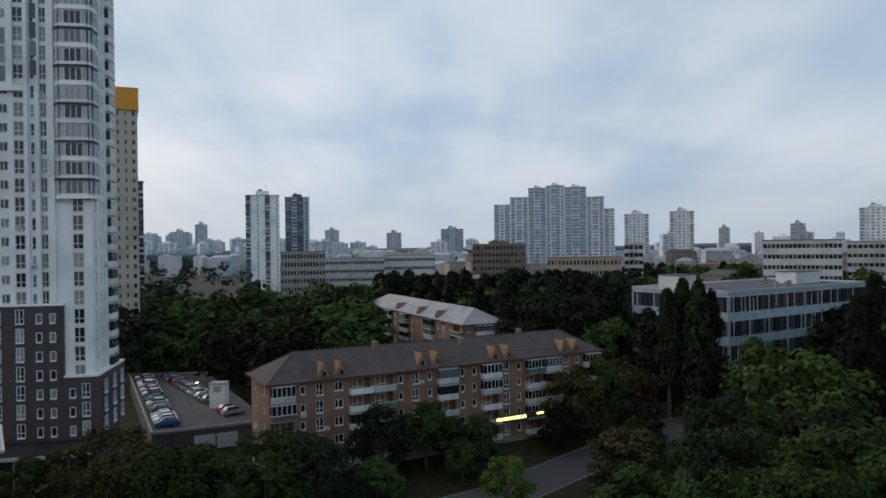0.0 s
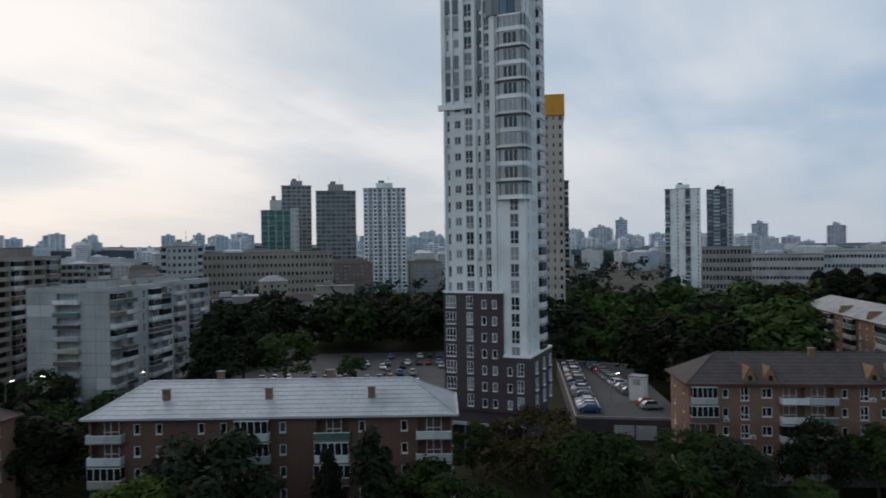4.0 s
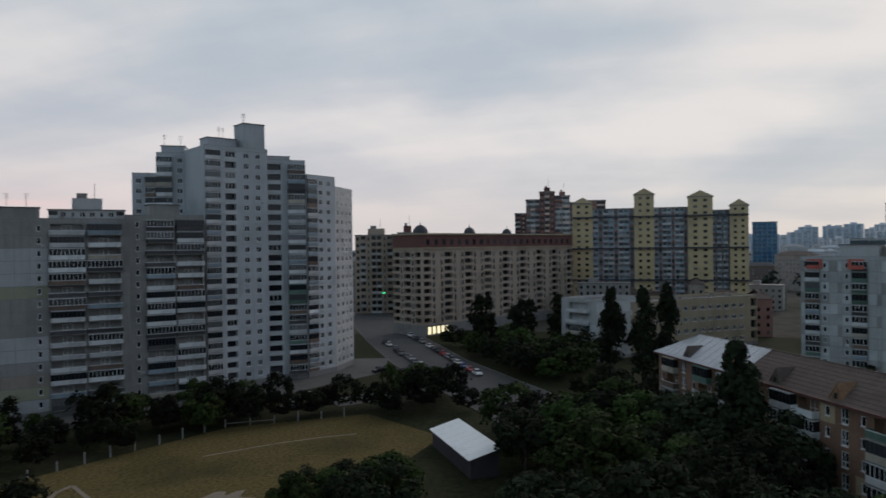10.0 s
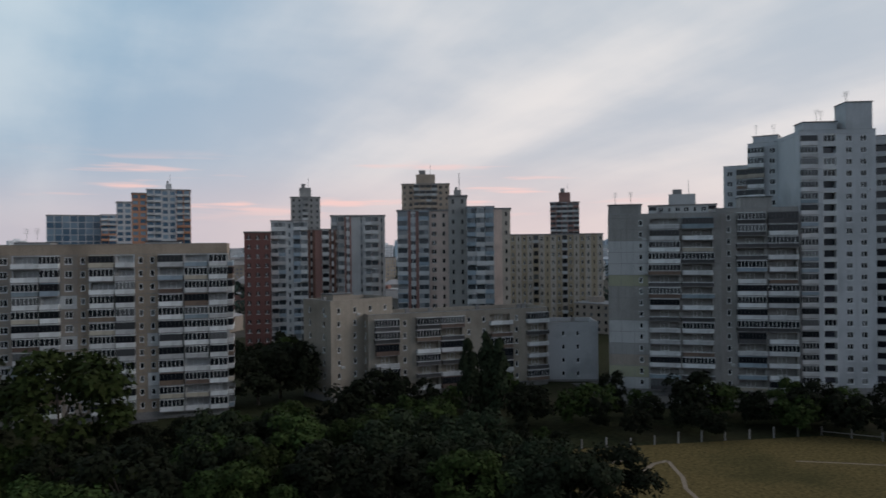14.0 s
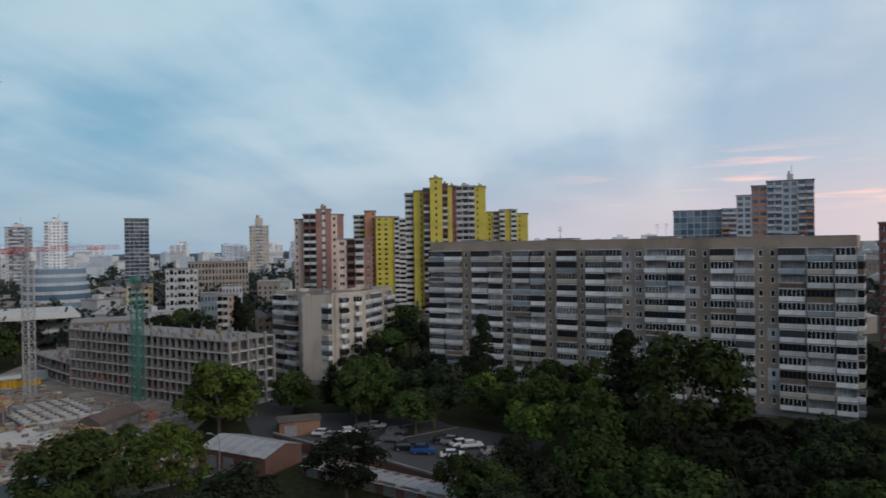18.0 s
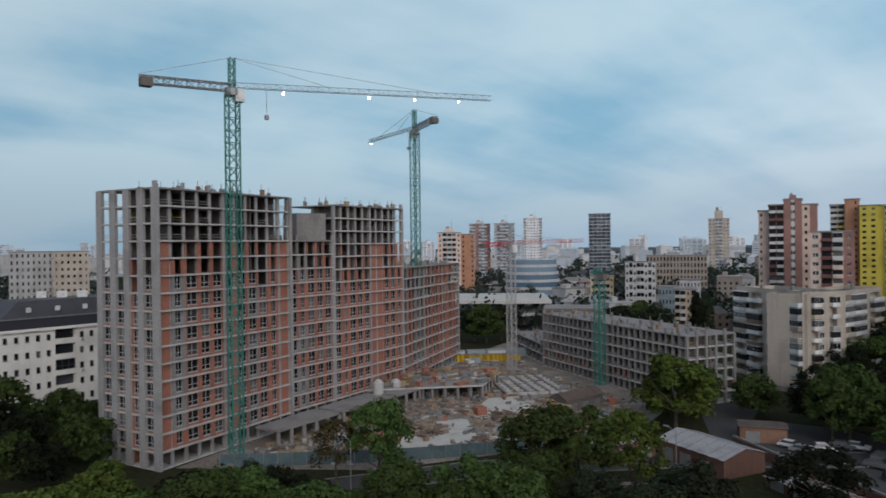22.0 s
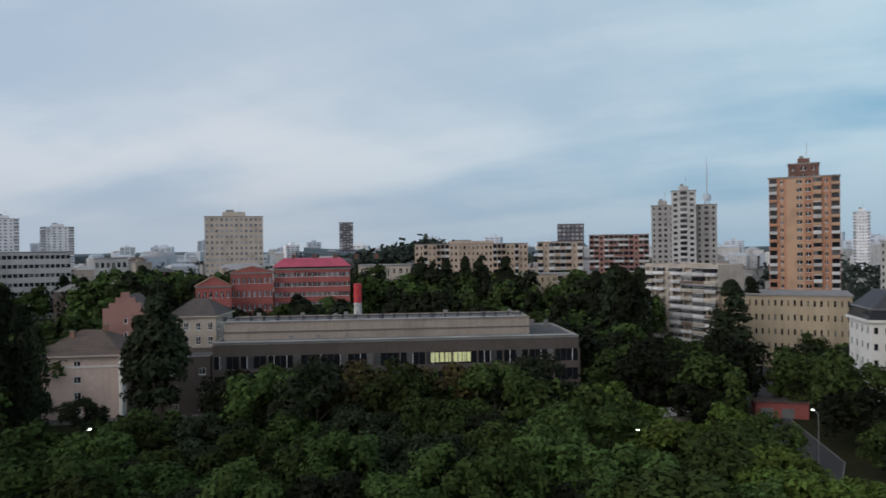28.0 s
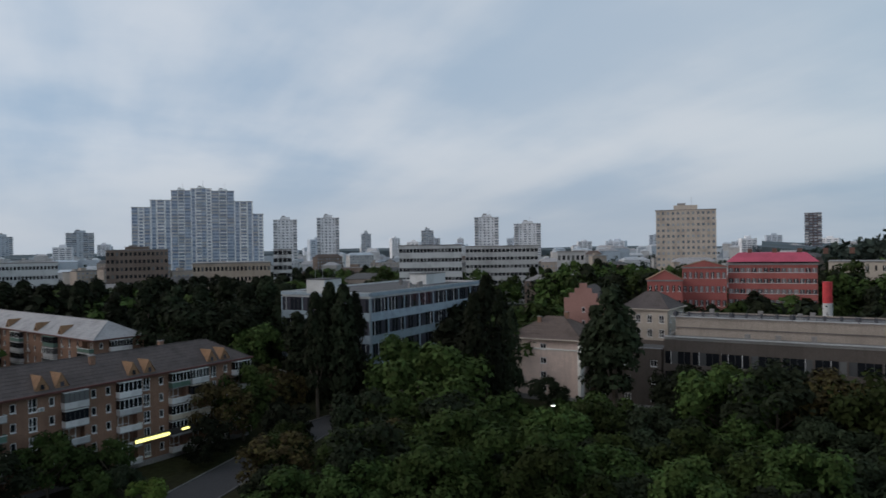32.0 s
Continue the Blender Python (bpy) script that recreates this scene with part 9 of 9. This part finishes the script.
# pale poured slabs
for pts in POURED:
    sheet("pavement", pts, 0.06, FRESH_CONCRETE, "pale poured concrete slab on the site", "pavement")
for k in range(5):
    home = thing("site_cabin", *(Vector((168, -160)) + Vector((3.2, 6.0)) * k), "small blue-white site cabin with a flat roof", "cabin", "site cabins", turn=radians(60))
    s = Shape()
    s.box(-3, 3, -1.2, 1.2, 0.2, 2.7, (BALC[5], PANEL_WHITE)[k % 2])
    part("shell", s, home)
    s = Shape()
    s.box(-3.1, 3.1, -1.3, 1.3, 2.7, 2.85, METAL)
    part("roof", s, home)
    for x in (-1.6, 1.2):
        s = Shape()
        s.box(x - 0.5, x + 0.5, -1.26, -1.18, 1.1, 2.1, GLASS_DARK)
        part("window", s, home)
# pale slabs and a blue-green hoarding along the street
HOARD = mat("hoarding_blue_green", (0.10, 0.15, 0.17), 0.6, 3, 0.4, 0.15, 0.1)
fence = thing("hoarding", 100.0, -70.0, "blue-green sheet-metal hoarding along the street", "fence")
line = [Vector((116.5, -42)), Vector((107, -56)), Vector((99.5, -68)), Vector((90, -88)), Vector((84, -104))]
for a, b in zip(line, line[1:]):
    n = int((b - a).length / 2.4)
    for k in range(n):
        s = Shape()
        p, q = a.lerp(b, k / n), a.lerp(b, (k + 0.97) / n)
        s.bar((p.x - 100, p.y + 70, 1.1), (q.x - 100, q.y + 70, 1.1), 0.06, HOARD)
        for z0, z1 in ((0.05, 1.08), (1.12, 2.2)):
            s.quad([(p.x - 100, p.y + 70, z0), (q.x - 100, q.y + 70, z0), (q.x - 100, q.y + 70, z1), (p.x - 100, p.y + 70, z1)], HOARD)
        part("sheet", s, fence)
        s = Shape()
        s.box(p.x - 100.06, p.x - 99.94, p.y + 69.94, p.y + 70.06, 0, 2.4, METAL)
        part("post", s, fence)


# ---- garages and brick walls by the car park ----
def low_shed(label, a, b, depth, h, wall_m, roof_m, rise=1.2):
    c = corners(a, b, depth)
    FOOT.append(c)
    mid = (sum(p[0] for p in c) / 4, sum(p[1] for p in c) / 4)
    home = thing("garage", mid[0], mid[1], label, "garage")
    turn, length = math.atan2(b[1] - a[1], b[0] - a[0]), math.hypot(b[0] - a[0], b[1] - a[1])
    cs, sn = math.cos(turn), math.sin(turn)

    def put(x, y, z):
        return (a[0] - mid[0] + cs * x - sn * y, a[1] - mid[1] + sn * x + cs * y, z)
    s = Shape()
    s.box(0, length, 0, depth, -0.2, h, wall_m, put)
    for x in (0, length):
        s.quad([put(x, 0, h), put(x, depth, h), put(x, depth / 2, h + rise)], wall_m)
    part("wall", s, home)
    n = int(length / 1.1)
    for k in range(n):
        s = Shape()
        x0, x1 = -0.3 + (length + 0.6) * k / n, -0.3 + (length + 0.6) * (k + 1) / n
        lift = 0.05 * (k % 2)
        s.quad([put(x0, -0.4, h - 0.1 + lift), put(x1, -0.4, h - 0.1 + lift), put(x1, depth / 2, h + rise + lift), put(x0, depth / 2, h + rise + lift)], roof_m)
        s.quad([put(x1, depth + 0.4, h - 0.1 + lift), put(x0, depth + 0.4, h - 0.1 + lift), put(x0, depth / 2, h + rise + lift), put(x1, depth / 2, h + rise + lift)], roof_m)
        part("roof_sheet", s, home)
    for k in range(int(length / 4)):
        s = Shape()
        s.box(1 + k * 4, 3.4 + k * 4, -0.05, 0.02, 0, 2.1, METAL, put)
        part("gate", s, home)


low_shed("brick shed with a pale corrugated roof", (73.4, -103.7), (59.4, -100.6), 9, 3.2, BRICK_RED, ROOF_GREY)
low_shed("long red brick shed with a grey roof", (77.5, -91.5), (73.6, -103.0), 6, 2.9, BRICK_RED, ROOF_GREY, 0.5)
low_shed("open shed with a dark sloping roof on the site", (103.5, -113.5), (104.0, -126.0), 5, 3.0, CONCRETE_DARK, ROOF_BROWN, 1.4)
low_shed("row of red brick garages with grey roofs", (54.0, -103.0), (18.0, -91.0), 5.0, 1.7, BRICK_RED, ROOF_GREY, 0.12)
low_shed("small brick hut by the car park", (69.0, -122.4), (62.5, -127.0), 5, 3.0, BRICK, ROOF_SLATE, 0.4)
low_shed("low kiosk shed with an orange roof", spot(49.6, 172), spot(46.4, 168), 6, 3.0, BRICK, ORANGE_PAINT, 0.4)
low_shed("brown market shed in the yard", spot(45.4, 171), spot(42.4, 168), 7, 3.0, PANEL_BROWN, ROOF_SLATE, 0.5)
low_shed("red container garage by the tower", (-93.0, 150.0), (-86.0, 157.0), 5, 3.0, FASCIA, FASCIA, 0.2)
low_shed("cream hut among the trees", (140.0, 22.0), (145.0, 17.0), 5, 3.4, PLASTER_CREAM, ROOF_GREY, 0.8)
low_shed("low red shed by the white house", (161.0, 6.0), (163.0, -4.0), 6, 3.4, PINK, ROOF_SLATE, 0.4)
low_shed("red-roofed cottage beyond the parking deck", (-66.0, 205.0), (-55.0, 209.0), 9, 5.0, PLASTER_CREAM, PINK_ROOF, 3.0)
wall_home = thing("brick_wall", 50.0, -118.0, "red brick wall with pale coping round the car park", "wall")
for a, b in (((68, -118.4), (57, -113.4)), ((57, -113.2), (44, -109.0)), ((44, -108.8), (31, -102.2)), ((31, -102.0), (18, -97.0)), ((68.5, -80.0), (53.5, -91.5))):
    a, b = Vector(a), Vector(b)
    n = int((b - a).length / 3)
    for k in range(n):
        p, q = a.lerp(b, k / n), a.lerp(b, (k + 1) / n)
        s = Shape()
        s.bar((p.x - 50, p.y + 118, 0.6), (q.x - 50, q.y + 118, 0.6), 0.3, BRICK_RED)
        s.quad([(p.x - 50, p.y + 118.15, -0.1), (q.x - 50, q.y + 118.15, -0.1), (q.x - 50, q.y + 118.15, 2.0), (p.x - 50, p.y + 118.15, 2.0)], BRICK_RED)
        s.bar((p.x - 50, p.y + 118.05, 2.05), (q.x - 50, q.y + 118.05, 2.05), 0.34, CONCRETE)
        part("wall_bay", s, wall_home)
# posts of the field's fence
field_fence = thing("field_fence", -110.0, -80.0, "broken concrete fence posts round the sports field", "fence")
fl = [Vector((-87, -94)), Vector((-113, -83.5)), Vector((-131, -75.5)), Vector((-146, -50))]
for a, b in zip(fl, fl[1:]):
    n = int((b - a).length / 4.6)
    for k in range(n):
        p = a.lerp(b, k / n)
        s = Shape()
        s.box(p.x + 109.88, p.x + 110.12, p.y + 79.88, p.y + 80.12, -0.1, 1.5 + 0.6 * rng.random(), CONCRETE)
        part("post", s, field_fence)
        if rng.random() < 0.3:
            q = a.lerp(b, (k + 1) / n)
            s = Shape()
            s.bar((p.x + 110, p.y + 80, 0.8), (q.x + 110, q.y + 80, 0.8), 0.12, CONCRETE)
            part("rail", s, field_fence)
# striped chimney behind the works hall, television mast, antennas
ch = thing("chimney", *spot(-56.9, 232), "red and white striped boiler chimney", "chimney")
for k in range(4):
    s = Shape()
    s.prism(1.3, 1.3, k * 6.2, (k + 1) * 6.2, 14, CRANE_RED if k % 2 else PANEL_WHITE)
    part("band", s, ch)
mast = thing("television_mast", *spot(-84.6, 900), "thin television mast far off", "mast")
s = Shape()
lattice(s, (0, 0, 0), (0, 0, 90), 5, HAZE_GREY, 12, 0.9, 0.5)
s.prism(4.5, 4.5, 88, 94, 12, HAZE_GREY)
s.prism(1.0, 0.2, 94, 140, 8, HAZE_GREY)
part("mast", s, mast)
